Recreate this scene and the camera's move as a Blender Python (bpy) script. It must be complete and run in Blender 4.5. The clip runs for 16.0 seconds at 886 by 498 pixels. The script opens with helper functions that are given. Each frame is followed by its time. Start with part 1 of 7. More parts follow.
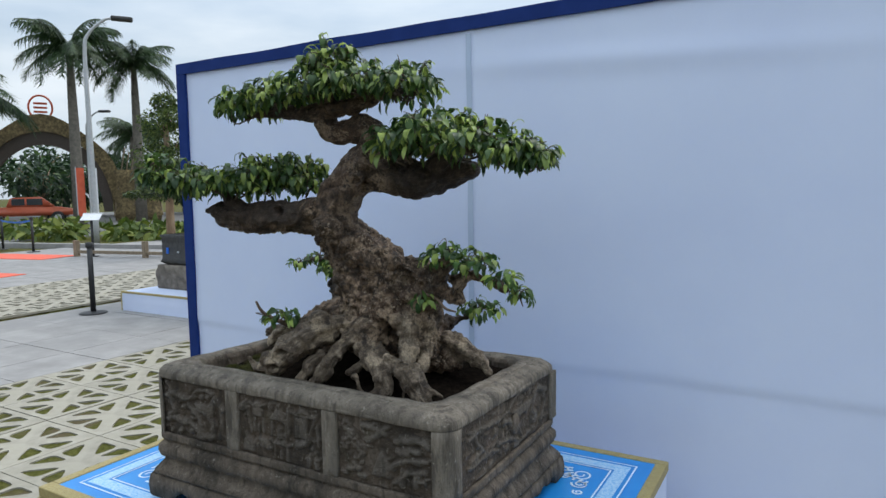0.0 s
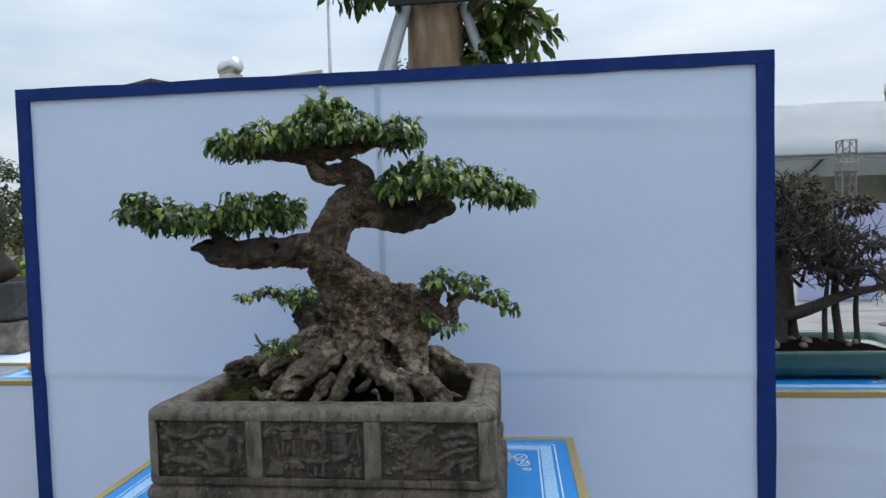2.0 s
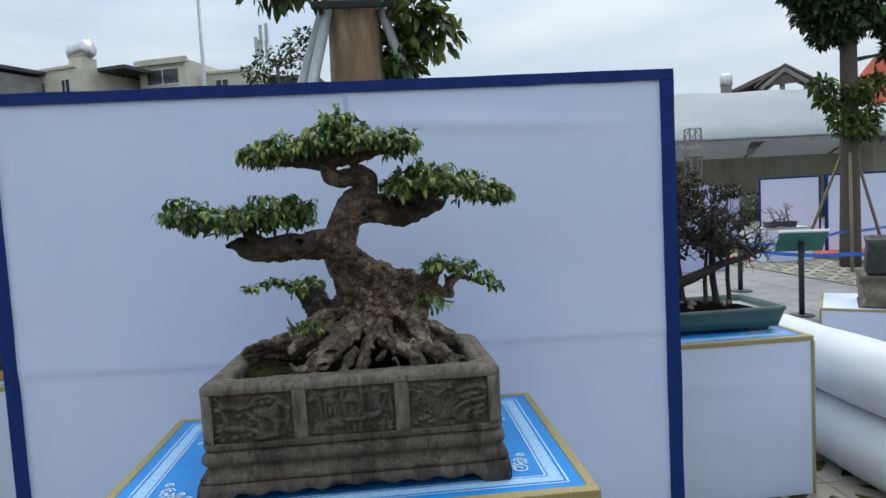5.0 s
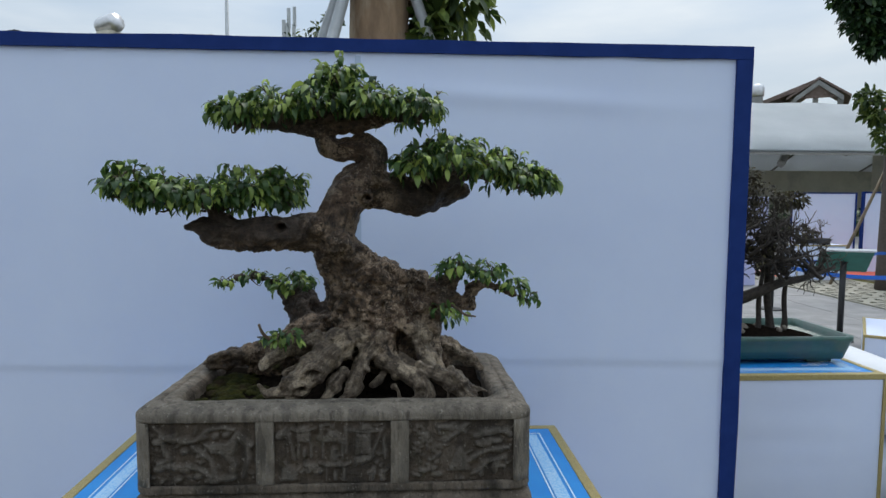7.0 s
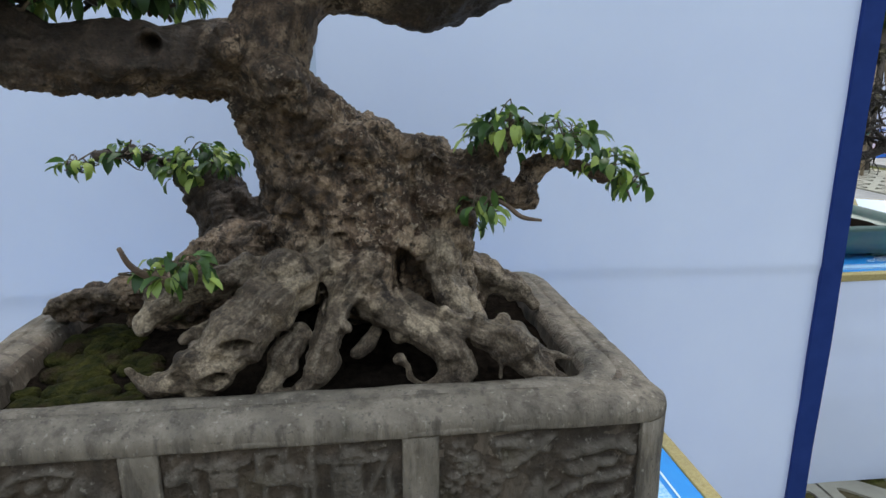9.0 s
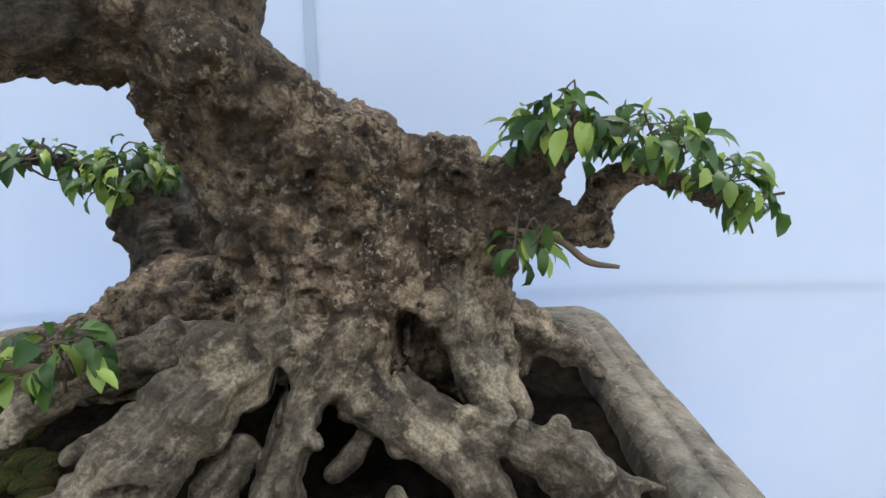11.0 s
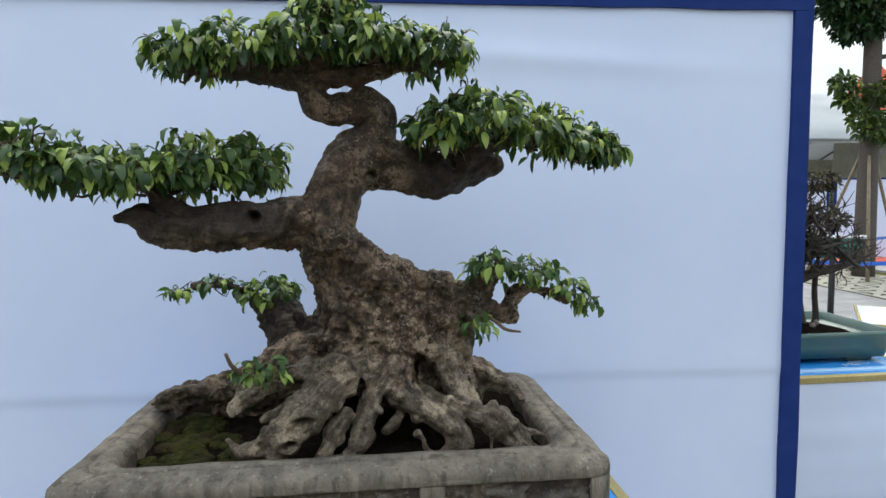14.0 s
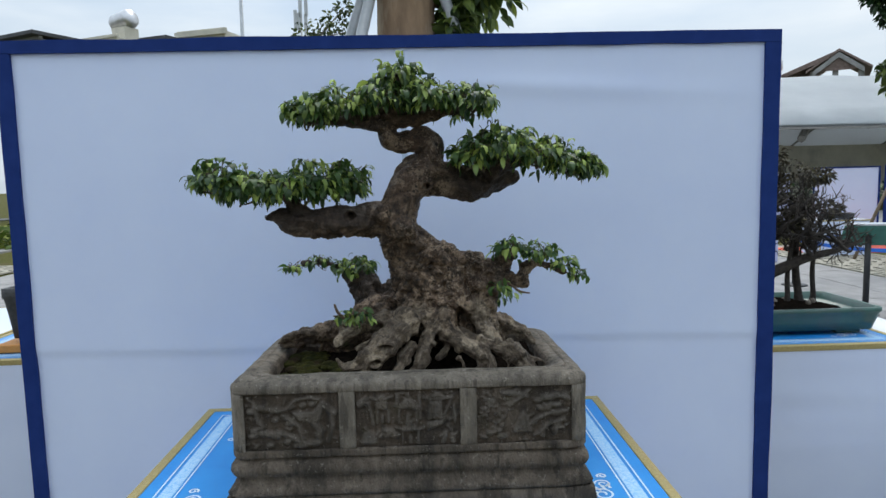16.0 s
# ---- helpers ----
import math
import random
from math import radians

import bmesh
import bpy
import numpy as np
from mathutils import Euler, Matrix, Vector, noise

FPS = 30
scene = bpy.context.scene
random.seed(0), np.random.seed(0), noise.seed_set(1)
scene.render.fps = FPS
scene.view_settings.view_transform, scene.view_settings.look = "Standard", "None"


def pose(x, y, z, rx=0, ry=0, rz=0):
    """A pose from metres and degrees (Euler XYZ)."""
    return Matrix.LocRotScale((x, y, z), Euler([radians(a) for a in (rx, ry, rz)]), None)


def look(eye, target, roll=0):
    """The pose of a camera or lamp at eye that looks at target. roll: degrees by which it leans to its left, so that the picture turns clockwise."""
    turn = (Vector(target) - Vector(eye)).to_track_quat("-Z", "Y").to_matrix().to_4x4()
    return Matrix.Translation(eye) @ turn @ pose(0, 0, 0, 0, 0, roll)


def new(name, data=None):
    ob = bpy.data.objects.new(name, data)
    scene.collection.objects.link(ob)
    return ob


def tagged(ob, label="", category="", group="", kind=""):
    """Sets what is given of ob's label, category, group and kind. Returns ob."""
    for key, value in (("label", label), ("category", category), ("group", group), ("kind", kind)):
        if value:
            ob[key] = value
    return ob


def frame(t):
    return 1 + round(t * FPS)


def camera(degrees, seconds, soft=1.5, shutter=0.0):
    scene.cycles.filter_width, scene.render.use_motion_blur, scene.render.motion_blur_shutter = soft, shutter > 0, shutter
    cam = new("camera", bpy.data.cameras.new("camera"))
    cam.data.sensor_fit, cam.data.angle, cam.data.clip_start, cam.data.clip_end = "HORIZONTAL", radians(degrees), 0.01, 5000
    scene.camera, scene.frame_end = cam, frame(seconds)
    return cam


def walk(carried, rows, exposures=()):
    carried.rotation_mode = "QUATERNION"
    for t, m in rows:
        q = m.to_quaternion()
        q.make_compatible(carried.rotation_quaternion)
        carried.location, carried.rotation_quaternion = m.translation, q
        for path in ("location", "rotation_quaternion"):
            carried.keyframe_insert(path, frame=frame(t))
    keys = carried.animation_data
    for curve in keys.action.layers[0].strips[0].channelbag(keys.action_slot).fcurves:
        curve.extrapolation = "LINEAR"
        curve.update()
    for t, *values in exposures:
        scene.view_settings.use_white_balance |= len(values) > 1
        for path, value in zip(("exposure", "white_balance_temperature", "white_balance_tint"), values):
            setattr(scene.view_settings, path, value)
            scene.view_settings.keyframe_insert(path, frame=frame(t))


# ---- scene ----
cam = camera(68.9, 16.0)
PATH = [
    (0, (0.939, 0.003, 1.544), (-0.058, 1.727, 1.366), -0.9),
    (0.5, (0.791, -0.091, 1.562), (-0.051, 1.717, 1.419), -2.1),
    (1, (0.685, -0.196, 1.57), (0.041, 1.693, 1.447), -2.1),
    (1.5, (0.578, -0.353, 1.567), (0.176, 1.603, 1.456), -2.3),
    (2, (0.448, -0.421, 1.564), (0.231, 1.565, 1.468), -1.6),
    (2.5, (0.298, -0.442, 1.58), (0.258, 1.555, 1.476), -3.1),
    (3, (0.203, -0.556, 1.588), (0.312, 1.433, 1.407), -3.2),
    (5.3, (0.111, -0.756, 1.603), (0.274, 1.232, 1.462), -3.1),
    (5.5, (0.099, -0.758, 1.61), (0.244, 1.232, 1.475), -2.6),
    (6, (0.078, -0.737, 1.607), (0.213, 1.255, 1.492), -1.4),
    (6.5, (0.095, -0.589, 1.586), (0.256, 1.401, 1.469), -0.4),
    (7, (0.141, -0.331, 1.575), (0.257, 1.659, 1.413), 0.4),
    (7.5, (0.129, -0.16, 1.537), (0.239, 1.825, 1.321), 0.6),
    (8, (0.057, 0.032, 1.522), (0.202, 2.01, 1.263), 0.9),
    (8.5, (0.038, 0.163, 1.486), (0.264, 2.102, 1.052), 0.9),
    (9, (0.077, 0.371, 1.469), (0.329, 2.289, 0.962), 0.1),
    (9.2, (0.097, 0.446, 1.463), (0.31, 2.361, 0.924), -0.4),
    (11.3, (0.123, 0.655, 1.472), (0.252, 2.563, 0.886), -0.7),
    (11.5, (0.121, 0.641, 1.485), (0.243, 2.569, 0.966), -0.9),
    (12, (0.116, 0.601, 1.509), (0.236, 2.561, 1.131), -0.3),
    (12.5, (0.116, 0.529, 1.501), (0.241, 2.502, 1.194), 0.4),
    (13, (0.071, 0.374, 1.504), (0.249, 2.343, 1.203), 1.1),
    (13.5, (0.05, 0.186, 1.506), (0.249, 2.16, 1.256), -0.2),
    (14, (0.054, 0.064, 1.541), (0.267, 2.044, 1.364), -0.6),
    (14.5, (0.123, -0.054, 1.546), (0.284, 1.934, 1.404), -0.3),
    (15, (0.145, -0.196, 1.541), (0.226, 1.793, 1.345), -0.5),
    (15.5, (0.085, -0.333, 1.54), (0.166, 1.66, 1.392), -1.6),
    (16, (0.036, -0.45, 1.579), (0.101, 1.538, 1.374), -1.3),
]
EXPOSURES = [(0, 0.38, 6630, 10), (1, 0.33, 6600, 10), (2, 0.29, 6600, 10), (3, 0.21, 6600, 10), (5.5, 0.24, 6600, 10), (6.5, 0.18, 6600, 10), (7, 0.16, 6600, 10), (8, 0.29, 6630, 10), (8.5, 0.43, 6700, 10), (9, 0.67, 6830, 10),
             (11.5, 1.25, 7030, 10), (12, 1.16, 6980, 10), (12.5, 1.16, 7030, 10), (13, 0.96, 6830, 10), (14, 0.76, 6980, 10), (14.5, 0.61, 6780, 10), (15, 0.50, 6700, 10), (16, 0.35, 6640, 10)]
walk(cam, [(t, look(eye, target, roll)) for t, eye, target, roll in PATH], EXPOSURES)

# ---- light ----
world = bpy.data.worlds.new("overcast_sky")
scene.world = world
world.use_nodes = True
SUN_UP, SUN_TURN, CLOUD_TURN = 60.0, 25.0, 70.0


def build_sky(tree):
    n, l = tree.nodes, tree.links
    n.clear()
    out = n.new("ShaderNodeOutputWorld")
    bg = n.new("ShaderNodeBackground")
    sky = n.new("ShaderNodeTexSky")
    sky.sky_type, sky.sun_disc = "NISHITA", False
    sky.sun_elevation, sky.sun_rotation = radians(SUN_UP), radians(SUN_TURN)
    sky.air_density, sky.dust_density = 1.2, 2.0
    gain = n.new("ShaderNodeVectorMath")
    gain.operation = "SCALE"
    gain.inputs["Scale"].default_value = 0.13
    co = n.new("ShaderNodeTexCoord")
    stretch = n.new("ShaderNodeMapping")
    stretch.inputs["Scale"].default_value = (1.6, 1.6, 6.5)
    stretch.inputs["Rotation"].default_value = (0, 0, radians(CLOUD_TURN))
    cloud = n.new("ShaderNodeTexNoise")
    cloud.inputs["Scale"].default_value, cloud.inputs["Detail"].default_value = 1.7, 7.0
    cloud.inputs["Roughness"].default_value = 0.52
    ramp = n.new("ShaderNodeValToRGB")
    ramp.color_ramp.elements[0].position, ramp.color_ramp.elements[1].position = 0.33, 0.66
    ramp.color_ramp.elements[0].color = (0.66, 0.66, 0.66, 1)
    ramp.color_ramp.elements[1].color = (1, 1, 1, 1)
    shade = n.new("ShaderNodeValToRGB")
    shade.color_ramp.elements[0].position, shade.color_ramp.elements[1].position = 0.3, 0.75
    shade.color_ramp.elements[0].color = (0.56, 0.69, 0.84, 1)
    shade.color_ramp.elements[1].color = (0.84, 0.925, 1.0, 1)
    mix = n.new("ShaderNodeMix")
    mix.data_type = "RGBA"
    l.new(co.outputs["Generated"], stretch.inputs["Vector"])
    l.new(stretch.outputs["Vector"], cloud.inputs["Vector"])
    l.new(cloud.outputs["Fac"], ramp.inputs["Fac"])
    l.new(cloud.outputs["Fac"], shade.inputs["Fac"])
    l.new(sky.outputs["Color"], gain.inputs[0])
    l.new(ramp.outputs["Color"], mix.inputs["Factor"])
    l.new(gain.outputs["Vector"], mix.inputs[6])
    l.new(shade.outputs["Color"], mix.inputs[7])
    l.new(mix.outputs[2], bg.inputs["Color"])
    # an overcast dome is brighter overhead than at the horizon
    up = n.new("ShaderNodeSeparateXYZ")
    dome = n.new("ShaderNodeMapRange")
    dome.interpolation_type = "SMOOTHSTEP"
    for key, v in (("From Min", 0.12), ("From Max", 0.85), ("To Min", 0.79), ("To Max", 1.55)):
        dome.inputs[key].default_value = v
    l.new(co.outputs["Generated"], up.inputs["Vector"])
    l.new(up.outputs["Z"], dome.inputs["Value"])
    l.new(dome.outputs["Result"], bg.inputs["Strength"])
    l.new(bg.outputs["Background"], out.inputs["Surface"])


build_sky(world.node_tree)
sun = new("sun", bpy.data.lights.new("sun", "SUN"))
sun.data.energy, sun.data.angle, sun.data.color = 1.2, radians(35), (1.0, 0.97, 0.92)
sun.matrix_world = pose(0, 0, 20, 90 - SUN_UP, 0, 180 - SUN_TURN)


# ---- materials ----
def nodes_of(name):
    m = bpy.data.materials.new(name)
    m.use_nodes = True
    return m, m.node_tree.nodes, m.node_tree.links, m.node_tree.nodes["Principled BSDF"]


def ramp_of(n, stops):
    r = n.new("ShaderNodeValToRGB")
    e = r.color_ramp.elements
    while len(e) < len(stops):
        e.new(0.5)
    for k, (p, c) in zip(e, stops):
        k.position, k.color = p, (*c, 1)
    return r


def height_tinted(m, pale):
    """Raised carving made paler: lightens a stone where the height mark of the mesh is high."""
    n, l = m.node_tree.nodes, m.node_tree.links
    p = n["Principled BSDF"]
    src = p.inputs["Base Color"].links[0].from_socket
    a = n.new("ShaderNodeAttribute")
    a.attribute_name = "relief_rise"
    g = n.new("ShaderNodeTexNoise")
    g.inputs["Scale"].default_value, g.inputs["Detail"].default_value = 55.0, 6.0
    t = n.new("ShaderNodeTexCoord")
    l.new(t.outputs["Object"], g.inputs["Vector"])
    k = n.new("ShaderNodeMath")
    k.operation, k.use_clamp = "MULTIPLY", True
    l.new(a.outputs["Fac"], k.inputs[0])
    l.new(g.outputs["Fac"], k.inputs[1])
    x = n.new("ShaderNodeMix")
    x.data_type = "RGBA"
    l.new(k.outputs["Value"], x.inputs["Factor"])
    l.new(src, x.inputs[6])
    x.inputs[7].default_value = (*pale, 1)
    l.new(x.outputs[2], p.inputs["Base Color"])
    return m


def aged(m, drip=(0.036, 0.030, 0.024), drip_amount=0.75, chalk=(0.30, 0.275, 0.235)):
    """Old stone: dark water runs, chalky specks and a few dull green patches over its grain."""
    n, l = m.node_tree.nodes, m.node_tree.links
    p = n["Principled BSDF"]
    colour = p.inputs["Base Color"].links[0].from_socket
    t = n.new("ShaderNodeTexCoord")
    for stretch, scale, lo, hi, amount, tone in (((1, 1, 0.16), 42.0, 0.53, 0.64, drip_amount, drip), ((1, 1, 1), 6.5, 0.50, 0.66, 0.55 * drip_amount, drip), ((1, 1, 0.7), 120.0, 0.60, 0.68, 0.50, chalk),
                                                 ((1, 1, 1), 15.0, 0.60, 0.72, 0.35, (0.070, 0.066, 0.034)), ((1, 1, 1), 210.0, 0.60, 0.66, 0.6, drip)):
        mp, g, x = n.new("ShaderNodeMapping"), n.new("ShaderNodeTexNoise"), n.new("ShaderNodeMix")
        mp.inputs["Scale"].default_value = stretch
        g.inputs["Scale"].default_value, g.inputs["Detail"].default_value, g.inputs["Roughness"].default_value = scale, 7.0, 0.62
        k = ramp_of(n, [(lo, (0, 0, 0)), (hi, (amount, amount, amount))])
        x.data_type = "RGBA"
        l.new(t.outputs["Object"], mp.inputs["Vector"])
        l.new(mp.outputs["Vector"], g.inputs["Vector"])
        l.new(g.outputs["Fac"], k.inputs["Fac"])
        l.new(k.outputs["Color"], x.inputs["Factor"])
        l.new(colour, x.inputs[6])
        x.inputs[7].default_value = (*tone, 1)
        colour = x.outputs[2]
    l.new(colour, p.inputs["Base Color"])
    return m


def surf(name, stops, scale=8.0, rough=0.7, bump=0.0, bump_scale=None, stretch=(1, 1, 1), detail=6.0, metal=0.0, stain=None, stain_scale=2.0,
         stain_span=(0.5, 0.65), vary=0.0, island=False, spec=0.5, wet=0.0):
    """A surface with grain at one scale, stains at another and a fine relief."""
    m, n, l, p = nodes_of(name)
    co = n.new("ShaderNodeTexCoord")
    mp = n.new("ShaderNodeMapping")
    mp.inputs["Scale"].default_value = stretch
    l.new(co.outputs["Object"], mp.inputs["Vector"])
    g = n.new("ShaderNodeTexNoise")
    g.inputs["Scale"].default_value, g.inputs["Detail"].default_value, g.inputs["Roughness"].default_value = scale, detail, 0.6
    l.new(mp.outputs["Vector"], g.inputs["Vector"])
    r = ramp_of(n, stops)
    l.new(g.outputs["Fac"], r.inputs["Fac"])
    colour = r.outputs["Color"]
    if stain:
        s = n.new("ShaderNodeTexNoise")
        s.inputs["Scale"].default_value, s.inputs["Detail"].default_value, s.inputs["Roughness"].default_value = stain_scale, 5.0, 0.65
        l.new(mp.outputs["Vector"], s.inputs["Vector"])
        k = ramp_of(n, [(stain_span[0], (0, 0, 0)), (stain_span[1], (1, 1, 1))])
        l.new(s.outputs["Fac"], k.inputs["Fac"])
        x = n.new("ShaderNodeMix")
        x.data_type = "RGBA"
        l.new(k.outputs["Color"], x.inputs["Factor"])
        l.new(colour, x.inputs[6])
        x.inputs[7].default_value = (*stain, 1)
        colour = x.outputs[2]
    if vary:
        info = n.new("ShaderNodeNewGeometry" if island else "ShaderNodeObjectInfo")
        rnd = info.outputs["Random Per Island"] if island else info.outputs["Random"]
        hv = n.new("ShaderNodeHueSaturation")
        mr = n.new("ShaderNodeMapRange")
        mr.inputs["To Min"].default_value, mr.inputs["To Max"].default_value = 1 - vary, 1 + vary
        l.new(rnd, mr.inputs["Value"])
        l.new(mr.outputs["Result"], hv.inputs["Value"])
        l.new(colour, hv.inputs["Color"])
        colour = hv.outputs["Color"]
    l.new(colour, p.inputs["Base Color"])
    p.inputs["Roughness"].default_value, p.inputs["Metallic"].default_value = rough, metal
    p.inputs["Specular IOR Level"].default_value = spec
    if bump:
        b = n.new("ShaderNodeBump")
        b.inputs["Strength"].default_value, b.inputs["Distance"].default_value = bump, 0.01
        if bump_scale:
            g2 = n.new("ShaderNodeTexNoise")
            g2.inputs["Scale"].default_value, g2.inputs["Detail"].default_value = bump_scale, 8.0
            l.new(mp.outputs["Vector"], g2.inputs["Vector"])
            l.new(g2.outputs["Fac"], b.inputs["Height"])
        else:
            l.new(g.outputs["Fac"], b.inputs["Height"])
        l.new(b.outputs["Normal"], p.inputs["Normal"])
    return m


def leafy(name, dark, mid, light, island=True, rough=0.42, through_light=0.28):
    """Leaves: each one of its own green, a little light coming through."""
    m, n, l, p = nodes_of(name)
    info = n.new("ShaderNodeNewGeometry" if island else "ShaderNodeObjectInfo")
    r = ramp_of(n, [(0.0, dark), (0.62, mid), (0.92, light), (1.0, tuple(min(1, c * 1.25) for c in light))])
    l.new(info.outputs["Random Per Island"] if island else info.outputs["Random"], r.inputs["Fac"])
    co = n.new("ShaderNodeTexCoord")
    g = n.new("ShaderNodeTexNoise")
    g.inputs["Scale"].default_value = 40.0
    l.new(co.outputs["Object"], g.inputs["Vector"])
    hv = n.new("ShaderNodeHueSaturation")
    mr = n.new("ShaderNodeMapRange")
    mr.inputs["To Min"].default_value, mr.inputs["To Max"].default_value = 0.75, 1.25
    l.new(g.outputs["Fac"], mr.inputs["Value"])
    l.new(mr.outputs["Result"], hv.inputs["Value"])
    l.new(r.outputs["Color"], hv.inputs["Color"])
    l.new(hv.outputs["Color"], p.inputs["Base Color"])
    p.inputs["Roughness"].default_value = rough
    t = n.new("ShaderNodeBsdfTranslucent")
    l.new(hv.outputs["Color"], t.inputs["Color"])
    mixs = n.new("ShaderNodeMixShader")
    mixs.inputs["Fac"].default_value = through_light
    l.new(p.outputs["BSDF"], mixs.inputs[1])
    l.new(t.outputs["BSDF"], mixs.inputs[2])
    l.new(mixs.outputs["Shader"], n["Material Output"].inputs["Surface"])
    return m


def thin_sheet(m, tint, share):
    """Lets part of the daylight through a taut sheet."""
    n, l = m.node_tree.nodes, m.node_tree.links
    t = n.new("ShaderNodeBsdfTranslucent")
    t.inputs["Color"].default_value = (*tint, 1)
    x = n.new("ShaderNodeMixShader")
    x.inputs["Fac"].default_value = share
    l.new(n["Principled BSDF"].outputs["BSDF"], x.inputs[1])
    l.new(t.outputs["BSDF"], x.inputs[2])
    l.new(x.outputs["Shader"], n["Material Output"].inputs["Surface"])
    return m


def barky(name):
    """Warty fig bark: dark on the trunk, paler and smoother on the bared roots, with lichen flecks and cracks; shade is
    painted on side limbs and rear wood.
    """
    m, n, l, p = nodes_of(name)
    co = n.new("ShaderNodeTexCoord")

    def tex(scale, detail=8.0, rough=0.62):
        g = n.new("ShaderNodeTexNoise")
        g.inputs["Scale"].default_value, g.inputs["Detail"].default_value, g.inputs["Roughness"].default_value = scale, detail, rough
        l.new(co.outputs["Object"], g.inputs["Vector"])
        return g.outputs["Fac"]

    def blend(fac, a, b):
        x = n.new("ShaderNodeMix")
        x.data_type = "RGBA"
        for sock, v in ((x.inputs["Factor"], fac), (x.inputs[6], a), (x.inputs[7], b)):
            if isinstance(v, tuple):
                sock.default_value = (*v, 1)
            else:
                l.new(v, sock)
        return x.outputs[2]

    def mask(src, lo, hi):
        r = ramp_of(n, [(lo, (0, 0, 0)), (hi, (1, 1, 1))] if lo < hi else [(hi, (1, 1, 1)), (lo, (0, 0, 0))])
        l.new(src, r.inputs["Fac"])
        return r.outputs["Color"]

    grain = tex(42.0, 10.0, 0.62)
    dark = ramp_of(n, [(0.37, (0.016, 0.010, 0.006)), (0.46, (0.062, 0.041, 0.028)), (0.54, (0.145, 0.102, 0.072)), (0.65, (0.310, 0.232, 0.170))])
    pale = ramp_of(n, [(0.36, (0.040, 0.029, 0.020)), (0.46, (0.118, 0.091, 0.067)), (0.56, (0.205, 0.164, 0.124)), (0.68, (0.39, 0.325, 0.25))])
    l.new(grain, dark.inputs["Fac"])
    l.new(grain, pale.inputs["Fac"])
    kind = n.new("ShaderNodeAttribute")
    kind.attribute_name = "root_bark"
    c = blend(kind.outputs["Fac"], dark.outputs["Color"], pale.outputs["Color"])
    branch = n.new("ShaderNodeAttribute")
    branch.attribute_name = "limb_rear_shade"
    rusty = mask(tex(10.0, 5.0, 0.6), 0.50, 0.62)
    c = blend(blend(kind.outputs["Fac"], rusty, (0, 0, 0)), c, (0.085, 0.052, 0.036))
    crust = mask(tex(20.0, 12.0, 0.70), 0.52, 0.585)
    c = blend(crust, c, blend(kind.outputs["Fac"], (0.36, 0.275, 0.205), (0.42, 0.345, 0.262)))
    c = blend(mask(tex(13.0, 9.0, 0.7), 0.43, 0.34), c, (0.024, 0.016, 0.012))
    flecks = blend(mask(tex(9.0, 5.0), 0.44, 0.56), (0, 0, 0), mask(tex(165.0, 4.0), 0.56, 0.61))
    c = blend(blend(kind.outputs["Fac"], flecks, (0, 0, 0)), c, (0.40, 0.33, 0.26))
    # darker bark tones that paint shade on the side limbs and rear wood
    shaded_bark = ramp_of(n, [(0.36, (0.014, 0.009, 0.007)), (0.52, (0.041, 0.029, 0.022)), (0.70, (0.098, 0.071, 0.055))])
    l.new(grain, shaded_bark.inputs["Fac"])
    c = blend(branch.outputs["Fac"], c, shaded_bark.outputs["Color"])
    c = blend(blend(mask(tex(5.5, 4.0, 0.55), 0.56, 0.44), (0, 0, 0), (0.42, 0.42, 0.42)), c, (0.030, 0.020, 0.014))
    pits = blend(kind.outputs["Fac"], mask(tex(105.0, 5.0), 0.36, 0.44), (1, 1, 1))
    c = blend(pits, (0.020, 0.014, 0.011), c)
    c = blend(mask(tex(7.0, 4.0), 0.66, 0.76), c, (0.075, 0.080, 0.026))
    warp = n.new("ShaderNodeVectorMath")
    warp.operation = "MULTIPLY_ADD"
    swirl = n.new("ShaderNodeTexNoise")
    swirl.inputs["Scale"].default_value, swirl.inputs["Detail"].default_value = 18.0, 4.0
    l.new(co.outputs["Object"], swirl.inputs["Vector"])
    l.new(swirl.outputs["Color"], warp.inputs[0])
    warp.inputs[1].default_value = (0.05, 0.05, 0.05)
    l.new(co.outputs["Object"], warp.inputs[2])
    crack = n.new("ShaderNodeTexVoronoi")
    crack.feature = "DISTANCE_TO_EDGE"
    crack.inputs["Scale"].default_value = 60.0
    l.new(warp.outputs["Vector"], crack.inputs["Vector"])
    fine_crack = blend(mask(tex(11.0, 3.0), 0.45, 0.6), (1, 1, 1), mask(crack.outputs["Distance"], 0.0, 0.05))
    c = blend(blend(kind.outputs["Fac"], fine_crack, (1, 1, 1)), (0.022, 0.016, 0.012), c)
    flow = n.new("ShaderNodeAttribute")
    flow.attribute_name = "grain_co"
    streak = n.new("ShaderNodeTexNoise")
    streak.inputs["Scale"].default_value, streak.inputs["Detail"].default_value, streak.inputs["Roughness"].default_value = 170.0, 5.0, 0.6
    l.new(flow.outputs["Vector"], streak.inputs["Vector"])
    fibre = blend(kind.outputs["Fac"], (0.12, 0.12, 0.12), (0.45, 0.45, 0.45))
    c = blend(blend(mask(streak.outputs["Fac"], 0.50, 0.62), (0, 0, 0), fibre), c, (0.058, 0.045, 0.034))
    c = blend(blend(mask(streak.outputs["Fac"], 0.47, 0.36), (0, 0, 0), fibre), c, (0.29, 0.25, 0.20))
    crumbs = n.new("ShaderNodeHueSaturation")
    span = n.new("ShaderNodeMapRange")
    span.inputs["From Min"].default_value, span.inputs["From Max"].default_value = 0.35, 0.65
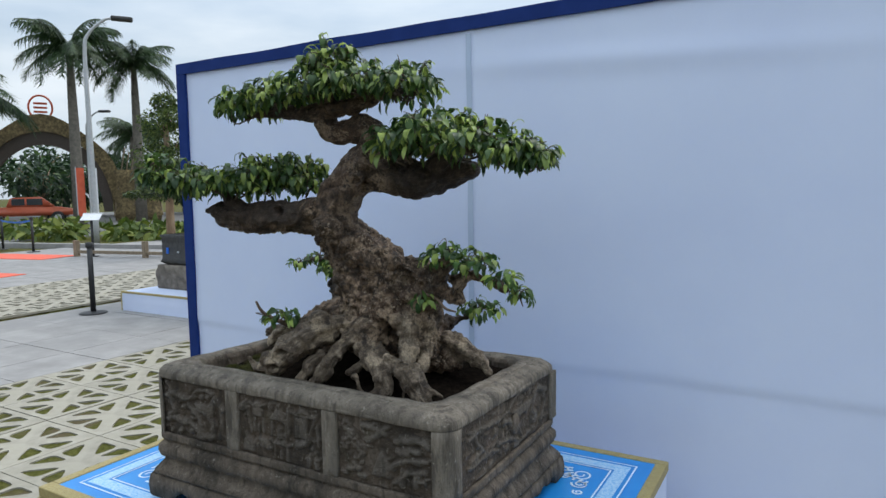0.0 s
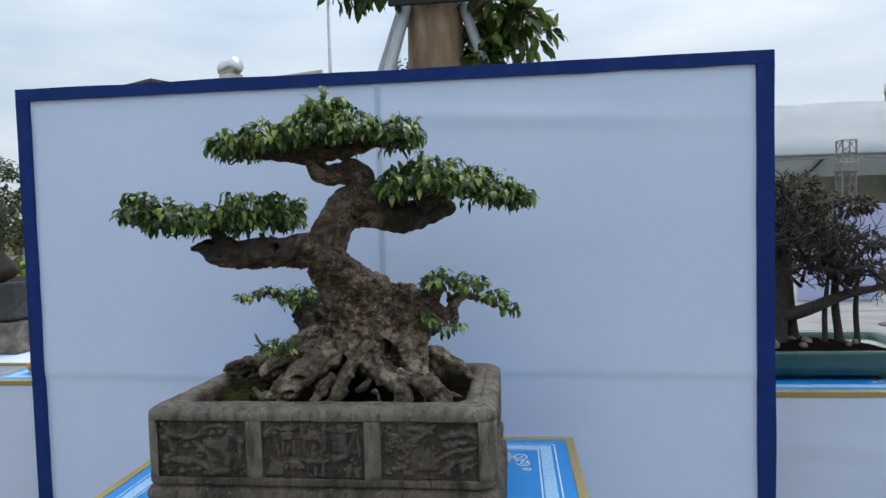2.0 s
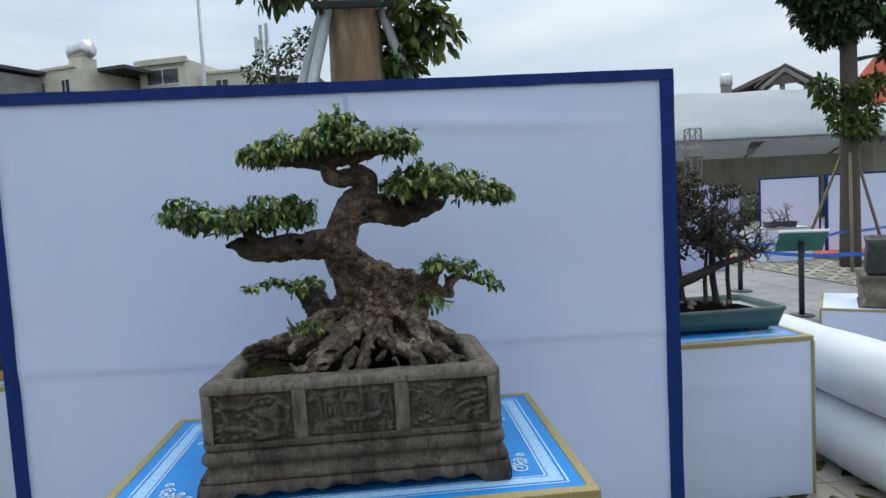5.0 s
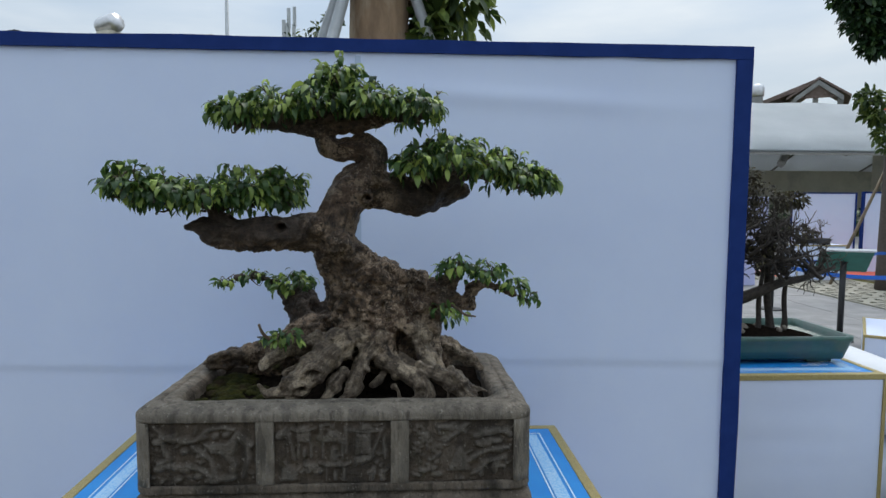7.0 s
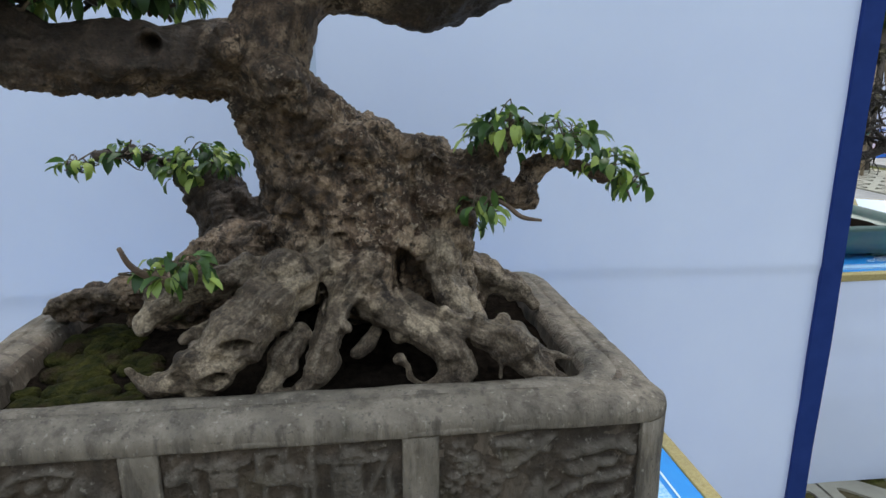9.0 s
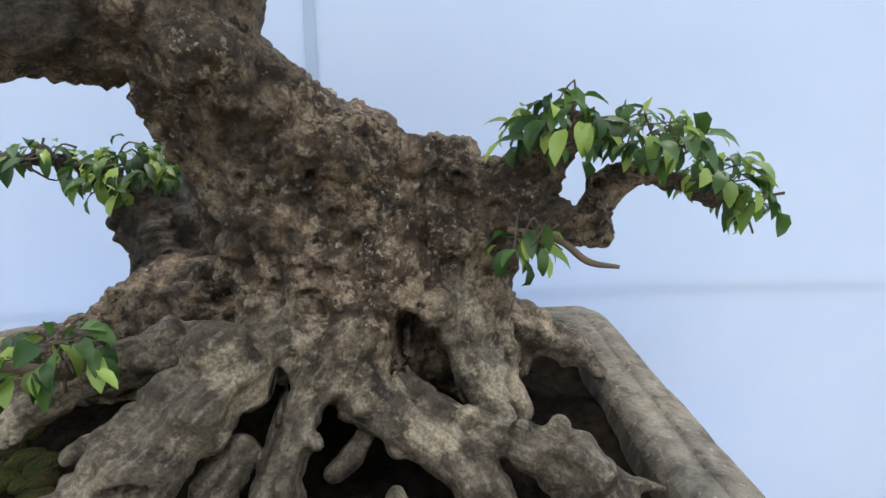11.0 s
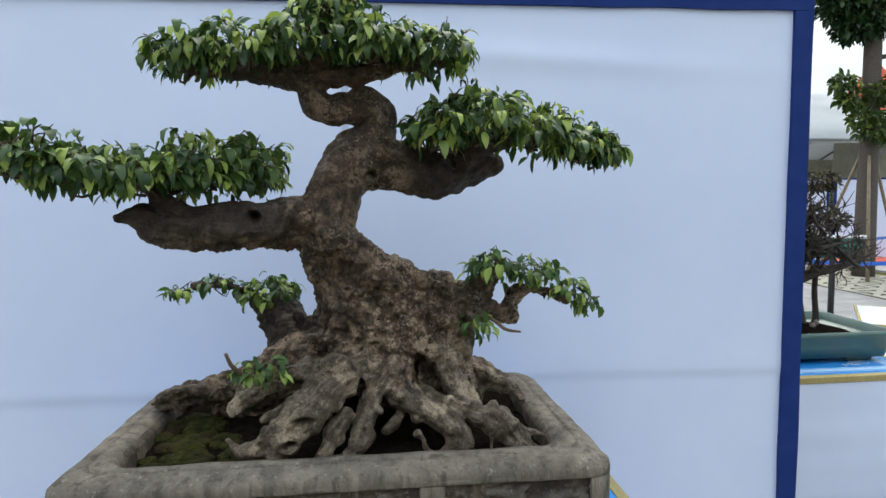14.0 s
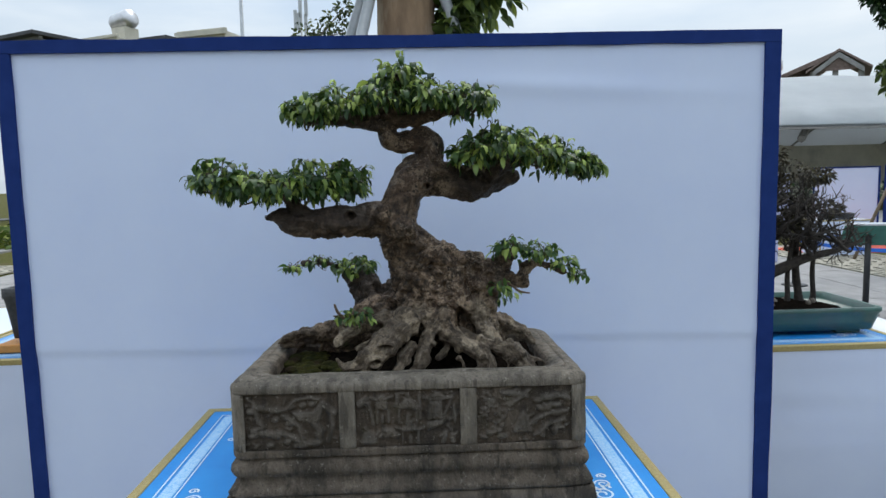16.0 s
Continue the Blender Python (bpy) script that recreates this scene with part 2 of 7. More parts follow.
    span.inputs["To Min"].default_value, span.inputs["To Max"].default_value = 0.55, 1.42
    l.new(tex(340.0, 4.0, 0.7), span.inputs["Value"])
    l.new(span.outputs["Result"], crumbs.inputs["Value"])
    l.new(c, crumbs.inputs["Color"])
    crumbs.inputs["Saturation"].default_value = 1.22
    c = crumbs.outputs["Color"]
    l.new(c, p.inputs["Base Color"])
    p.inputs["Roughness"].default_value, p.inputs["Specular IOR Level"].default_value = 0.60, 0.4
    b1, b2, b3, b4 = (n.new("ShaderNodeBump") for _ in range(4))
    for b, src, st, dist in ((b1, streak.outputs["Fac"], 0.5, 0.004), (b2, grain, 0.9, 0.009), (b3, tex(150.0, 6.0), 1.0, 0.0050), (b4, tex(380.0, 4.0), 0.9, 0.0018)):
        b.inputs["Strength"].default_value, b.inputs["Distance"].default_value = st, dist
        l.new(src, b.inputs["Height"])
    b1.invert = True
    l.new(b1.outputs["Normal"], b2.inputs["Normal"])
    l.new(b2.outputs["Normal"], b3.inputs["Normal"])
    l.new(b3.outputs["Normal"], b4.inputs["Normal"])
    l.new(b4.outputs["Normal"], p.inputs["Normal"])
    return m


M = {
    "fabric": surf("white_fabric", [(0.3, (0.632, 0.708, 0.905)), (0.7, (0.676, 0.750, 0.925))], 3.0, 0.55, 0.06, 900.0, spec=0.35),
    "crease_shade": surf("grey_crease_shade", [(0.3, (0.43, 0.52, 0.67)), (0.7, (0.48, 0.57, 0.72))], 5.0, 0.6),
    "blue_border": surf("navy_fabric", [(0.3, (0.010, 0.030, 0.145)), (0.7, (0.015, 0.040, 0.18))], 14.0, 0.7, 0.08, 700.0, spec=0.12),
    "cyan_print": surf("sky_blue_print", [(0.3, (0.012, 0.235, 0.66)), (0.7, (0.02, 0.30, 0.74))], 6.0, 0.35, 0.05, 500.0),
    "white_print": surf("white_print", [(0.3, (0.62, 0.76, 0.88)), (0.7, (0.74, 0.84, 0.92))], 60.0, 0.4),
    "pale_print": surf("pale_blue_print", [(0.35, (0.16, 0.47, 0.80)), (0.65, (0.55, 0.73, 0.90))], 220.0, 0.4),
    "gold": surf("gold_braid", [(0.3, (0.30, 0.23, 0.08)), (0.7, (0.44, 0.36, 0.15))], 160.0, 0.5, 0.3, 600.0),
    "stone": aged(surf("weathered_stone", [(0.25, (0.081, 0.064, 0.050)), (0.5, (0.140, 0.112, 0.087)), (0.75, (0.218, 0.178, 0.138))], 34.0, 0.9, 0.6, 190.0,
                  stretch=(1, 1, 0.40), stain=(0.054, 0.046, 0.037), stain_scale=14.0, stain_span=(0.46, 0.66), spec=0.2, detail=9.0)),
    "relief": aged(height_tinted(surf("carved_stone", [(0.25, (0.055, 0.041, 0.031)), (0.5, (0.096, 0.074, 0.056)), (0.75, (0.148, 0.114, 0.088))], 40.0, 0.9, 0.6, 190.0,
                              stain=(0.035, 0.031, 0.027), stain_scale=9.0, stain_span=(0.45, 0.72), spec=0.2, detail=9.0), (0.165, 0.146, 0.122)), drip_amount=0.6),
    "stone_rim": aged(surf("worn_stone_rim", [(0.30, (0.118, 0.101, 0.080)), (0.5, (0.191, 0.164, 0.132)), (0.70, (0.293, 0.254, 0.207))], 60.0, 0.88, 0.6, 210.0,
                      stretch=(1, 1, 0.28), stain=(0.078, 0.069, 0.058), stain_scale=30.0, stain_span=(0.50, 0.68), spec=0.2, detail=9.0), (0.062, 0.054, 0.045), 0.7, (0.40, 0.37, 0.31)),
    # dark soil taken to near black, with the shade of root gaps in its colour
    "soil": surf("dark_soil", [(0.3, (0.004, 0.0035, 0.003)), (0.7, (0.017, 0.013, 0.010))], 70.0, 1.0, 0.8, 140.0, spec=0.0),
    "moss": surf("moss", [(0.3, (0.010, 0.013, 0.004)), (0.5, (0.028, 0.030, 0.007)), (0.75, (0.065, 0.062, 0.014))], 60.0, 0.95, 1.0, 260.0, stain=(0.03, 0.02, 0.012), stain_scale=18.0, spec=0.1),
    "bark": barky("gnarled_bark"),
    "cutwood": surf("pinkish_cut_wood", [(0.3, (0.085, 0.055, 0.038)), (0.7, (0.17, 0.115, 0.08))], 60.0, 0.8, 0.3),
    "twig": surf("dark_twig", [(0.3, (0.05, 0.035, 0.024)), (0.7, (0.13, 0.10, 0.07))], 90.0, 0.85, 0.4),
    "leaf_many": leafy("fig_leaves", (0.015, 0.046, 0.013), (0.066, 0.128, 0.028), (0.33, 0.42, 0.092), True, 0.45, 0.34),
    "leaf_one": leafy("fig_leaf", (0.020, 0.062, 0.015), (0.090, 0.185, 0.036), (0.36, 0.47, 0.105), False, 0.42, 0.34),
    "pine": leafy("far_leaves", (0.012, 0.028, 0.008), (0.036, 0.064, 0.016), (0.10, 0.125, 0.026), True, 0.6),
    "grove": leafy("dull_leaves", (0.02, 0.018, 0.012), (0.05, 0.042, 0.026), (0.09, 0.08, 0.035), True, 0.7),
    "street_leaf": leafy("street_tree_leaves", (0.006, 0.022, 0.008), (0.02, 0.055, 0.016), (0.06, 0.11, 0.03), True, 0.5),
    "palm": leafy("palm_leaflets", (0.012, 0.032, 0.010), (0.03, 0.07, 0.02), (0.07, 0.12, 0.04), True, 0.5),
    "hedge": leafy("verge_grass", (0.04, 0.07, 0.01), (0.09, 0.14, 0.02), (0.19, 0.22, 0.04), True, 0.7),
    "bush": leafy("bush_leaves", (0.016, 0.038, 0.008), (0.07, 0.115, 0.02), (0.15, 0.20, 0.04), True, 0.6),
    "dead": surf("grey_twigs", [(0.3, (0.045, 0.036, 0.03)), (0.7, (0.13, 0.105, 0.088))], 60.0, 0.9, 0.4),
    "trunk": surf("street_tree_bark", [(0.3, (0.12, 0.075, 0.045)), (0.7, (0.30, 0.20, 0.12))], 9.0, 0.9, 0.6, 40.0, stretch=(1, 1, 0.3), stain=(0.34, 0.27, 0.19), stain_scale=4.0),
    "palm_trunk": surf("palm_trunk", [(0.3, (0.10, 0.09, 0.075)), (0.7, (0.20, 0.18, 0.15))], 5.0, 0.9, 0.3, 20.0),
    "steel": surf("grey_pipe", [(0.3, (0.36, 0.38, 0.39)), (0.7, (0.46, 0.48, 0.49))], 12.0, 0.45, 0.05, metal=0.3),
    "black": surf("black_paint", [(0.3, (0.012, 0.013, 0.014)), (0.7, (0.022, 0.023, 0.025))], 30.0, 0.5),
    "tape": surf("blue_tape", [(0.3, (0.015, 0.12, 0.55)), (0.7, (0.02, 0.16, 0.65))], 10.0, 0.4),
    "paver": surf("grass_paver_concrete", [(0.3, (0.255, 0.239, 0.195)), (0.55, (0.326, 0.306, 0.253)), (0.8, (0.387, 0.368, 0.308))], 9.0, 0.92, 0.35, 120.0, stain=(0.33, 0.31, 0.25), stain_scale=3.0, vary=0.06, spec=0.2),
    "slab": surf("grey_pavement", [(0.3, (0.230, 0.223, 0.216)), (0.7, (0.331, 0.322, 0.313))], 3.0, 0.85, 0.2, 90.0, stain=(0.24, 0.235, 0.23), stain_scale=1.1, vary=0.07, spec=0.25),
    "turf": surf("sparse_turf", [(0.3, (0.035, 0.036, 0.008)), (0.55, (0.085, 0.088, 0.02)), (0.8, (0.15, 0.14, 0.045))], 45.0, 0.95, 0.8, 150.0, stain=(0.10, 0.08, 0.045), stain_scale=2.5, spec=0.1),
    "asphalt": surf("asphalt", [(0.3, (0.10, 0.10, 0.10)), (0.7, (0.16, 0.16, 0.155))], 5.0, 0.9, 0.2, 60.0),
    "carpet": surf("red_carpet", [(0.3, (0.62, 0.10, 0.06)), (0.7, (0.72, 0.15, 0.09))], 4.0, 0.9, 0.2, 90.0),
    "glaze": surf("green_glaze", [(0.3, (0.02, 0.075, 0.06)), (0.7, (0.05, 0.13, 0.105))], 9.0, 0.3, 0.05, stain=(0.06, 0.10, 0.09), stain_scale=5.0),
    "tarp": thin_sheet(surf("tent_sheet", [(0.3, (0.62, 0.66, 0.68)), (0.7, (0.74, 0.77, 0.79))], 0.6, 0.6, 0.1, 3.0), (0.72, 0.74, 0.75), 0.35),
    "rust": surf("grey_truss", [(0.3, (0.16, 0.15, 0.14)), (0.7, (0.28, 0.27, 0.25))], 10.0, 0.7),
    "plaster": surf("cream_plaster", [(0.3, (0.52, 0.49, 0.40)), (0.7, (0.64, 0.60, 0.50))], 1.2, 0.9, 0.2, 12.0, stain=(0.42, 0.40, 0.34), stain_scale=0.5),
    "grey_wall": surf("grey_render", [(0.3, (0.20, 0.20, 0.195)), (0.7, (0.29, 0.29, 0.28))], 1.5, 0.9, 0.2, 12.0),
    "dark_roof": surf("dark_roof", [(0.3, (0.04, 0.042, 0.046)), (0.7, (0.085, 0.088, 0.092))], 3.0, 0.8),
    "red_roof": surf("red_roof_tiles", [(0.3, (0.22, 0.06, 0.04)), (0.7, (0.36, 0.11, 0.075))], 6.0, 0.85, 0.5, 20.0),
    "old_roof": surf("old_roof_tiles", [(0.3, (0.11, 0.08, 0.068)), (0.7, (0.22, 0.165, 0.145))], 4.0, 0.9, 0.5, 20.0),
    "grove_twig": surf("dark_grove_wood", [(0.3, (0.022, 0.018, 0.015)), (0.7, (0.065, 0.053, 0.045))], 60.0, 0.9, 0.4),
    "underside_shade": thin_sheet(surf("grey_underside_shade", [(0.3, (0.50, 0.51, 0.515)), (0.7, (0.58, 0.59, 0.595))], 0.5, 0.8), (0.70, 0.71, 0.72), 0.5),
    "light_block": surf("dark_light_block", [(0.3, (0.10, 0.105, 0.10)), (0.7, (0.17, 0.175, 0.165))], 1.2, 0.9, 0.2, 12.0),
    "dark_glass": surf("dark_window_glass", [(0.3, (0.03, 0.035, 0.04)), (0.7, (0.06, 0.068, 0.075))], 2.0, 0.15),
    "silver": surf("silver_tank", [(0.3, (0.5, 0.5, 0.5)), (0.7, (0.65, 0.65, 0.66))], 4.0, 0.3, metal=0.8),
    "straw": surf("straw_thatch", [(0.3, (0.075, 0.058, 0.036)), (0.5, (0.16, 0.12, 0.06)), (0.7, (0.33, 0.25, 0.115))], 7.0, 0.95, 0.7, 40.0),
    "brown_rock": surf("carved_rock", [(0.25, (0.07, 0.058, 0.046)), (0.5, (0.17, 0.145, 0.118)), (0.8, (0.33, 0.29, 0.24))], 9.0, 0.9, 0.7, 50.0),
    "dark_pot": surf("dark_relief_pot", [(0.3, (0.02, 0.021, 0.022)), (0.7, (0.06, 0.06, 0.06))], 20.0, 0.6, 0.6, 60.0),
    "orange_paint": surf("orange_car_paint", [(0.3, (0.42, 0.085, 0.035)), (0.7, (0.48, 0.10, 0.042))], 3.0, 0.3),
    "orange_peel": surf("orange_peel", [(0.3, (0.50, 0.20, 0.04)), (0.7, (0.62, 0.27, 0.06))], 80.0, 0.55, 0.3),
    "rubber": surf("tyre_rubber", [(0.3, (0.012, 0.012, 0.012)), (0.7, (0.025, 0.025, 0.025))], 20.0, 0.8),
    "sign_green": surf("green_sign_back", [(0.3, (0.02, 0.13, 0.10)), (0.7, (0.03, 0.18, 0.14))], 8.0, 0.5),
    "paper": surf("white_board", [(0.3, (0.60, 0.62, 0.65)), (0.7, (0.67, 0.69, 0.71))], 8.0, 0.5),
    "violet": surf("lilac_fabric", [(0.3, (0.42, 0.44, 0.66)), (0.7, (0.50, 0.52, 0.74))], 2.0, 0.7),
    "wood": surf("weathered_wood", [(0.3, (0.16, 0.12, 0.08)), (0.7, (0.28, 0.22, 0.15))], 20.0, 0.9, 0.4, stretch=(1, 1, 0.2)),
    "red_cloth": surf("red_banner", [(0.3, (0.45, 0.07, 0.03)), (0.7, (0.55, 0.11, 0.05))], 4.0, 0.8),
}


# ---- building helpers ----
def mesh_of(name, bm, material, smooth=False):
    me = bpy.data.meshes.new(name)
    bm.normal_update()
    bm.to_mesh(me)
    bm.free()
    me.materials.append(material)
    if smooth:
        me.polygons.foreach_set("use_smooth", [True] * len(me.polygons))
    return me


def part(name, bm, material, parent, label="", smooth=False, kind=""):
    """Links a bmesh as one mesh under a thing or a part."""
    ob = new(name, mesh_of(name, bm, material, smooth))
    ob.parent = parent
    return tagged(ob, label, kind=kind)


def thing(name, place, label, category, group="", kind="", turn=0.0):
    ob = new(name)
    ob.empty_display_size = 0.1
    ob.matrix_world = pose(*place, 0, 0, turn)
    return tagged(ob, label, category, group, kind)


def structure(name, bm, material, label, category, smooth=False):
    return tagged(new(name, mesh_of(name, bm, material, smooth)), label, category, kind="structure")


def box(bm, x0, x1, y0, y1, z0, z1, bevel=0.0, segments=2):
    made = bmesh.ops.create_cube(bm, size=1.0, matrix=Matrix.Translation(((x0 + x1) / 2, (y0 + y1) / 2, (z0 + z1) / 2)) @ Matrix.Diagonal((x1 - x0, y1 - y0, z1 - z0, 1)))
    if bevel:
        edges = list({e for v in made["verts"] for e in v.link_edges})
        bmesh.ops.bevel(bm, geom=edges, offset=bevel, segments=segments, affect="EDGES", profile=0.5)
    return bm


def boxed(*args, bevel=0.0, segments=2):
    return box(bmesh.new(), *args, bevel=bevel, segments=segments)


def tube(bm, points, radii, sides=8, cap=True, flutes=0.0, seed=0.0):
    """A tapered tube along points, with rounded ends; flutes wrinkle it lengthwise with a slow twist."""
    pts = [Vector(p) for p in points]
    rings, side = [], None
    for i, p in enumerate(pts):
        ahead = (pts[min(i + 1, len(pts) - 1)] - pts[max(i - 1, 0)]).normalized()
        if side is None:
            side = ahead.orthogonal().normalized()
        side = (side - ahead * side.dot(ahead)).normalized()
        up = ahead.cross(side)
        r = float(radii[i] if hasattr(radii, "__len__") else radii)
        wave = [1 + flutes * (0.55 * math.sin(3 * q + seed + 0.25 * i) + 0.6 * math.sin(5 * q + 2.1 * seed - 0.2 * i) + 0.4 * math.sin(8 * q + 3.3 * seed + 0.12 * i)) for q in (2 * math.pi * k / sides for k in range(sides))] if flutes else [1.0] * sides
        rings.append([bm.verts.new(p + r * w * (math.cos(a) * side + math.sin(a) * up)) for w, a in zip(wave, (2 * math.pi * k / sides for k in range(sides)))])
    for a, b in zip(rings, rings[1:]):
        for k in range(sides):
            bm.faces.new((a[k], a[(k + 1) % sides], b[(k + 1) % sides], b[k]))
    if cap:
        bm.faces.new(rings[0][::-1])
        bm.faces.new(rings[-1])
    return bm


def smooth_line(points, per=5):
    """Points and radii (x, y, z, r) refined along a Catmull-Rom line."""
    p = np.array(points, float)
    p = np.vstack([2 * p[0] - p[1], p, 2 * p[-1] - p[-2]])
    out = []
    for i in range(1, len(p) - 2):
        for t in np.arange(per) / per:
            out.append(0.5 * (2 * p[i] + (p[i + 1] - p[i - 1]) * t + (2 * p[i - 1] - 5 * p[i] + 4 * p[i + 1] - p[i + 2]) * t**2 + (3 * p[i] - p[i - 1] - 3 * p[i + 1] + p[i + 2]) * t**3))
    out.append(p[-2])
    out = np.array(out)
    out[:, 3] = np.maximum(out[:, 3], 0.0015)
    return out


def lathe(profile, sides=24):
    """A round body from (radius, height) pairs."""
    bm = bmesh.new()
    rings = [[bm.verts.new((r * math.cos(2 * math.pi * k / sides), r * math.sin(2 * math.pi * k / sides), z)) for k in range(sides)] for r, z in profile]
    for a, b in zip(rings, rings[1:]):
        for k in range(sides):
            bm.faces.new((a[k], a[(k + 1) % sides], b[(k + 1) % sides], b[k]))
    bm.faces.new(rings[0][::-1])
    bm.faces.new(rings[-1])
    return bm


def raw(name, verts, faces, material, parent=None, label="", smooth=False, kind=""):
    me = bpy.data.meshes.new(name)
    me.from_pydata(verts, [], faces)
    me.materials.append(material)
    if smooth:
        me.polygons.foreach_set("use_smooth", [True] * len(me.polygons))
    ob = new(name, me)
    if parent:
        ob.parent = parent
    return tagged(ob, label, kind=kind)


def rounded_ring(w, d, r, n=6):
    """Points round a rectangle of half sizes w, d with corner radius r."""
    out = []
    for cx, cy, a0 in ((w - r, d - r, 0), (-w + r, d - r, 90), (-w + r, -d + r, 180), (w - r, -d + r, 270)):
        for k in range(n + 1):
            a = radians(a0 + 90 * k / n)
            out.append((cx + r * math.cos(a), cy + r * math.sin(a)))
    return out


def loft(profile, r=0.02, n=6, bottom=True, top=True):
    """A rectangular vessel from rows of (half width, half depth, height)."""
    bm = bmesh.new()
    rings = [[bm.verts.new((x, y, z)) for x, y in rounded_ring(w, d, min(r, w * 0.9, d * 0.9), n)] for w, d, z in profile]
    for a, b in zip(rings, rings[1:]):
        for k in range(len(a)):
            bm.faces.new((a[k], a[(k + 1) % len(a)], b[(k + 1) % len(a)], b[k]))
    if bottom:
        bm.faces.new(rings[0][::-1])
    if top:
        bm.faces.new(rings[-1])
    return bm


LEAF_T = np.array([0.0, 0.22, 0.48, 0.76, 1.0])
LEAF_W = np.array([0.10, 0.78, 1.0, 0.66, 0.03])


def leaf_verts(base, ahead, up, length, width, droop, fold=0.25):
    """Fifteen points of a leaf that bends down along its length and folds at the midrib."""
    ahead = np.array(ahead) / np.linalg.norm(ahead)
    side = np.cross(ahead, up)
    side = side / max(np.linalg.norm(side), 1e-6)
    out, p, last = [], np.array(base, float), 0.0
    for t, w in zip(LEAF_T, LEAF_W):
        a = droop * t
        lean = ahead * math.cos(a) - np.array((0, 0, 1.0)) * math.sin(a)
        p = p + lean / np.linalg.norm(lean) * (t - last) * length
        last = t
        nrm = np.cross(side, lean)
        half = w * width / 2
        out += [p - side * half + nrm * fold * half, p, p + side * half + nrm * fold * half]
    return out


LEAF_FACES = [(3 * i + j, 3 * i + j + 1, 3 * i + j + 4, 3 * i + j + 3) for i in range(4) for j in range(2)]


def many_leaves(name, leaves, material, parent, label="", kind="stuff"):
    verts, faces = [], []
    for one in leaves:
        o = len(verts)
        verts += [tuple(v) for v in one]
        faces += [tuple(o + k for k in f) for f in LEAF_FACES]
    return raw(name, verts, faces, material, parent, label, smooth=True, kind=kind)


def lobe_leaves(rng, centre, radii, count, length, droop=(0.5, 1.6), inner=0.75, broad=(0.29, 0.44)):
    """Leaves over the top and sides of a flat mound of foliage; those at its rim hang."""
    out = []
    for _ in range(count):
        d = rng.normal(size=3)
        d[2] = abs(d[2]) * 0.9 - 0.35
        d /= np.linalg.norm(d)
        base = np.array(centre) + d * np.array(radii) * rng.uniform(inner, 1.02)
        ahead = np.array((d[0] / radii[0], d[1] / radii[1], 0.0))
        ahead = ahead / (np.linalg.norm(ahead) + 1e-6) + rng.normal(size=3) * 0.9
        ahead[2] = 0.45 * d[2] - 0.1 + rng.normal() * 0.45
        s = length * rng.uniform(0.65, 1.3)
        out.append(leaf_verts(base, ahead, (rng.normal() * 0.5, rng.normal() * 0.5, 1.0), s, s * rng.uniform(*broad), rng.uniform(*droop), rng.uniform(0.1, 0.6)))
    return out


def crown_leaves(rng, clumps, per, length):
    """Leaves in all directions about clumps (x, y, z, r), for trees that stand further off."""
    out = []
    for x, y, z, r in clumps:
        for _ in range(per):
            d = rng.normal(size=3)
            d /= np.linalg.norm(d)
            base = np.array((x, y, z)) + d * r * rng.uniform(0.45, 1.0) * np.array((1, 1, 0.75))
            ahead = d + rng.normal(size=3) * 0.6
            s = length * rng.uniform(0.7, 1.3)
            out.append(leaf_verts(base, ahead, (rng.normal(), rng.normal(), 1.2), s, s * rng.uniform(0.35, 0.55), rng.uniform(0.2, 1.3)))
    return out


def voxel(bm, size, smooth=2):
    """Melts overlapping closed bodies into one skin; gives its points, faces and normals."""
    me = bpy.data.meshes.new("raw")
    bm.to_mesh(me)
    bm.free()
    ob = new("raw", me)
    mod = ob.modifiers.new("melt", "REMESH")
    mod.mode, mod.voxel_size = "VOXEL", size
    if smooth:
        s = ob.modifiers.new("soften", "SMOOTH")
        s.factor, s.iterations = 0.5, smooth
    got = bpy.data.meshes.new_from_object(ob.evaluated_get(bpy.context.evaluated_depsgraph_get()))
    bpy.data.objects.remove(ob)
    bpy.data.meshes.remove(me)
    return got


def gnarl(me, bumps, warts=(), calm=None):
    """Pushes a skin in and out along its normals by layers of (scale, height, ridged) and by rows of warts (scale, height); less where it is calm."""
    n = len(me.vertices)
    co, no = np.empty(n * 3), np.empty(n * 3)
    me.vertices.foreach_get("co", co)
    me.vertices.foreach_get("normal", no)
    co, no = co.reshape(-1, 3), no.reshape(-1, 3)
    off = np.zeros(n)

    def keep(scale):
        return 1.0 if calm is None else 1 - (0.85 if scale > 50 else 0.6) * calm

    for scale, height, ridged in bumps:
        v = np.array([noise.noise(Vector(p) * scale) for p in co])
        off += height * ((0.45 - 2 * np.abs(v)) if ridged else v) * keep(scale)
    for scale, height in warts:
        v = np.array([noise.voronoi(Vector(p) * scale)[0][0] for p in co])
        off += height * (0.45 - v) * keep(60)
    co += no * off[:, None]
    me.vertices.foreach_set("co", co.ravel())
    me.polygons.foreach_set("use_smooth", [True] * len(me.polygons))
    me.update()
    return me


# ---- ground ----
bm = bmesh.new()
bmesh.ops.create_grid(bm, x_segments=4, y_segments=4, size=900)
bmesh.ops.translate(bm, verts=bm.verts, vec=(0, 0, -0.045))
ground = structure("ground", bm, M["turf"], "sparse green turf and soil under the paving", "ground")


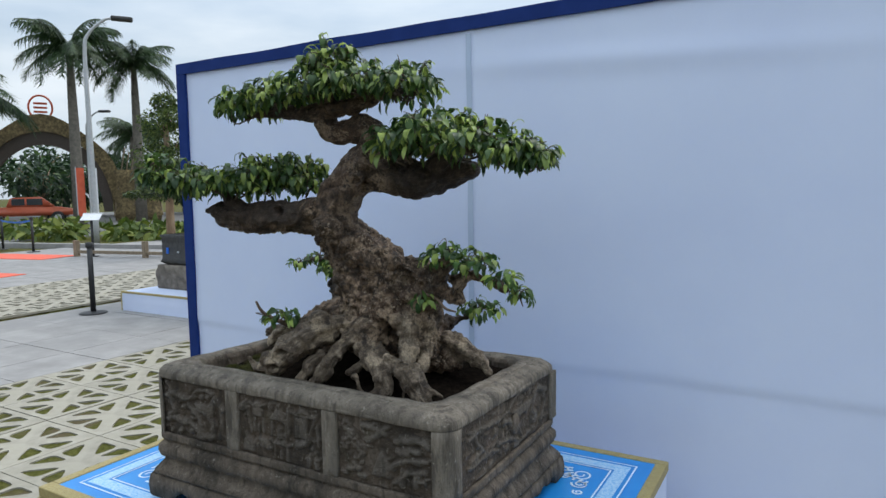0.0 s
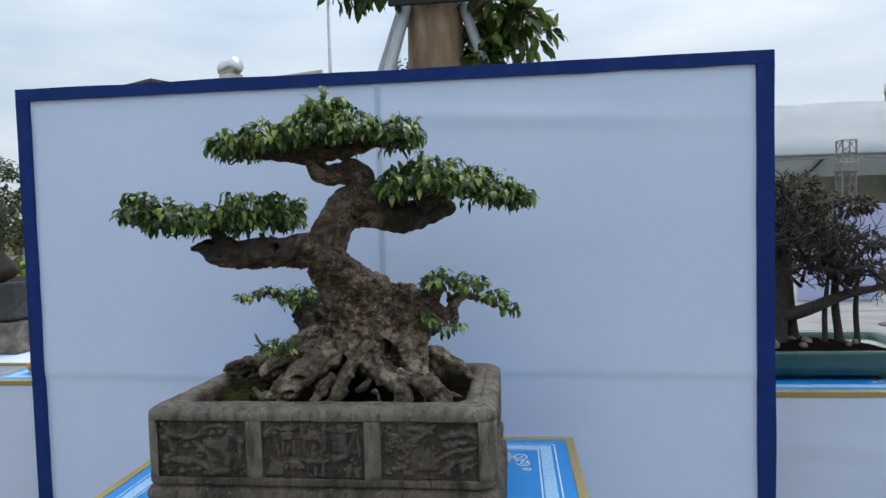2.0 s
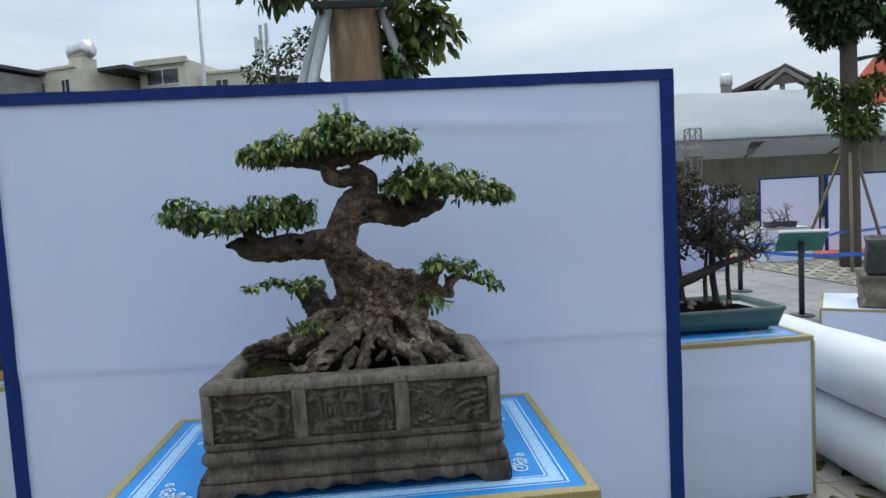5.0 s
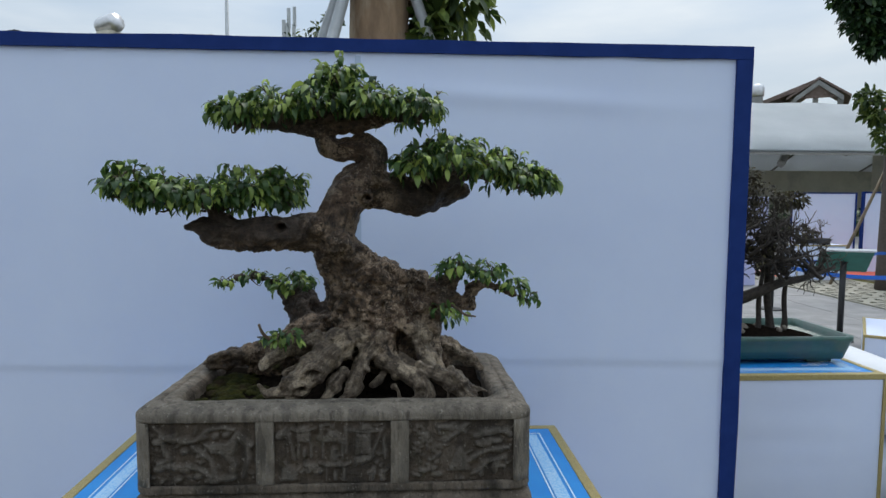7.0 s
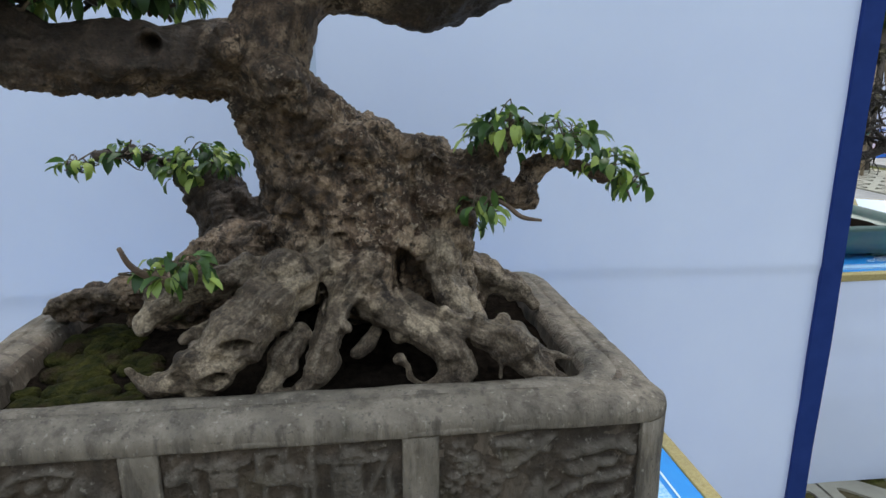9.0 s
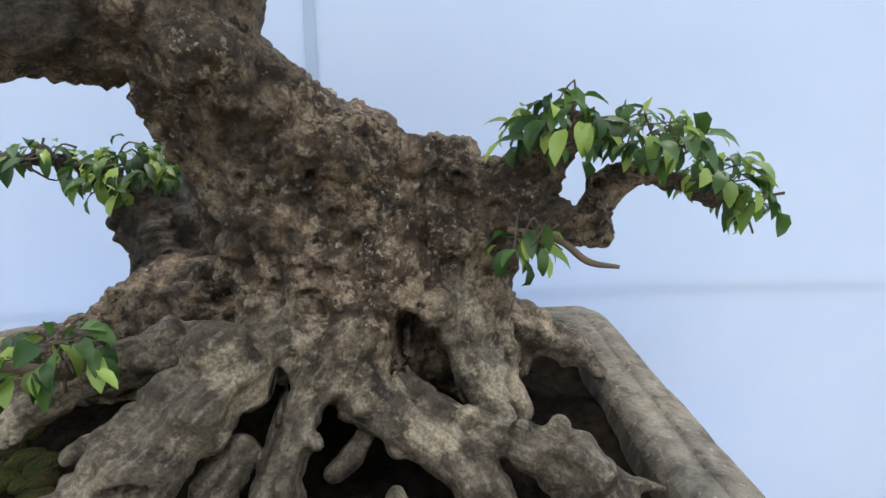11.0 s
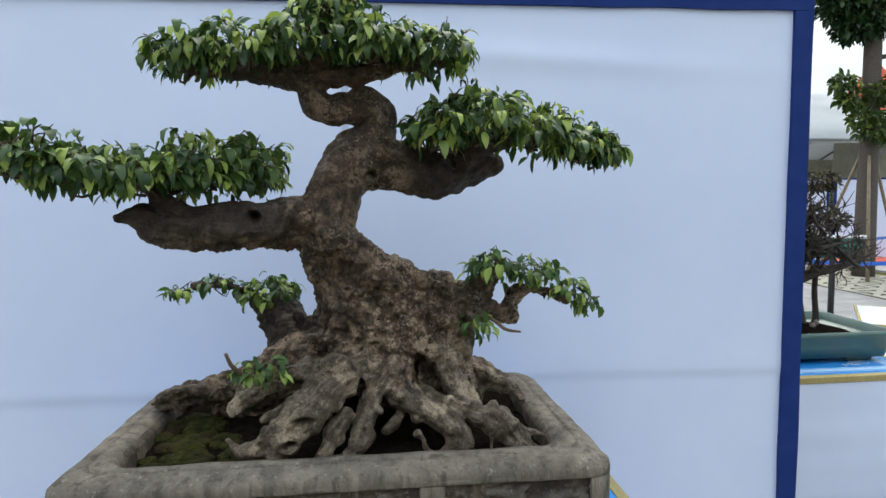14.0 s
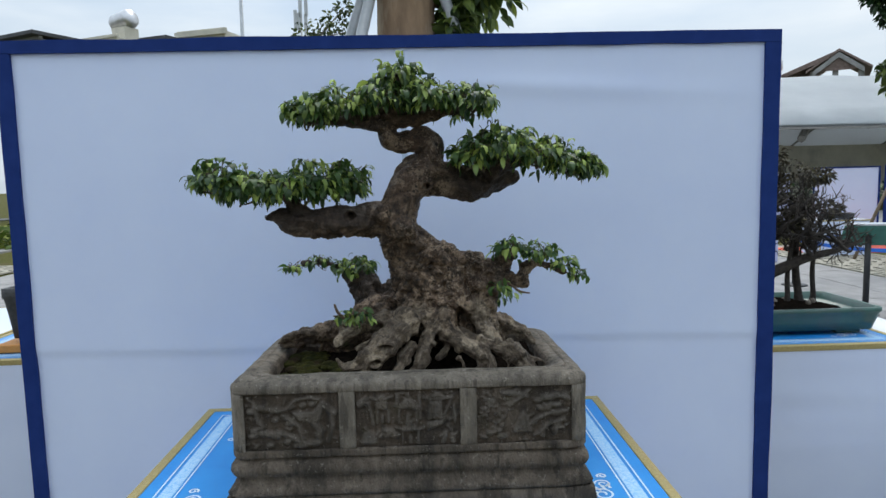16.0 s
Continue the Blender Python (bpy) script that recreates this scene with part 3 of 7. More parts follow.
def slab_field(name, x0, x1, y0, y1, size, material, label):
    """A paved band of square slabs with fine joints."""
    bm = bmesh.new()
    rng = np.random.default_rng(5)
    x = x0
    while x < x1 - 0.01:
        y = y0
        while y < y1 - 0.01:
            z = rng.uniform(-0.002, 0.002)
            box(bm, x + 0.004, min(x + size, x1) - 0.004, y + 0.004, min(y + size, y1) - 0.004, -0.045, z)
            y += size
        x += size
    return structure(name, bm, material, label, "pavement")


slab_field("pavement_west", -7.9, -4.86, -1.2, 14.0, 0.8, M["slab"], "grey concrete pavement band with fine joints")
slab_field("pavement_far_west", -19.0, -11.2, 2.0, 18.0, 1.2, M["slab"], "pale concrete pavement beyond the grass pavers")
slab_field("pavement_east", 3.7, 7.0, 1.0, 16.0, 0.8, M["slab"], "grey concrete pavement beside the display tables")
slab_field("pavement_far_east", 9.4, 24.0, 8.0, 26.0, 1.6, M["slab"], "pale concrete forecourt of the show")
road = structure("road", boxed(-60, -24, 10, 40, -0.046, -0.01), M["asphalt"], "grey asphalt drive behind the verge", "road")

# added wall behind the camera, never in view: holds light off the lower panel
structure("light_block_south", boxed(-26, 26, -3.4, -3.2, -0.045, 2.5), M["light_block"], "added dark wall, out of view, that cuts light on the panel", "wall")

# ---- backdrop panel ----
PX0, PX1, PY, PZ = -1.381, 1.308, 1.838, 2.081


def drape(x, z):
    """How far the stretched fabric stands out: two fold marks and a few slack waves."""
    d = 0.003 * math.exp(-(((x + 0.016) / 0.014) ** 2))
    d += 0.005 / (1 + math.exp(-(z - 1.0 - 0.008 * math.sin(3 * x)) / 0.006)) * math.exp(-max(0.0, z - 1.0) * 6)
    d += 0.006 * math.exp(-(((z - 1.93 + 0.05 * x) / 0.035) ** 2)) * math.exp(-(((x - 0.45) / 0.6) ** 2))
    d += 0.004 * noise.noise((x * 1.6, z * 1.3, 3.0)) + 0.0016 * noise.noise((x * 5, z * 2.2, 9.0))
    return d


def backdrop(place, width, height, label, lean=0.0, turn=0.0, fine=True, border=0.045):
    """An upright board wrapped in white fabric with a navy edge."""
    t = thing("display_backdrop", place, label, "backdrop panel", turn=turn)
    nx, nz = (420, 240) if fine else (6, 6)
    verts, faces = [], []
    for j in range(nz + 1):
        for i in range(nx + 1):
            x, z = width * i / nx, height * j / nz
            verts.append((x, -drape(x + PX0, z) if fine else 0.0, z))
    for j in range(nz):
        for i in range(nx):
            a = j * (nx + 1) + i
            faces.append((a, a + 1, a + nx + 2, a + nx + 1))
    raw("fabric", verts, faces, M["fabric"], t, "stretched white fabric with fold marks", True)
    if fine:
        # narrow greyer strip that stands in for the shade along the vertical crease
        bm, rows = bmesh.new(), []
        for k in range(80):
            z = 0.05 + (height - border - 0.055) * k / 79
            sway = 0.0025 * noise.noise((0, z * 4, 3))
            rows.append([bm.verts.new((-0.0215 + sway - PX0 + q, -drape(-0.016 + sway, z) - 0.0015, z)) for q in (-0.004, 0.015)])
        for a, b in zip(rows, rows[1:]):
            bm.faces.new((a[0], a[1], b[1], b[0]))
        part("crease_shade", bm, M["crease_shade"], t, "greyer strip painting the shade of a vertical crease", True)
    part("board", boxed(0, width, 0.012, 0.06, 0, height), M["wood"], t, "wooden board behind the fabric")
    rng = np.random.default_rng(3)

    def strip(a, b, inner, along_x):
        n = 60 if fine else 4
        bm, rows = bmesh.new(), []
        for k in range(n + 1):
            s = a + (b - a) * k / n
            w = 0.0022 * noise.noise((s * 6, inner[0], 1.0)) if fine else 0.0
            out = 0.0035 * noise.noise((s * 3.1, inner[1] + 4, 2.0)) if fine else 0.0
            lo, hi = inner
            lo, hi = (lo + w, hi + out)
            row = [(s, q, lo) for q in (-0.012, 0.066)] + [(s, q, hi) for q in (0.066, -0.012)] if along_x else [(lo, q, s) for q in (-0.012, 0.066)] + [(hi, q, s) for q in (0.066, -0.012)]
            rows.append([bm.verts.new(p) for p in row])
        for r0, r1 in zip(rows, rows[1:]):
            for k in range(4):
                bm.faces.new((r0[k], r0[(k + 1) % 4], r1[(k + 1) % 4], r1[k]))
        bm.faces.new(rows[0][::-1])
        bm.faces.new(rows[-1])
        bmesh.ops.recalc_face_normals(bm, faces=bm.faces)
        return bm

    part("border_strip", strip(-0.004, width + 0.004, (height - border * 0.86, height + 0.004), True), M["blue_border"], t, "navy blue fabric edging")
    part("border_strip", strip(0.0, height - border * 0.86 - 0.001, (border, -0.004), False), M["blue_border"], t, "navy blue fabric edging")
    part("border_strip", strip(0.0, height - border * 0.86 - 0.001, (width - border * 1.15, width + 0.004), False), M["blue_border"], t, "navy blue fabric edging")
    return t


backdrop((PX0, PY, 0.0), PX1 - PX0, PZ, "large white fabric display panel with a navy blue edge")


# ---- display table ----
def scroll(bm, centre, size, turn, flip):
    """A flat printed corner ornament of curls, as thin raised ribbons."""
    c, s = math.cos(turn), math.sin(turn)

    def put(pts, w):
        rows = []
        for i, (x, y) in enumerate(pts):
            ax, ay = pts[min(i + 1, len(pts) - 1)][0] - pts[max(i - 1, 0)][0], pts[min(i + 1, len(pts) - 1)][1] - pts[max(i - 1, 0)][1]
            k = w / 2 / max(math.hypot(ax, ay), 1e-6)
            row = []
            for q in (-1, 1):
                u, v = (x - ay * k * q) * size, (y + ax * k * q) * size * flip
                row.append(bm.verts.new((centre[0] + c * u - s * v, centre[1] + s * u + c * v, centre[2])))
            rows.append(row)
        for a, b in zip(rows, rows[1:]):
            bm.faces.new((a[0], a[1], b[1], b[0]))

    for ox, oy, r0, a0, turns in ((0.25, 0.25, 0.2, 0, 1.6), (0.6, 0.16, 0.14, 90, -1.5), (0.16, 0.6, 0.14, 0, 1.5), (0.88, 0.1, 0.09, 120, -1.3), (0.1, 0.88, 0.09, -30, 1.3), (0.46, 0.42, 0.09, 200, 1.4)):
        put([(ox + r0 * (1 - 0.8 * k / 22) * math.cos(radians(a0) + turns * 2 * math.pi * k / 22), oy + r0 * (1 - 0.8 * k / 22) * math.sin(radians(a0) + turns * 2 * math.pi * k / 22)) for k in range(23)], 0.035)
    for k in range(7):
        a = radians(8 + 12 * k)
        put([(0.45 * math.cos(a), 0.45 * math.sin(a)), (0.53 * math.cos(a), 0.53 * math.sin(a)), (0.6 * math.cos(a + 0.03), 0.6 * math.sin(a + 0.03))], 0.05)


def flat(x0, x1, y0, y1, z):
    bm = bmesh.new()
    bm.faces.new([bm.verts.new(p) for p in ((x0, y0, z), (x1, y0, z), (x1, y1, z), (x0, y1, z))])
    return bm


def display_table(place, width, depth, height, label, group="display tables", ornate=True, turn=0.0):
    """A fabric-covered plinth: white sides, gold braid on the edges, a blue printed top."""
    t = thing("display_table", place, label, "display table", group, turn=turn)
    n = 24
    for (x0, y0), (x1, y1) in (((0, 0), (width, 0)), ((width, 0), (width, depth)), ((width, depth), (0, depth)), ((0, depth), (0, 0))):
        bm, rows = bmesh.new(), []
        for j in range(29):
            z = (height - 0.012) * j / 28
            row = []
            for i in range(n + 1):
                s = i / n
                out = (0.005 * noise.noise((s * 4 + x0, z * 3, y0)) + 0.004 * noise.noise((s * 2.5 + z * 2, z * 13, 5 + x1))) * min(1, 6 * s, 6 * (1 - s))
                nx, ny = (y1 - y0), -(x1 - x0)
                k = out / math.hypot(nx, ny)
                row.append(bm.verts.new((x0 + (x1 - x0) * s + nx * k, y0 + (y1 - y0) * s + ny * k, z)))
            rows.append(row)
        for a, b in zip(rows, rows[1:]):
            for i in range(n):
                bm.faces.new((a[i], a[i + 1], b[i + 1], b[i]))
        part("skirt", bm, M["fabric"], t, "white fabric skirt with slight folds", True)
    g = 0.03
    top = part("top_cloth", boxed(0.002, width - 0.002, 0.002, depth - 0.002, height - 0.012, height), M["cyan_print" if ornate else "fabric"], t, "sky-blue printed top cloth" if ornate else "white fabric top")
    for x0, x1, y0, y1 in ((-0.004, width + 0.004, -0.004, g), (-0.004, width + 0.004, depth - g * 0.7, depth + 0.004), (-0.004, g * 0.8, g, depth - g * 0.7), (width - g * 0.8, width + 0.004, g, depth - g * 0.7)):
        part("braid", boxed(x0, x1, y0, y1, height - 0.022, height + 0.003, bevel=0.002, segments=1), M["gold"], t, "gold braid edging")
    for x in (0.0, width):
        part("braid", boxed(x - 0.008 if x else -0.006, x + 0.006 if x else 0.012, -0.007, 0.008, 0.0, height - 0.023), M["gold"], t, "gold braid corner edging")
    if ornate:
        for inset, w, mat in ((0.06, 0.004, "white_print"), (0.073, 0.034, "pale_print"), (0.112, 0.004, "white_print")):
            for x0, x1, y0, y1 in ((inset, width - inset, inset, inset + w), (inset, width - inset, depth - inset - w, depth - inset), (inset, inset + w, inset + w, depth - inset - w), (width - inset - w, width - inset, inset + w, depth - inset - w)):
                part("printed_line", flat(x0, x1, y0, y1, height + 0.0012), M[mat], top, "white printed border line")
        for cx, cy, a, f in ((0.135, 0.135, 0, 1), (width - 0.135, 0.135, math.pi, -1), (0.135, depth - 0.135, 0, -1), (width - 0.135, depth - 0.135, math.pi, 1)):
            bm = bmesh.new()
            scroll(bm, (cx, cy, height + 0.0014), 0.15, a, f)
            part("printed_ornament", bm, M["white_print"], top, "white printed scroll ornament")
    return t


TABLE_Z = 0.833
display_table((-0.694, 0.83, 0.0), 1.318, 0.860, TABLE_Z, "white skirted display table with a blue printed top and gold braid")

# ---- stone pot ----
PW, PD, PYC = 0.3935, 0.2585, 1.212
RIM_Z = 1.150
pot = thing("stone_bonsai_pot", (0.0, PYC, TABLE_Z + 0.002), "weathered grey stone pot with carved panels on the table", "bonsai pot")
z0 = TABLE_Z + 0.002
prof = [(PW + 0.014, PD + 0.014, 0.052), (PW + 0.021, PD + 0.021, 0.062), (PW + 0.012, PD + 0.012, 0.074), (PW + 0.004, PD + 0.004, 0.084), (PW + 0.002, PD + 0.002, 0.094), (PW + 0.010, PD + 0.010, 0.100),
        (PW + 0.014, PD + 0.014, 0.110), (PW + 0.013, PD + 0.013, 0.122), (PW + 0.004, PD + 0.004, 0.132), (PW - 0.001, PD - 0.001, 0.138), (PW - 0.001, PD - 0.001, 0.150), (PW, PD, 0.200), (PW, PD, 0.262), (PW, PD, 0.284),
        (PW - 0.003, PD - 0.003, 0.298), (PW - 0.010, PD - 0.010, 0.309), (PW - 0.022, PD - 0.022, 0.315), (PW - 0.044, PD - 0.044, 0.316), (PW - 0.058, PD - 0.058, 0.313),
        (PW - 0.065, PD - 0.065, 0.305), (PW - 0.070, PD - 0.070, 0.255), (PW - 0.075, PD - 0.075, 0.20)]


def worn(bm, amount=0.0022, scale=14.0, cuts=0):
    """Uneven, chipped edges on a stone body."""
    if cuts:
        bmesh.ops.subdivide_edges(bm, edges=[e for e in bm.edges if e.calc_length() > 0.05], cuts=cuts, use_grid_fill=True)
    bm.normal_update()
    for v in bm.verts:
        k = amount * noise.noise(v.co * scale) + 0.6 * amount * noise.noise(v.co * scale * 3.3)
        v.co += v.normal * k
    for v in bm.verts:
        if v.co.z > 0.15:
            v.co.z -= 0.016 * (v.co.y + PD) / (2 * PD) * min(1.0, (v.co.z - 0.15) / 0.12)
    return bm


bm = loft(prof, 0.030, 6, top=True)
part("body", worn(bm, 0.0022, 16.0, 22), M["stone"], pot, "", True)


def skirt_side(length, face, sign, axis):
    """The flared foot board of one side, cut in a bracket curve along its lower edge."""
    bm = bmesh.new()
    n, rows = 72, []
    for i in range(n + 1):
        s = -length + 2 * length * i / n
        a = abs(s) / length
        lift = 0.0 if a > 0.84 else 0.016 + 0.010 * math.sin((0.84 - a) * 15) ** 2 + (0.006 if a < 0.2 else 0)
        lift *= min(1.0, (0.84 - a) * 14) if a < 0.84 else 0.0
        row = []
        for out, z in ((0.010, 0.0545), (0.019, 0.050), (0.024, 0.030), (0.022, max(lift, 0.0) + 0.004), (0.018, lift), (-0.03, lift), (-0.03, 0.0545)):
            d = face + out + 0.0012 * noise.noise((s * 20, z * 30, sign))
            row.append(bm.verts.new((s, sign * d, z) if axis == "x" else (sign * d, s, z)))
        rows.append(row)
    m = len(rows[0])
    for a, b in zip(rows, rows[1:]):
        for k in range(m):
            bm.faces.new((a[k], a[(k + 1) % m], b[(k + 1) % m], b[k]))
    bm.faces.new(rows[0][::-1])
    bm.faces.new(rows[-1])
    bmesh.ops.recalc_face_normals(bm, faces=bm.faces)
    return bm


for axis, length, face in (("x", PW + 0.020, PD), ("y", PD + 0.020, PW)):
    for sign in (-1, 1):
        part("foot_board", skirt_side(length, face, sign, axis), M["stone"], pot, "flared stone foot with a bracket-cut edge", True)


def carving(w, h, seed, worn_down=1.0, scene_kind="rocks"):
    """A low relief of garden scenes: hills, trunks, leaf sprays, small roofs, rocks."""
    rng = np.random.default_rng(seed)
    nx, nz = int(w / 0.0026), int(h / 0.0026)
    x, z = np.meshgrid(np.linspace(0, w, nx + 1), np.linspace(0, h, nz + 1))
    up = np.zeros_like(x)

    def ridge(ax, az, bx, bz, r, high):
        t = np.clip(((x - ax) * (bx - ax) + (z - az) * (bz - az)) / ((bx - ax) ** 2 + (bz - az) ** 2 + 1e-9), 0, 1)
        d = np.hypot(x - ax - t * (bx - ax), z - az - t * (bz - az))
        np.maximum(up, high * np.sqrt(np.clip(1 - (d / r) ** 2, 0, 1)), out=up)

    def line(points, r, high=0.0042):
        for (a, b), (c, d) in zip(points, points[1:]):
            ridge(a * w, b * h, c * w, d * h, r, high)

    def shape(points, high, soft=0.0018):
        """A raised patch with a convex outline, given corner by corner against the clock."""
        inside = np.full_like(x, 1.0)
        for (a, b), (c, d) in zip(points, points[1:] + points[:1]):
            ex, ez = (c - a) * w, (d - b) * h
            inside = np.minimum(inside, (ex * (z - b * h) - ez * (x - a * w)) / math.hypot(ex, ez))
        np.maximum(up, high * np.clip(inside / soft, 0, 1), out=up)

    def roof(u, v, half, rise, high=0.0046):
        """A swept roof with lifted ends."""
        for k in range(6):
            q = k / 6
            shape([(u - half * (1 - q) ** 1.6 - 0.012, v + rise * q), (u + half * (1 - q) ** 1.6 + 0.012, v + rise * q), (u + half * (1 - q) ** 2.0 * 0.8 + 0.008, v + rise * (q + 0.17)), (u - half * (1 - q) ** 2.0 * 0.8 - 0.008, v + rise * (q + 0.17))], high, 0.0009)
        line([(u - half - 0.03, v + 0.045), (u - half * 0.6, v), (u + half * 0.6, v), (u + half + 0.03, v + 0.045)], 0.0026, high)

    def tower(u, v, half, tall, opening=True):
        for q in (-1, 1):
            line([(u + q * half, v), (u + q * half, v + tall)], 0.0022, 0.0042)
        if opening:
            line([(u, v + 0.03), (u, v + tall * 0.45)], 0.0042, 0.0040)
            line([(u, v + tall * 0.55), (u, v + tall * 0.6)], 0.0032, 0.0040)
        else:
            shape([(u - half, v), (u + half, v), (u + half, v + tall), (u - half, v + tall)], 0.0030)
            line([(u - half * 0.5, v + tall * 0.2), (u + half * 0.5, v + tall * 0.2), (u + half * 0.5, v + tall * 0.75), (u - half * 0.5, v + tall * 0.75), (u - half * 0.5, v + tall * 0.2)], 0.0016, 0.0044)

    def figure(u, v, tall, lean=0.0):
        line([(u, v), (u + lean * 0.6, v + tall * 0.55)], 0.0050, 0.0042)
        line([(u + lean, v + tall * 0.85), (u + lean, v + tall * 0.87)], 0.0042, 0.0046)
        line([(u - 0.03, v + tall * 0.3), (u + 0.04, v + tall * 0.6)], 0.0026, 0.0040)

    def cloud(u, v, wide, lumps):
        for k in range(lumps):
            q = (k + 0.5) / lumps - 0.5
            a, b = u + q * wide, v + 0.035 * math.sin(5 * q + u * 9) + rng.normal() * 0.012
            line([(a - wide / lumps * 0.4, b), (a + wide / lumps * 0.4, b + rng.normal() * 0.02)], rng.uniform(0.0042, 0.0078), rng.uniform(0.0032, 0.0046))

    def flower(u, v, r):
        for k in range(6):
            a = k * math.pi / 3 + u
            line([(u + r * 0.5 * math.cos(a), v + r * math.sin(a)), (u + r * 0.75 * math.cos(a), v + r * 1.5 * math.sin(a))], 0.0032, 0.0042)

    # a low stippled ground of worn rocks and leaves, then the picture itself
    for _ in range(int(w * 190)):
        a, b = rng.uniform(0.03, 0.97), rng.uniform(0.03, 0.95)
        line([(a, b), (a + rng.normal() * 0.05, b + rng.normal() * 0.05)], rng.uniform(0.0018, 0.0040), rng.uniform(0.0014, 0.0034))
    if scene_kind == "rocks":
        cloud(0.22, 0.72, 0.30, 5)
        line([(0.13, 0.80), (0.16, 0.55), (0.21, 0.42), (0.10, 0.36)], 0.0050)
        line([(0.36, 0.68), (0.46, 0.72), (0.56, 0.88), (0.70, 0.92), (0.80, 0.88)], 0.0040)
        shape([(0.58, 0.50), (0.68, 0.50), (0.76, 0.68), (0.50, 0.68)], 0.0036)
        for a, b in ((0.62, 0.78), (0.72, 0.80), (0.33, 0.54), (0.45, 0.14), (0.27, 0.10)):
            line([(a, b), (a + 0.02, b + 0.015)], 0.0064, 0.0046)
        line([(0.68, 0.52), (0.77, 0.66), (0.83, 0.80), (0.90, 0.68), (0.95, 0.64)], 0.0076)
        line([(0.80, 0.66), (0.74, 0.46), (0.81, 0.34), (0.78, 0.24)], 0.0078)
        line([(0.91, 0.66), (0.93, 0.44), (0.88, 0.14)], 0.0056)
        line([(0.42, 0.62), (0.50, 0.52), (0.58, 0.42), (0.63, 0.12)], 0.0052)
        line([(0.36, 0.32), (0.48, 0.26), (0.58, 0.14)], 0.0058)
        cloud(0.66, 0.10, 0.26, 5)
        cloud(0.22, 0.28, 0.30, 5)
        flower(0.48, 0.42, 0.05)
    elif scene_kind == "pavilions":
        for u, v, half, rise in ((0.25, 0.84, 0.075, 0.10), (0.50, 0.68, 0.095, 0.27), (0.52, 0.28, 0.105, 0.16), (0.79, 0.82, 0.115, 0.13)):
            roof(u, v, half, rise)
        tower(0.25, 0.66, 0.05, 0.16, False)
        tower(0.26, 0.42, 0.055, 0.22)
        tower(0.50, 0.40, 0.085, 0.27)
        tower(0.52, 0.04, 0.075, 0.24)
        tower(0.76, 0.46, 0.055, 0.34, False)
        shape([(0.68, 0.26), (0.83, 0.36), (0.87, 0.46), (0.68, 0.42)], 0.0040)
        figure(0.83, 0.04, 0.34, 0.05)
        figure(0.93, 0.05, 0.26, -0.02)
        line([(0.82, 0.40), (0.93, 0.86)], 0.0030)
        line([(0.95, 0.40), (0.94, 0.72)], 0.0030)
        line([(0.10, 0.88), (0.15, 0.62), (0.17, 0.40)], 0.0036)
        cloud(0.08, 0.78, 0.10, 3)
        shape([(0.04, 0.04), (0.21, 0.04), (0.18, 0.26), (0.12, 0.32), (0.06, 0.26)], 0.0040, 0.006)
        cloud(0.33, 0.24, 0.14, 3)
        line([(0.61, 0.90), (0.62, 0.50)], 0.0034)
        line([(0.40, 0.92), (0.40, 0.76)], 0.0044)
    else:
        for a, b in ((0.14, 0.72), (0.20, 0.60), (0.27, 0.52), (0.10, 0.84), (0.08, 0.56)):
            flower(a, b, 0.055)
        shape([(0.36, 0.16), (0.60, 0.16), (0.56, 0.40), (0.49, 0.60), (0.44, 0.50)], 0.0042, 0.006)
        line([(0.50, 0.24), (0.62, 0.40), (0.74, 0.50), (0.95, 0.54)], 0.0046)
        cloud(0.80, 0.78, 0.34, 6)
        cloud(0.40, 0.86, 0.26, 4)
        cloud(0.76, 0.64, 0.22, 4)
        line([(0.34, 0.66), (0.46, 0.80), (0.54, 0.92)], 0.0052)
        figure(0.69, 0.10, 0.26)
        figure(0.82, 0.14, 0.24, 0.03)
        cloud(0.17, 0.16, 0.26, 4)
        flower(0.22, 0.30, 0.07)
        flower(0.90, 0.30, 0.06)
        line([(0.60, 0.12), (0.74, 0.30), (0.92, 0.40)], 0.0036)
    up = np.minimum(up, 0.0036) + 0.25 * np.maximum(up - 0.0036, 0)
    for _ in range(1):
        up[1:-1, 1:-1] = (up[1:-1, 1:-1] * 2 + up[:-2, 1:-1] + up[2:, 1:-1] + up[1:-1, :-2] + up[1:-1, 2:]) / 6
    edge = np.minimum(np.minimum(x, w - x), np.minimum(z, h - z))
    up = 2.3 * up * worn_down * np.clip(edge / 0.005, 0, 1)
    return x, z, up, nx, nz


def carved_panel(x0, width, zlow, high, seed, scene_kind, side="front", worn_down=1.0):
    """A sunk field with its relief and a raised frame round it."""
    x, z, up, nx, nz = carving(width, high, seed, worn_down, scene_kind)
    verts, faces = [], []
    for j in range(nz + 1):
        for i in range(nx + 1):
            d = 0.0008 + up[j, i] + 0.0006 * noise.noise((x[j, i] * 90, z[j, i] * 90, seed))
            a, b = x0 + x[j, i], zlow + z[j, i]
            verts.append((a, -PD - d, b) if side == "front" else (PW + d, a, b))
    for j in range(nz):
        for i in range(nx):
            k = j * (nx + 1) + i
            faces.append((k, k + 1, k + nx + 2, k + nx + 1))
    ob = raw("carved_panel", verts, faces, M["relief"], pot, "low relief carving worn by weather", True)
    # mark for the paler tone, following the height of the relief
    ob.data.attributes.new("relief_rise", "FLOAT", "POINT").data.foreach_set("value", np.clip((up.ravel() - 0.0015) / 0.0035, 0, 1))
    return ob


PROUD, CORNER = 0.0085, 0.036


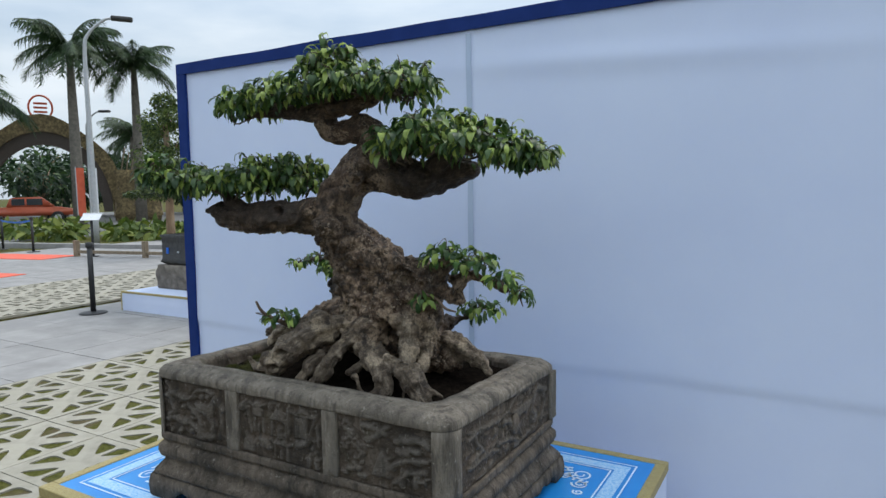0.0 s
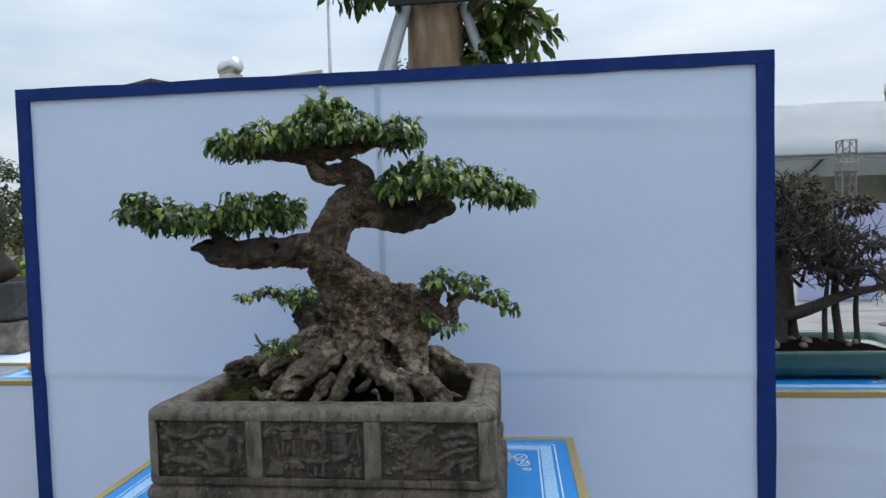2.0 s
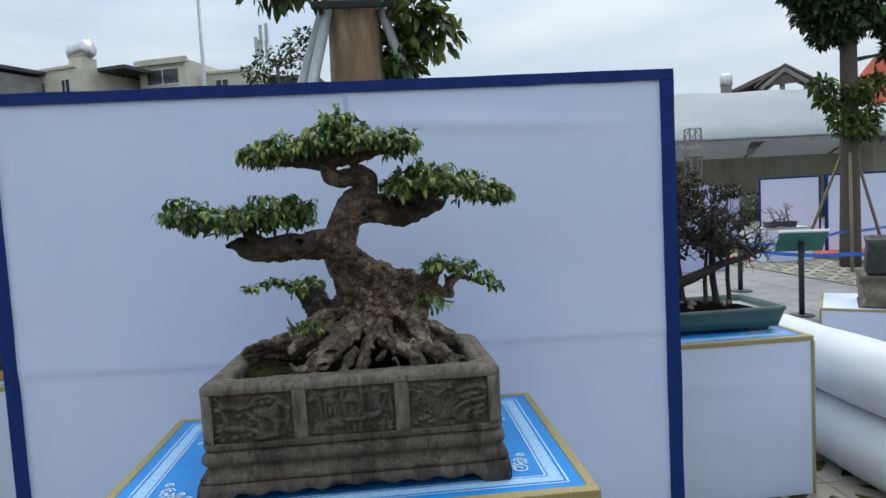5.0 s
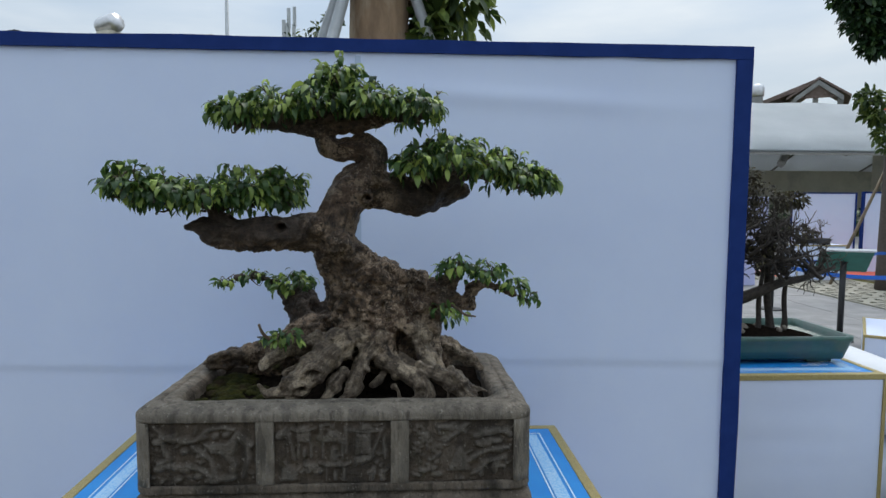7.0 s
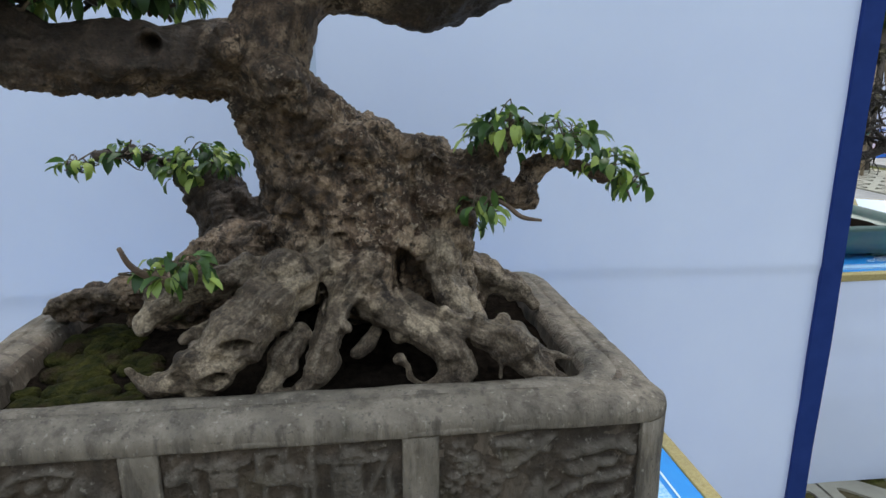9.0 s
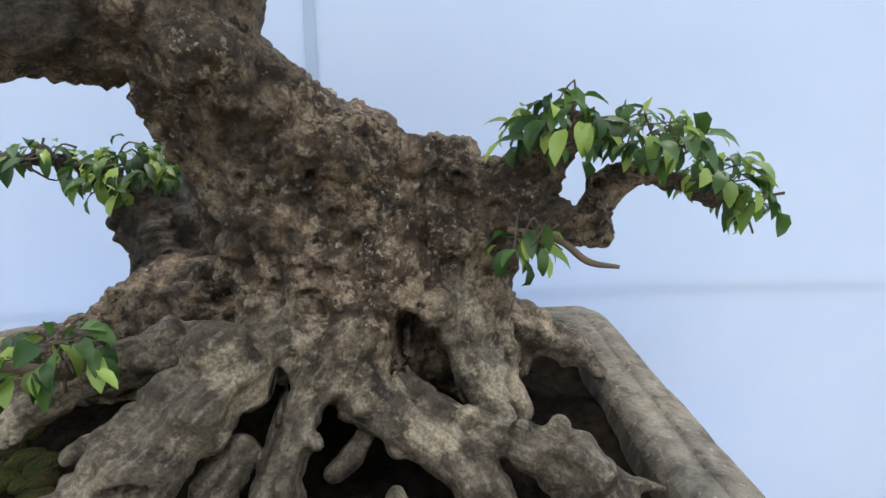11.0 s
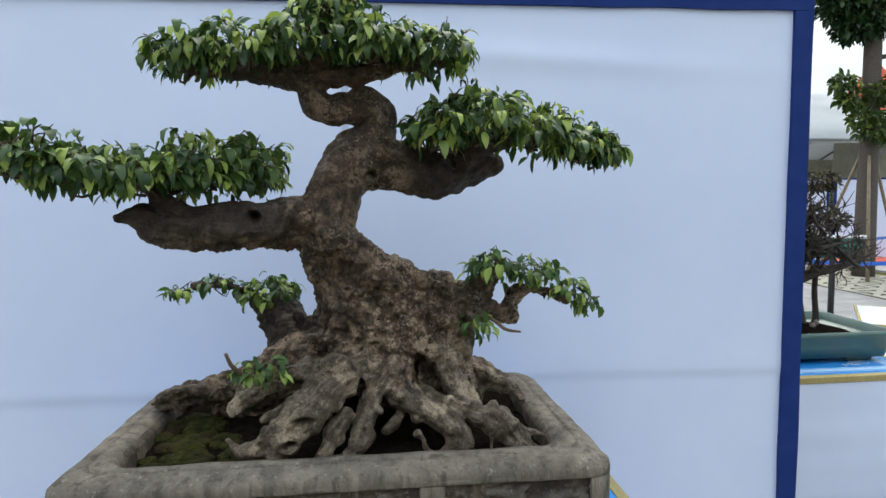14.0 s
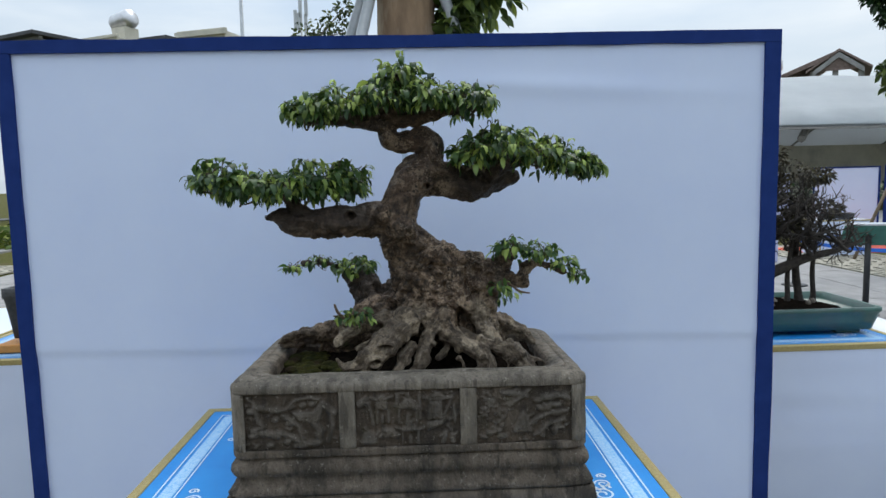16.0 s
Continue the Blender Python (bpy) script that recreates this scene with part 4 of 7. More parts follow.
def weathered(bm, amount=0.0016):
    bm.normal_update()
    for v in bm.verts:
        v.co += v.normal * (amount * noise.noise(v.co * 24) + 0.6 * amount * noise.noise(v.co * 70))
        if v.co.z > 0.15:
            v.co.z -= 0.016 * (v.co.y + PD) / (2 * PD) * min(1.0, (v.co.z - 0.15) / 0.12)
    high = max(v.co.z for v in bm.verts) > 0.2
    return part("stone_fillet", bm, M["stone_rim" if high else "stone"], pot, "plain stone surround", True)


def stone_band(b0, b1, rows=4):
    """A plain course round the whole pot, with rounded corners."""
    w, d = PW + PROUD, PD + PROUD
    side = [(w - 0.007, d - 0.007, b0), (w - 0.001, d - 0.001, b0 + 0.0005)] + [(w, d, b0 + 0.003 + (b1 - b0 - 0.006) * k / rows) for k in range(rows + 1)] + [(w - 0.001, d - 0.001, b1 - 0.0005), (w - 0.007, d - 0.007, b1)]
    bm = loft(side, CORNER, 7, bottom=False, top=False)
    bmesh.ops.subdivide_edges(bm, edges=[e for e in bm.edges if e.calc_length() > 0.05], cuts=30, use_grid_fill=True)
    return weathered(bm)


def stone_bar(a0, a1, b0, b1, side):
    """A plain upright between two sunk fields."""
    bm = boxed(a0, a1, -PD - PROUD, -PD + 0.004, b0, b1, bevel=0.0012, segments=1) if side == "front" else boxed(PW - 0.004, PW + PROUD, a0, a1, b0, b1, bevel=0.0012, segments=1)
    bmesh.ops.subdivide_edges(bm, edges=[e for e in bm.edges if e.calc_length() > 0.03], cuts=9, use_grid_fill=True)
    return weathered(bm, 0.0010)


def stone_corner(sx, front_from, side_from, b0, b1):
    """A rounded upright at a front corner, from the last front field round to the side field."""
    w, d, r = PW + PROUD, PD + PROUD, CORNER
    plan = [(front_from, -d), ((front_from + w - r) / 2, -d)] + [(w - r + r * math.sin(a), -d + r - r * math.cos(a)) for a in (math.pi / 2 * k / 8 for k in range(9))] + [(w, side_from), (w - 0.014, side_from), (w - 0.014, -d + 0.030), (w - 0.030, -d + 0.014), (front_from, -d + 0.014)]
    bm, rings = bmesh.new(), []
    for k in range(9):
        rings.append([bm.verts.new((sx * x, y, b0 + (b1 - b0) * k / 8)) for x, y in plan])
    n = len(plan)
    for a, b in zip(rings, rings[1:]):
        for k in range(n):
            bm.faces.new((a[k], a[(k + 1) % n], b[(k + 1) % n], b[k]))
    bm.faces.new(rings[0][::-1])
    bm.faces.new(rings[-1])
    bmesh.ops.recalc_face_normals(bm, faces=bm.faces)
    return weathered(bm, 0.0010)


RELIEF_LOW, RELIEF_HIGH = 0.157, 0.130
LOW, TOP = RELIEF_LOW, RELIEF_LOW + RELIEF_HIGH
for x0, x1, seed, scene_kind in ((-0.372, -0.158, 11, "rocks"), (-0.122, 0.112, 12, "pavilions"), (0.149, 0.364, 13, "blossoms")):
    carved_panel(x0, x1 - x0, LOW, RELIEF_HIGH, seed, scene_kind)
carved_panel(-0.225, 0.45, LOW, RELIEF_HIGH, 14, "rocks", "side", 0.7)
stone_band(0.14, LOW)
stone_band(TOP, 0.2955)
stone_bar(-0.158, -0.122, LOW, TOP, "front")
stone_bar(0.112, 0.149, LOW, TOP, "front")
stone_bar(0.225, PD + 0.004, LOW, TOP, "side")
stone_corner(1, 0.364, -0.225, LOW, TOP)
stone_corner(-1, 0.372, -0.200, LOW, TOP)
bm = lathe([(0.001, -0.012), (0.018, -0.010), (0.024, 0.0), (0.02, 0.008), (0.001, 0.010)], 14)
bmesh.ops.scale(bm, verts=bm.verts, vec=(1.0, 0.75, 0.6))
bmesh.ops.rotate(bm, verts=bm.verts, cent=(0, 0, 0), matrix=Matrix.Rotation(radians(90), 3, "Y"))
bmesh.ops.translate(bm, verts=bm.verts, vec=(PW + 0.004, 0.02, 0.215))
part("boss", bm, M["stone"], pot, "worn stone boss", True)

# rim band: a paler worn cap on the pot
bm = loft([(PW + 0.0080, PD + 0.0080, 0.2880), (PW + 0.0086, PD + 0.0086, 0.2900), (PW + 0.0088, PD + 0.0088, 0.2960), (PW + 0.0078, PD + 0.0078, 0.3030), (PW + 0.0030, PD + 0.0030, 0.3085), (PW - 0.005, PD - 0.005, 0.3135), (PW - 0.018, PD - 0.018, 0.3175), (PW - 0.0265, PD - 0.0265, 0.3183), (PW - 0.028, PD - 0.028, 0.3160), (PW - 0.031, PD - 0.031, 0.3160), (PW - 0.0325, PD - 0.0325, 0.3187), (PW - 0.044, PD - 0.044, 0.3185), (PW - 0.056, PD - 0.056, 0.3155),
           (PW - 0.062, PD - 0.062, 0.305), (PW - 0.066, PD - 0.066, 0.25)], 0.040, 8, bottom=False, top=False)
part("rim", worn(bm, 0.0024, 22.0, 22), M["stone_rim"], pot, "paler worn stone rim", True)


# soil and moss
def bed(name, material, fn, label, category, nx=90, ny=54, w=PW - 0.064, d=PD - 0.064):
    verts, faces = [], []
    for j in range(ny + 1):
        for i in range(nx + 1):
            x, y = -w + 2 * w * i / nx, -d + 2 * d * j / ny
            verts.append((x, PYC + y, fn(x, y)))
    for j in range(ny):
        for i in range(nx):
            a = j * (nx + 1) + i
            faces.append((a, a + 1, a + nx + 2, a + nx + 1))
    ob = raw(name, verts, faces, material, None, label, True)
    return tagged(ob, label, category)


def soil_z(x, y):
    return 1.112 + 0.05 * math.exp(-((x / 0.20) ** 2) - (((y - 0.04) / 0.11) ** 2)) + 0.006 * noise.noise((x * 22, y * 22, 0)) + 0.003 * noise.noise((x * 70, y * 70, 4))


# real soil bed; its near-black colour also paints the shade under the roots
bed("soil", M["soil"], soil_z, "dark soil filling the stone pot, blackened for shade between roots", "soil")


def moss_patch(cx, cy, rx, ry, seed):
    rng = np.random.default_rng(seed)
    bm = bmesh.new()
    for _ in range(46):
        a, r = rng.uniform(0, 2 * math.pi), math.sqrt(rng.uniform(0, 1))
        x, y = cx + rx * r * math.cos(a), cy + ry * r * math.sin(a)
        s = rng.uniform(0.010, 0.022)
        m = Matrix.Translation((x, PYC + y, soil_z(x, y) + 0.002)) @ Matrix.Diagonal((s, s, s * rng.uniform(0.3, 0.65), 1))
        made = bmesh.ops.create_icosphere(bm, subdivisions=2, radius=1.0, matrix=m)
        for v in made["verts"]:
            v.co += 0.0022 * Vector((noise.noise(v.co * 160), noise.noise(v.co * 160 + Vector((7, 0, 0))), noise.noise(v.co * 160 + Vector((0, 9, 0)))))
    ob = new("moss_cushion", mesh_of("moss_cushion", bm, M["moss"], True))
    return tagged(ob, "olive green moss cushions on the soil of the pot", "moss")


moss_patch(-0.235, -0.10, 0.085, 0.065, 1)
moss_patch(-0.27, 0.02, 0.05, 0.08, 2)

# ---- the bonsai ----
WOODY, ROOTS = {}, {}


def wood(name, *points):
    """A limb of the tree: points along it with their thickness (x, y, z, radius)."""
    WOODY[name] = list(points)


def root(name, *points):
    ROOTS[name] = list(points)


def knot(group, name, x, y, z, wide, high, thick):
    """A raised ring of bark round an old cut or a hollow."""
    group[name] = [(x + wide * math.cos(a), y + 0.35 * thick * math.cos(3 * a), z + high * math.sin(a), thick) for a in (2 * math.pi * k / 9 for k in range(10))]


wood("main", (0.083, 1.215, 1.216, 0.074), (0.071, 1.218, 1.267, 0.079), (0.057, 1.222, 1.314, 0.082), (0.037, 1.216, 1.361, 0.078), (0.013, 1.202, 1.403, 0.065), (-0.019, 1.178, 1.450, 0.053), (-0.027, 1.173, 1.492, 0.049), (-0.017, 1.182, 1.530, 0.047), (0.003, 1.198, 1.568, 0.045), (0.041, 1.210, 1.608, 0.049), (0.060, 1.214, 1.650, 0.036), (0.054, 1.210, 1.682, 0.032), (0.011, 1.192, 1.685, 0.027), (-0.026, 1.180, 1.684, 0.025), (-0.043, 1.172, 1.706, 0.024), (-0.042, 1.168, 1.734, 0.019), (-0.020, 1.165, 1.767, 0.017))
wood("left", (-0.049, 1.180, 1.489, 0.051), (-0.087, 1.165, 1.493, 0.043), (-0.129, 1.140, 1.491, 0.036), (-0.180, 1.115, 1.492, 0.035), (-0.231, 1.095, 1.489, 0.033), (-0.270, 1.080, 1.494, 0.030), (-0.296, 1.070, 1.506, 0.020), (-0.319, 1.062, 1.506, 0.009))
wood("left_up", (-0.234, 1.090, 1.505, 0.023), (-0.258, 1.080, 1.528, 0.018), (-0.280, 1.070, 1.553, 0.012), (-0.349, 1.045, 1.572, 0.009), (-0.420, 1.020, 1.592, 0.004))
wood("right", (0.053, 1.212, 1.596, 0.047), (0.116, 1.225, 1.580, 0.042), (0.165, 1.235, 1.569, 0.043), (0.214, 1.250, 1.580, 0.036), (0.252, 1.262, 1.589, 0.028), (0.284, 1.270, 1.594, 0.017))
wood("right_up", (0.213, 1.235, 1.596, 0.028), (0.249, 1.220, 1.623, 0.022), (0.310, 1.210, 1.637, 0.015), (0.382, 1.200, 1.626, 0.009), (0.448, 1.195, 1.614, 0.005))
wood("top_l", (-0.044, 1.168, 1.728, 0.024), (-0.090, 1.150, 1.728, 0.020), (-0.148, 1.130, 1.732, 0.012), (-0.225, 1.110, 1.734, 0.005))
wood("top_r", (-0.035, 1.168, 1.730, 0.021), (0.034, 1.175, 1.740, 0.017), (0.116, 1.190, 1.756, 0.011), (0.194, 1.200, 1.767, 0.005))
wood("low_right", (0.200, 1.200, 1.351, 0.029), (0.229, 1.190, 1.361, 0.024), (0.249, 1.185, 1.375, 0.018), (0.266, 1.180, 1.405, 0.010), (0.284, 1.178, 1.423, 0.006))
wood("low_right_under", (0.225, 1.185, 1.337, 0.023), (0.259, 1.180, 1.329, 0.020), (0.284, 1.178, 1.320, 0.017), (0.296, 1.176, 1.345, 0.017), (0.298, 1.176, 1.364, 0.015), (0.326, 1.178, 1.367, 0.011))
wood("low_right_spur", (0.290, 1.177, 1.326, 0.014), (0.298, 1.172, 1.312, 0.008), (0.299, 1.170, 1.306, 0.005))
knot(WOODY, "knot_g", 0.288, 1.161, 1.361, 0.0085, 0.0095, 0.0042)
wood("low_right_tip", (0.296, 1.176, 1.356, 0.014), (0.326, 1.178, 1.366, 0.012), (0.365, 1.180, 1.359, 0.008), (0.405, 1.185, 1.342, 0.004), (0.432, 1.188, 1.330, 0.0018))
wood("stump", (-0.062, 1.290, 1.225, 0.060), (-0.102, 1.315, 1.256, 0.048), (-0.124, 1.335, 1.293, 0.043), (-0.150, 1.345, 1.318, 0.034), (-0.180, 1.350, 1.327, 0.014))
wood("stump_behind", (-0.040, 1.300, 1.250, 0.034), (-0.046, 1.305, 1.280, 0.034), (-0.052, 1.308, 1.292, 0.029))
wood("back_fill", (0.030, 1.250, 1.245, 0.043), (-0.003, 1.270, 1.203, 0.040), (0.060, 1.270, 1.200, 0.048))
wood("stump_twig", (-0.165, 1.350, 1.323, 0.015), (-0.197, 1.360, 1.349, 0.010), (-0.253, 1.370, 1.363, 0.006), (-0.300, 1.380, 1.360, 0.002))
wood("back_right", (0.17, 1.28, 1.23, 0.03), (0.2, 1.33, 1.235, 0.014), (0.226, 1.36, 1.25, 0.006), (0.26, 1.38, 1.27, 0.003))
wood("column", (0.168, 1.225, 1.363, 0.032), (0.180, 1.216, 1.329, 0.043), (0.184, 1.214, 1.278, 0.044), (0.191, 1.210, 1.231, 0.036), (0.193, 1.200, 1.195, 0.025))
wood("shoulder", (0.042, 1.206, 1.412, 0.034), (0.090, 1.208, 1.389, 0.041), (0.118, 1.204, 1.354, 0.047), (0.120, 1.200, 1.305, 0.051), (0.112, 1.195, 1.255, 0.051))
wood("saddle", (0.098, 1.212, 1.392, 0.026), (0.130, 1.215, 1.376, 0.027))
wood("left_wall", (0.002, 1.210, 1.370, 0.047), (0.013, 1.210, 1.319, 0.049), (0.023, 1.200, 1.271, 0.049), (0.029, 1.190, 1.229, 0.044))
wood("back_ridge", (-0.126, 1.300, 1.238, 0.026), (-0.076, 1.290, 1.233, 0.028), (-0.025, 1.270, 1.232, 0.032), (0.008, 1.250, 1.236, 0.034))
wood("fill_left", (-0.020, 1.245, 1.205, 0.050), (-0.090, 1.262, 1.190, 0.044), (-0.160, 1.270, 1.165, 0.034), (-0.230, 1.275, 1.150, 0.026))
wood("fill_right", (0.110, 1.225, 1.200, 0.052), (0.175, 1.240, 1.185, 0.044), (0.235, 1.255, 1.165, 0.032))
root("root_a", (0.044, 1.140, 1.250, 0.024), (0.011, 1.115, 1.245, 0.027), (-0.024, 1.075, 1.227, 0.031), (-0.054, 1.044, 1.204, 0.029), (-0.087, 1.036, 1.177, 0.026), (-0.120, 1.033, 1.159, 0.016), (-0.153, 1.033, 1.153, 0.010), (-0.169, 1.030, 1.175, 0.005))
root("root_a_low", (-0.070, 1.042, 1.183, 0.021), (-0.086, 1.034, 1.158, 0.017), (-0.105, 1.035, 1.144, 0.013))
root("root_b", (0.078, 1.135, 1.243, 0.024), (0.058, 1.110, 1.222, 0.019), (0.042, 1.085, 1.200, 0.016), (0.033, 1.062, 1.177, 0.015), (0.027, 1.050, 1.153, 0.016), (0.008, 1.043, 1.135, 0.009), (-0.023, 1.040, 1.129, 0.006), (-0.050, 1.037, 1.130, 0.005))
root("toe", (0.004, 1.075, 1.189, 0.013), (-0.010, 1.060, 1.170, 0.015), (-0.020, 1.052, 1.152, 0.013), (-0.035, 1.042, 1.138, 0.007))
root("root_c", (0.087, 1.120, 1.210, 0.024), (0.119, 1.100, 1.193, 0.018), (0.151, 1.080, 1.177, 0.017), (0.172, 1.066, 1.159, 0.015), (0.173, 1.055, 1.137, 0.012), (0.148, 1.050, 1.128, 0.006), (0.129, 1.047, 1.139, 0.005), (0.126, 1.047, 1.154, 0.005), (0.116, 1.048, 1.162, 0.009))
root("knuckle", (0.184, 1.065, 1.168, 0.011), (0.196, 1.055, 1.146, 0.013), (0.191, 1.050, 1.129, 0.010))
root("claw", (0.111, 1.125, 1.194, 0.022), (0.154, 1.105, 1.189, 0.017), (0.193, 1.090, 1.181, 0.016), (0.227, 1.075, 1.176, 0.017), (0.250, 1.065, 1.174, 0.022), (0.271, 1.056, 1.147, 0.019), (0.294, 1.050, 1.132, 0.012), (0.314, 1.050, 1.129, 0.005))
root("claw_toe", (0.280, 1.060, 1.160, 0.010), (0.301, 1.060, 1.153, 0.006), (0.320, 1.060, 1.146, 0.003))
root("drip", (0.235, 1.060, 1.168, 0.005), (0.236, 1.055, 1.149, 0.004), (0.235, 1.050, 1.131, 0.002))
root("stub", (0.092, 1.110, 1.173, 0.008), (0.078, 1.100, 1.161, 0.007), (0.066, 1.090, 1.154, 0.006))
root("fold", (0.202, 1.200, 1.257, 0.025), (0.206, 1.190, 1.221, 0.019), (0.216, 1.170, 1.187, 0.013), (0.226, 1.140, 1.169, 0.009))
root("fold_in", (0.176, 1.175, 1.264, 0.024), (0.180, 1.165, 1.229, 0.024), (0.190, 1.140, 1.199, 0.020), (0.200, 1.110, 1.183, 0.014))
wood("front_mid", (0.051, 1.165, 1.285, 0.024), (0.057, 1.150, 1.260, 0.023), (0.067, 1.130, 1.237, 0.021))
root("front_left", (0.022, 1.150, 1.247, 0.018), (-0.003, 1.130, 1.236, 0.020), (-0.021, 1.105, 1.222, 0.021))
wood("front_right", (0.114, 1.170, 1.275, 0.027), (0.099, 1.150, 1.244, 0.025), (0.090, 1.130, 1.218, 0.023))
root("arch", (-0.039, 1.150, 1.246, 0.018), (-0.071, 1.140, 1.240, 0.018), (-0.101, 1.130, 1.235, 0.016), (-0.133, 1.120, 1.226, 0.014), (-0.156, 1.112, 1.211, 0.014), (-0.175, 1.105, 1.193, 0.010))
root("strut", (-0.081, 1.105, 1.202, 0.010), (-0.105, 1.095, 1.190, 0.008), (-0.125, 1.085, 1.183, 0.006))
wood("back_mass", (-0.064, 1.260, 1.251, 0.035), (-0.114, 1.240, 1.238, 0.034), (-0.170, 1.235, 1.214, 0.027), (-0.235, 1.250, 1.188, 0.025), (-0.305, 1.275, 1.170, 0.021), (-0.354, 1.290, 1.156, 0.013))
root("loop", (-0.251, 1.235, 1.193, 0.008), (-0.289, 1.240, 1.193, 0.006), (-0.329, 1.255, 1.178, 0.007), (-0.352, 1.270, 1.161, 0.009))
root("right_back", (0.230, 1.250, 1.206, 0.026), (0.273, 1.255, 1.186, 0.022), (0.308, 1.255, 1.167, 0.015), (0.329, 1.250, 1.146, 0.008))
knot(WOODY, "knot_a", 0.075, 1.147, 1.349, 0.0085, 0.0075, 0.0040)
knot(WOODY, "knot_b", 0.009, 1.148, 1.380, 0.0078, 0.0065, 0.0036)
knot(WOODY, "knot_c", 0.056, 1.147, 1.378, 0.0070, 0.0085, 0.0036)
knot(WOODY, "knot_d", -0.134, 1.107, 1.502, 0.0135, 0.0135, 0.0055)
knot(WOODY, "knot_e", 0.176, 1.178, 1.368, 0.0085, 0.0085, 0.0038)
knot(WOODY, "knot_f", 0.052, 1.143, 1.293, 0.0130, 0.0095, 0.0052)
knot(WOODY, "knot_h", 0.052, 1.162, 1.574, 0.0135, 0.0105, 0.0060)
knot(ROOTS, "hollow_a", -0.054, 1.020, 1.204, 0.0165, 0.0076, 0.0055)
knot(ROOTS, "hollow_b", -0.078, 1.015, 1.170, 0.0140, 0.0080, 0.0052)
HOLLOWS = [
    (-0.054, 1.020, 1.201, 0.014, 0.006, 0.026), (-0.078, 1.012, 1.166, 0.012, 0.007, 0.022), (0.127, 1.115, 1.238, 0.014, 0.024, 0.034), (0.029, 1.105, 1.218, 0.006, 0.016, 0.034),
    (0.075, 1.140, 1.349, 0.005, 0.0045, 0.010), (0.009, 1.142, 1.380, 0.005, 0.004, 0.009), (0.172, 1.166, 1.370, 0.005, 0.005, 0.009), (0.058, 1.146, 1.378, 0.0035, 0.005, 0.012), (0.084, 1.152, 1.367, 0.003, 0.003, 0.006), (-0.134, 1.100, 1.502, 0.010, 0.010, 0.018),
    (0.052, 1.155, 1.569, 0.009, 0.006, 0.014), (0.052, 1.135, 1.286, 0.009, 0.005, 0.012), (0.143, 1.165, 1.330, 0.005, 0.032, 0.014), (0.090, 1.150, 1.315, 0.005, 0.016, 0.012), (0.288, 1.155, 1.361, 0.006, 0.007, 0.012)]
bonsai = thing("bonsai_tree", (0.0, PYC, 1.12), "old fig bonsai with gnarled trunk, exposed roots and leaf pads", "bonsai tree")
bonsai_back = bonsai.matrix_world.inverted()


